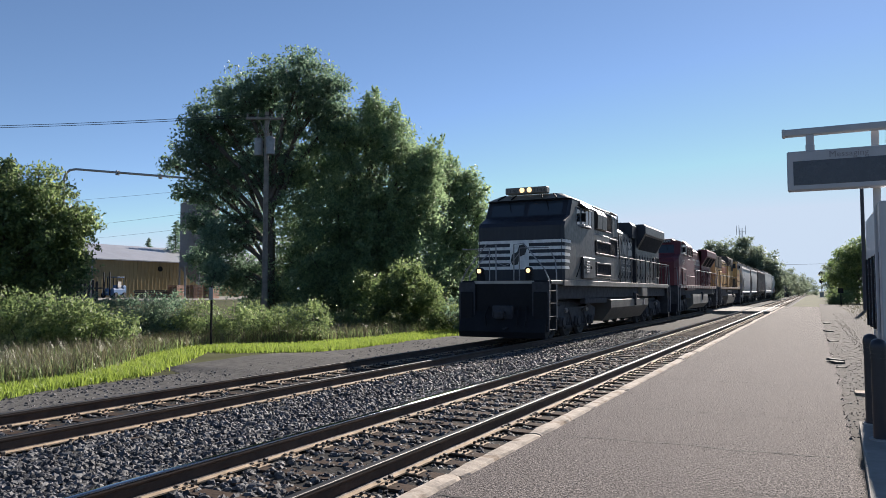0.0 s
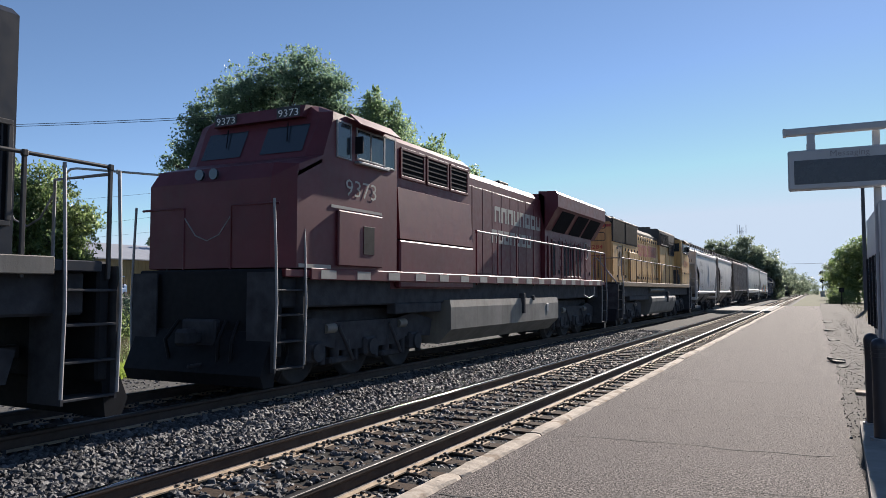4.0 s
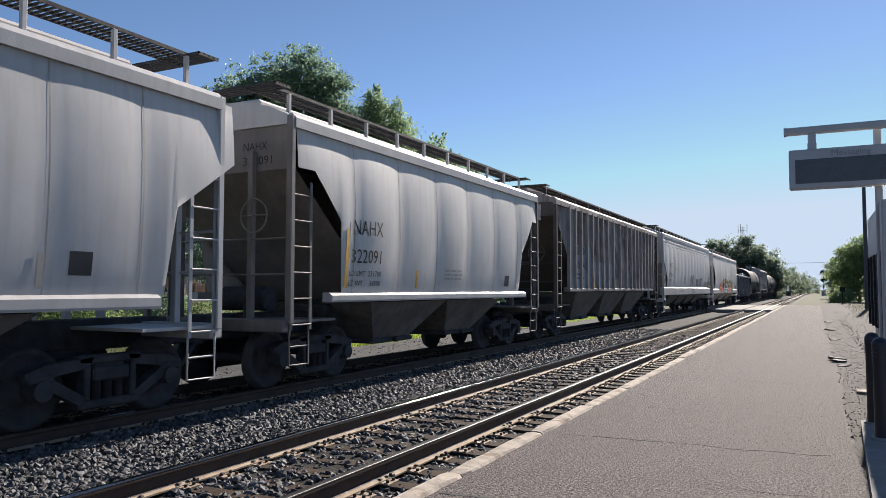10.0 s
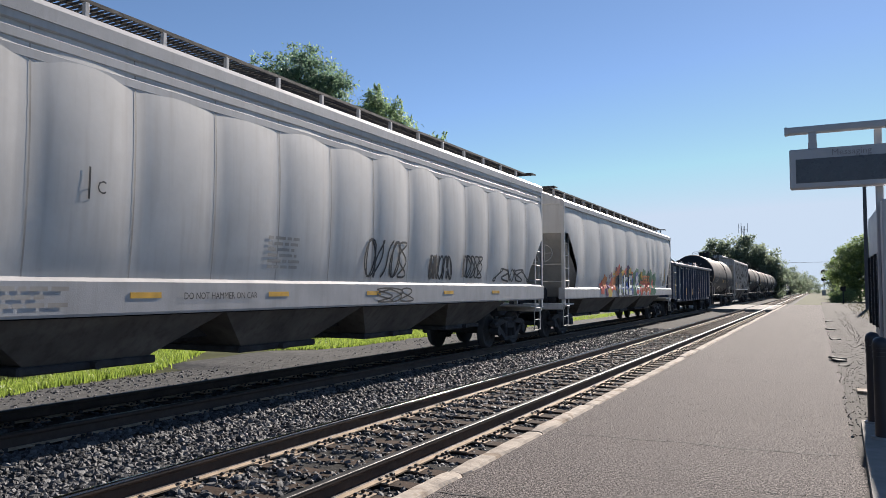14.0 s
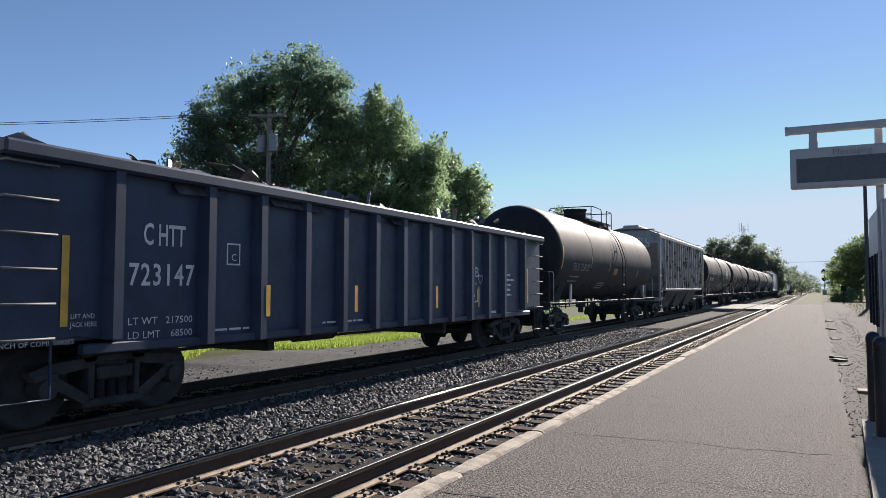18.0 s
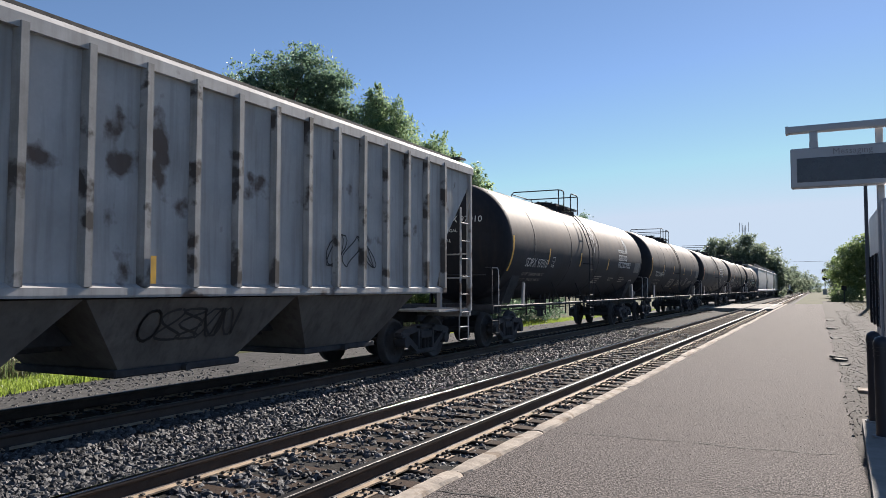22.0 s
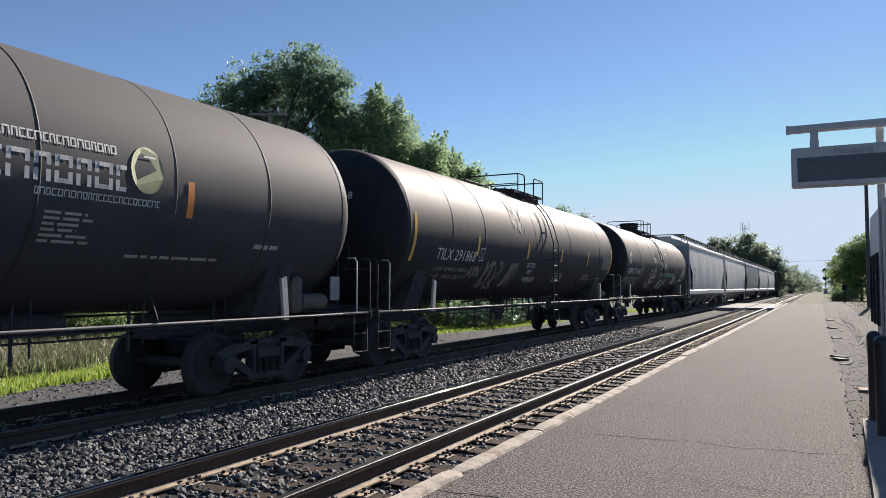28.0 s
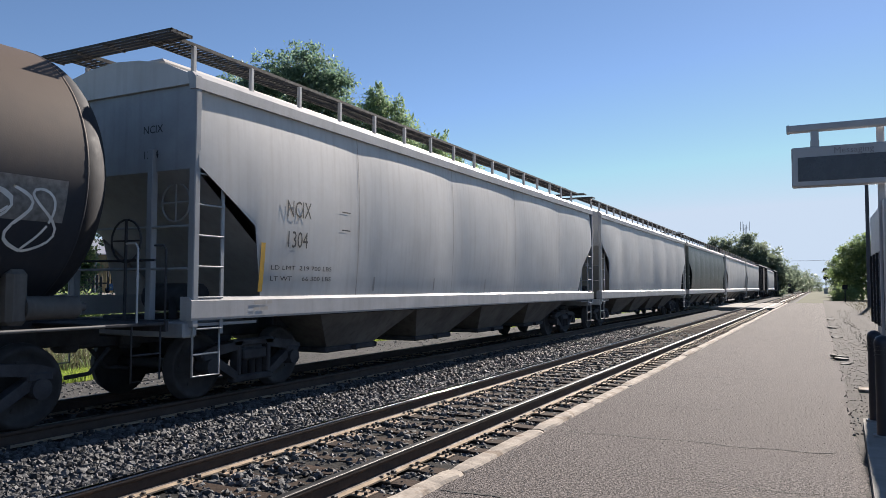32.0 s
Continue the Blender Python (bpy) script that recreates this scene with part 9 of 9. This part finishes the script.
car, sf = tank_car("black tank car with dusty, painted-lit brown upper shell and a dome", 188.35, 16.2, R=1.555, zc=2.70, heads=(1.2, 1.2), seams=(7.6, 9.9, 12.6), straps=(4.75,), rail=7.85, dome=-0.1, lead=-0.9, paint=BROWN_TANK, seed=9)
lettering(car, "TILX 723005", 2.47, 2.17, 0.26, mat("worn_lettering", (0.30, 0.28, 0.26), 0.6, var=0.4, scale=5), 1.95, surf=sf)
bars(car, 2.5, 4.0, 1.95, 2, PALEY, surf=sf, seed=16, h=0.04, gap=0.15)
for y, z0, z1 in ((1.28, 2.2, 2.9), (4.6, 2.3, 2.7), (7.2, 2.2, 2.55), (9.9, 2.1, 2.4), (12.2, 2.1, 2.4)):
    stripe(car, y, z0, z1, mat("dull_tab", (0.42, 0.26, 0.08), 0.6, var=0.3) if y > 2 else YELLOWP, 0.10, surf=sf)
stripe(car, 8.0, 2.1, 2.35, mat("faded_label", (0.4, 0.27, 0.08), 0.6), 0.55, surf=sf, name="label_panel")
bars(car, 6.4, 7.6, 1.75, 3, PALEY, surf=sf, seed=17)

car, sf = covered_hopper("ribbed dull grey covered hopper car with dents and black lettering", 205.2, 16.95, cut=((0.45, 4.1), (0.50, 3.9), (1.88, 2.4), (1.85, 1.55)), panels=16, rib=[1.83 + 13.29 * i / 17 for i in range(18)], rib_paint=DULL_RIB, bays=3, paint=DULL_CAR, sill=DULL_CAR, eave=4.28, zs=(1.46, 1.60), ends=DULL_CAR, walk_z=4.62, bay_z=0.56)
part("patch_panel", Geo().box(1.499, 1.503, 1.95, 2.5, 2.3, 2.65).box(1.499, 1.503, 2.66, 3.2, 2.3, 2.65), GREY_CAR2, car, "pale lettered patch")
lettering(car, "AEX", 1.98, 2.33, 0.26, BLACKP, 0.49, x=1.505)
lettering(car, "11879", 2.70, 2.33, 0.26, BLACKP, 0.48, x=1.505)
for y in (1.82, 4.82, 7.35):
    part("reflector", Geo().box(1.60, 1.604, y, y + 0.08, 1.62, 2.2 if y < 2 else 1.95), YELLOWP, car)
end_marks(car, 0.45, (("AEX", 0.42, 3.98, 0.15, 0.42), ("11879", 0.36, 3.74, 0.15, 0.62)), None, WHITE)
bay_face = lambda y, z: 1.42 - (1.44 - z) / 0.88 * 0.483
scrawl(car, 3.7, 5.6, 0.85, 1.32, BLACKP, 51, 6, surf=bay_face, r=0.018)
scrawl(car, 7.5, 9.2, 0.88, 1.32, BLACKP, 53, 5, surf=bay_face, r=0.016)
scrawl(car, 11.0, 12.4, 1.9, 2.5, BLACKP, 55, 3, x=1.504, r=0.012)

def tabs(car, sf, rows, m=None):
    for y, z0, z1 in rows:
        stripe(car, y, z0, z1, m or YELLOWP, 0.105, surf=sf)


def spill(car, y0, y1, z0, z1, m, label, R=1.585, zc=2.81, seed=1):
    """Blotches and runs of residue over the shoulder of a tank."""
    rr, g = random.Random(seed), Geo()
    f = lambda z: math.sqrt(max(0.01, R * R - (z - zc) ** 2)) + 0.004
    for k in range(26):
        z, w, h = z0 + (z1 - z0) * rr.random() ** 0.7, rr.uniform(0.02, 0.09), rr.uniform(0.05, 0.22)
        y = y0 + (y1 - y0) * min(1, max(0, rr.gauss(0.5, 0.22) + 0.25 * (z1 - z) / (z1 - z0)))
        n = 10
        rim = []
        for i in range(n):
            a = 2 * math.pi * i / n
            q = 1 + 0.35 * rr.uniform(-1, 1)
            zz = z + h * q * math.sin(a)
            rim.append((f(zz) + 0.0002 * k, y + w * q * math.cos(a), zz))
        g.add(rim, [tuple(range(n))])
    part("spill_mark", g, m, car, label, kind="stuff")


def seal_box(car, y, z, sf, s=0.24):
    """White outlined square beside the number."""
    g = Geo()
    for ya, yb, za, zb in ((y, y + s, z, z + 0.018), (y, y + s, z + s * 1.25 - 0.018, z + s * 1.25), (y, y + 0.018, z, z + s * 1.25), (y + s - 0.018, y + s, z, z + s * 1.25), (y, y + s, z + s * 0.72, z + s * 0.74)):
        g.add([(sf(a, b) + 0.006, a, b) for a, b in ((ya, za), (yb, za), (yb, zb), (ya, zb))], [(0, 1, 2, 3)])
    part("stencil_box", g, WHITE, car)
    lettering(car, "C", y + 0.07, z + 0.04, 0.11, WHITE, 0.10, surf=sf, name="small_lettering")


def weights(car, sf, y, a, b, c, d):
    lettering(car, "LD LMT  " + a + " LB  " + b + " KG", y, 1.93, 0.085, PALEY, 1.75, surf=sf, name="small_lettering")
    lettering(car, "LT  WT    " + c + " LB  " + d + " KG", y, 1.77, 0.085, PALEY, 1.75, surf=sf, name="small_lettering")


TABLE = mat("stencil_table", (0.20, 0.19, 0.18), 0.7, var=0.5, scale=14, bump=0)


def rear_marks(car, sf, y, seed):
    """Inspection table, open placard frame and a last tab at the rear of a tank."""
    g = Geo().loft([[(sf(q, 2.24 + 0.11 * i) + 0.006, q, 2.24 + 0.11 * i) for i in range(5)] for q in (y, y + 1.0)])
    part("inspection_table", g, TABLE, car, "stencilled inspection table")
    bars(car, y - 2.0, y - 0.7, 1.98, 3, PALEY, surf=sf, seed=seed, h=0.03, gap=0.075)
    f = [(y - 0.2, 1.66), (y + 0.26, 1.66), (y + 0.30, 1.93), (y - 0.16, 1.93)]
    c = (y + 0.05, 1.79)
    inner = [(c[0] + (p - c[0]) * 0.8, c[1] + (q - c[1]) * 0.8) for p, q in f]
    part("placard_frame", Geo().add([(sf(p, q) + 0.02, p, q) for p, q in f + inner], [(0, 1, 5, 4), (1, 2, 6, 5), (2, 3, 7, 6), (3, 0, 4, 7)]), GREY_CAR, car)


car, sf = tank_car("long black tank car with a dusty, painted-lit brown top and white lettering", 222.95, 18.15, paint=BROWN_TANK, heads=(1.23, 1.2), seams=(9.28, 9.8, 13.3), straps=(2.98, 6.45, 9.75), rail=7.25, seed=11)
head_letters(car, (("SDPX 97010", 3.28, 0.17), ("26050 GAL", 3.02, 0.09), ("98610 L", 2.76, 0.09)), WHITE, 1.23, x0=-0.25)
lettering(car, "SDPX 97010", 2.42, 2.17, 0.25, WHITE, 1.85, surf=sf)
weights(car, sf, 2.5, "206800", "93800", "79100", "35800")
seal_box(car, 4.66, 2.2, sf)
tabs(car, sf, ((1.30, 2.02, 2.95), (4.25, 2.27, 2.74), (7.5, 2.3, 2.75), (11.15, 2.25, 2.68)))
blocks(car, ((2.98, 0.12, 12.75, 14.15), (2.68, 0.22, 12.78, 14.15), (2.40, 0.22, 12.8, 14.85)), WHITE, sf, 60)
spill(car, 8.7, 9.5, 2.95, 4.0, mat("spilled_residue", (0.50, 0.47, 0.44), 0.6, var=0.4), "whitish spill over the tank shoulder", seed=4)
spill(car, 13.9, 14.2, 3.15, 3.5, mat("peeled_patch", (0.5, 0.49, 0.47), 0.6), "small pale patch above the lettering", seed=6)
bars(car, 9.9, 10.9, 1.98, 4, PALEY, surf=sf, seed=23, h=0.03, gap=0.075)
bars(car, 12.0, 12.7, 1.95, 2, PALEY, surf=sf, seed=22, h=0.03, gap=0.075)
rear_marks(car, sf, 15.7, 28)

car, sf = tank_car("black tank car with dusty, painted-lit brown top and yellow tabs", 241.15, 18.1, paint=BROWN_TANK, heads=(1.25, 1.28), seams=(3.0, 6.5, 8.85, 11.6), straps=(4.65, 8.9, 15.0), rail=7.3, seed=12)
head_letters(car, (("TILX 291861", 3.28, 0.15), ("25940 GAL", 3.02, 0.08)), WHITE, 1.25)
lettering(car, "TILX 291861", 2.40, 2.17, 0.25, WHITE, 1.95, surf=sf)
weights(car, sf, 2.46, "207200", "93950", "78800", "35750")
seal_box(car, 4.58, 2.2, sf)
tabs(car, sf, ((1.28, 2.09, 3.03), (4.32, 2.31, 2.77), (7.32, 2.35, 2.78), (10.8, 2.35, 2.75), (13.65, 2.35, 2.75)))
scrawl(car, 6.85, 8.35, 1.62, 2.1, PALEY, 61, 7, surf=sf, r=0.013)
scrawl(car, 9.5, 10.4, 1.75, 2.05, PALEY, 62, 4, surf=sf, r=0.012)
scrawl(car, 12.2, 12.9, 1.7, 2.2, PALEY, 64, 3, surf=sf, r=0.012)
lab = [(9.2, 1.52), (9.75, 1.52), (10.0, 1.75), (9.45, 1.75)]
part("warning_label", Geo().add([(sf(p, q) + 0.007, p, q) for p, q in lab], [(0, 1, 2, 3)]), mat("faded_label_yellow", (0.25, 0.2, 0.06), 0.6), car, "dirt-covered yellow warning label")
bars(car, 10.6, 11.5, 1.98, 5, PALEY, surf=sf, seed=29, h=0.03, gap=0.075)
rear_marks(car, sf, 15.7, 30)

car, sf = tank_car("charcoal grey tank car with a yellow-green emblem and pale lettering marks", 259.25, 18.05, paint=GREY_TANK, heads=(1.34, 1.10), seams=(6.5, 8.8, 9.95, 13.35), straps=(3.2, 8.97, 11.55, 15.1), rail=7.37, seed=13)
tabs(car, sf, ((1.45, 2.2, 3.0), (6.88, 2.45, 2.88), (10.28, 2.55, 2.88), (13.53, 2.44, 2.90)), mat("orange_reflector", (0.75, 0.25, 0.03), 0.45))
blocks(car, ((3.07, 0.10, 10.65, 12.5), (2.66, 0.30, 10.68, 12.6), (2.52, 0.08, 11.5, 13.1)), mat("pale_lettering", (0.55, 0.55, 0.54), 0.6, var=0.2), sf, 70)
rim = [(12.90 + 0.24 * math.cos(q), 2.95 + 0.28 * math.sin(q)) for q in [2 * math.pi * i / 24 for i in range(24)]]
part("emblem", Geo().add([(sf(p, q) + 0.008, p, q) for p, q in rim], [tuple(range(24))]), mat("emblem_green", (0.42, 0.42, 0.20), 0.5, var=0.3, scale=3), car, "round yellow-green emblem")
bars(car, 12.85, 13.1, 3.1, 1, WHITE, surf=lambda y, z: sf(y, z) + 0.006, seed=71, h=0.02)
lab = [(9.95, 1.47), (10.62, 1.47), (10.85, 1.93), (10.2, 1.93)]
part("warning_label", Geo().add([(sf(p, q) + 0.007, p, q) for p, q in lab], [(0, 1, 2, 3)]), mat("label_yellow", (0.55, 0.44, 0.05), 0.5), car, "yellow warning label")
bars(car, 10.2, 10.7, 1.86, 3, BLACKP, surf=lambda y, z: sf(y, z) + 0.004, seed=72, h=0.02, gap=0.07)
bars(car, 11.65, 12.4, 2.34, 6, PALEY, surf=sf, seed=73, h=0.03, gap=0.06)
bars(car, 12.8, 14.4, 1.92, 1, PALEY, surf=sf, seed=74, h=0.035)
bars(car, 14.9, 15.6, 2.12, 1, PALEY, surf=sf, seed=75, h=0.06)
part("placard_holder", Geo().box(1.30, 1.33, 16.95, 17.2, 1.35, 1.75, 0.004), GALV, car)
g = Geo()
for k, (q0, q1, z0, z1) in enumerate(((7.95, 8.15, 1.5, 4.2), (8.5, 8.62, 1.6, 3.9), (8.15, 8.35, 2.0, 4.25))):
    g.loft([[(math.sqrt(max(0.01, 1.585 ** 2 - (z - 2.81) ** 2)) + 0.003 + 0.0005 * k, y + 0.03 * math.sin(z * 7), z) for z in [z0 + (z1 - z0) * i / 10 for i in range(11)]] for y in (q0, q1)])
part("dark_residue", g, BLACK_CAR, car, "black run-down stains by the ladder")

car, sf = tank_car("black tank car with a dusty, painted-lit brown top, pale spill and graffiti", 277.30, 18.1, paint=BROWN_TANK, heads=(1.15, 1.25), seams=(3.06, 8.35, 11.58), straps=(4.8, 8.9, 15.1), rail=8.72, seed=14)
head_letters(car, (("TILX 291868", 3.28, 0.15), ("25940 GAL", 3.02, 0.08)), WHITE, 1.15)
lettering(car, "TILX 291868", 2.42, 2.17, 0.25, WHITE, 1.98, surf=sf)
weights(car, sf, 2.5, "207400", "94050", "78600", "35650")
seal_box(car, 4.62, 2.2, sf)
tabs(car, sf, ((1.33, 2.10, 3.05), (4.40, 2.31, 2.77), (7.72, 2.35, 2.78), (10.68, 2.35, 2.75), (13.6, 2.31, 2.75), (16.72, 2.12, 3.02)))
lettering(car, "AYN", 4.3, 1.82, 0.26, PALEY, 0.66, surf=sf, name="graffiti")
scrawl(car, 5.25, 6.3, 1.50, 2.25, PALEY, 63, 3, surf=sf, r=0.014)
scrawl(car, 6.75, 7.3, 1.55, 2.25, PALEY, 65, 4, surf=sf, r=0.012)
lettering(car, "DETOX", 7.9, 2.13, 0.13, WHITE, 0.66, surf=sf, name="graffiti")
lettering(car, "THE", 8.1, 1.95, 0.12, WHITE, 0.36, surf=sf, name="graffiti")
lettering(car, "MIND", 8.1, 1.72, 0.16, WHITE, 0.9, surf=sf, name="graffiti")
spill(car, 6.35, 7.7, 2.95, 3.85, mat("pale_residue", (0.36, 0.31, 0.27), 0.7, var=0.4), "pale spill over the tank shoulder", seed=8)
bars(car, 10.6, 11.5, 1.98, 4, PALEY, surf=sf, seed=26, h=0.03, gap=0.075)
rear_marks(car, sf, 15.62, 31)

car, sf = tank_car("sooty tank car with painted-lit brown top, covered low down with white graffiti", 295.4, 17.85, paint=BROWN_TANK, heads=(1.4, 1.3), seams=(9.2,), straps=(3.97, 6.5, 11.3, 13.9), rail=7.4, zc=2.79, dome=1.3, seed=15)
head_letters(car, (("GBRX 701487", 3.25, 0.15), ("25400 GAL", 3.0, 0.08)), WHITE, 1.4, zc=2.79)
lettering(car, "GBRX 701487", 1.80, 2.17, 0.25, WHITE, 2.6, surf=sf)
tabs(car, sf, ((4.6, 2.15, 2.6), (7.5, 2.19, 2.67), (10.5, 2.28, 2.63), (13.4, 2.3, 2.7)))
scrawl(car, 1.75, 2.2, 2.55, 3.1, WHITE, 81, 2, surf=sf, r=0.016)
scrawl(car, 1.6, 4.4, 1.65, 2.05, PALEY, 90, 7, surf=sf, r=0.014)
for cy, cz, ry, rz in ((6.75, 2.05, 0.48, 0.36), (7.5, 2.15, 0.42, 0.33)):
    g = Geo()
    q = [2 * math.pi * i / 28 for i in range(25)]
    g.loft([[(sf(0, cz + (rz + d) * math.sin(a + 0.5)) + 0.006, cy + (ry + d) * math.cos(a + 0.5), cz + (rz + d) * math.sin(a + 0.5)) for a in q] for d in (-0.018, 0.018)])
    part("graffiti", g, WHITE, car)
lettering(car, "I", 6.7, 1.9, 0.34, WHITE, 0.2, surf=sf, name="graffiti")
lettering(car, "eer", 7.05, 2.0, 0.26, WHITE, 0.95, surf=sf, name="graffiti")
scrawl(car, 7.0, 7.9, 1.55, 1.9, PALEY, 92, 5, surf=sf, r=0.012)
scrawl(car, 7.05, 7.75, 2.75, 3.0, WHITE, 93, 4, surf=sf, r=0.013)
scrawl(car, 8.6, 9.1, 2.95, 3.6, WHITE, 94, 3, surf=sf, r=0.014)
scrawl(car, 8.75, 9.25, 2.4, 2.85, WHITE, 95, 2, surf=sf, r=0.016)
scrawl(car, 9.4, 11.0, 1.5, 2.0, WHITE, 96, 7, surf=sf, r=0.015)
scrawl(car, 9.0, 12.9, 2.14, 2.32, mat("spray_teal", (0.10, 0.30, 0.27), 0.5), 97, 12, surf=sf, r=0.020)
scrawl(car, 9.8, 10.2, 2.5, 2.8, WHITE, 99, 2, surf=sf, r=0.013)
scrawl(car, 13.0, 13.6, 1.75, 2.2, WHITE, 100, 2, surf=sf, r=0.014)
scrawl(car, 15.2, 16.2, 1.9, 2.6, WHITE, 101, 4, surf=sf, r=0.014)
bars(car, 10.1, 10.6, 3.3, 2, WHITE, surf=sf, seed=33, h=0.03, gap=0.08)
rear_marks(car, sf, 15.3, 34)

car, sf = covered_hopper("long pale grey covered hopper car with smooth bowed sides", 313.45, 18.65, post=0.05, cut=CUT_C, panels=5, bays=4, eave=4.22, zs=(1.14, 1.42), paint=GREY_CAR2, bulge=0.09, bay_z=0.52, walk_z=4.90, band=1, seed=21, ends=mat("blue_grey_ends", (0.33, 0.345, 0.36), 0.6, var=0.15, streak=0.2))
lettering(car, "NCIX", 1.80, 2.62, 0.26, BLACKP, 0.60, surf=sf)
lettering(car, "1304", 1.80, 2.16, 0.26, BLACKP, 0.53, surf=sf)
lettering(car, "LD LMT  219 700 LBS", 1.5, 1.82, 0.07, BLACKP, 1.5, surf=sf, name="small_lettering")
lettering(car, "LT WT     66 300 LBS", 1.5, 1.66, 0.07, BLACKP, 1.5, surf=sf, name="small_lettering")
stripe(car, 1.28, 1.5, 2.2, YELLOWP, 0.09, surf=sf)
for a, b in (((3.25, 2.5), (3.5, 2.52)), ((3.25, 2.8), (3.5, 2.82))):
    stripe(car, a[0], a[1], b[1], BLACKP, 0.25, surf=sf, name="plate_mark")
for y in (4.3, 6.6, 9.2):
    stripe(car, y, 1.5, 1.75, PALEY, 0.05, surf=sf)
for tx, zz in (("NCIX", 3.62), ("1304", 3.28)):
    pts, fc = words(tx, 0.11)
    part("end_lettering", Geo().add([(0.55 + a, 0.08, zz + b) for a, b in pts], fc), BLACKP, car)
bars(car, 1.15, 1.6, 1.33, 2, PALEY, x=1.583, seed=27)
first_long = car
smooth = covered_hopper("long pale grey covered hopper car far down the train", 333.2, 19.2, roll=True, post=0.05, cut=CUT_C, panels=6, bays=4, eave=4.22, zs=(1.14, 1.42), paint=GREY_CAR2, bulge=0.09, bay_z=0.52, walk_z=4.90, band=1, seed=22)[0]
green = covered_hopper("long glossy dark green covered hopper car", 353.6, 19.4, roll=False, post=0.05, cut=CUT_C, panels=8, bays=4, eave=4.22, zs=(1.14, 1.42), paint=GREEN_CAR, bulge=0.09, bay_z=0.52, walk_z=4.90, band=1, seed=23)[0]


def again(src, u):
    ob = copy_thing(src, pose(XF, u, 0))
    train.append((ob, u))
    return ob


for u in (374.2, 394.4):
    again(smooth, u)
dark_box = box_car("dark weathered box car", 414.6, 17.6, BLACK_CAR)
again(smooth, 433.0)
again(dark_box, 453.2)
far_tank = tank_car("dark tank car in the far part of the train", 471.6, 17.2, roll=False)[0]
u = 489.6
for k in range(4):
    again(far_tank, u)
    u += 18.0
grey_box = box_car("pale grey box car far down the line", u, 18.4, GREY_CAR)
u += 19.2
for kind_ in (dark_box, dark_box, smooth, grey_box, smooth, far_tank, far_tank, smooth, dark_box, smooth, smooth, far_tank, grey_box, dark_box, smooth, far_tank, smooth, smooth):
    again(kind_, u)
    u += 20.0 if kind_ is smooth else 18.8
# ---- what moves ----
STEPS = [i * 2 for i in range(17)]


def motions():
    """The whole train runs towards the camera's side of the line, gaining a little speed; its wheels roll."""
    for ob, u0 in train:
        walk(ob, [(t, pose(XF, u0 - run(t), 0)) for t in STEPS])
    n = 32 * 15
    for ob, radius in rollers:
        base = ob.matrix_basis.copy()
        walk(ob, [(i / 15, base @ Matrix.Rotation(run(i / 15) / radius, 4, "X")) for i in range(n + 1)])


motions()
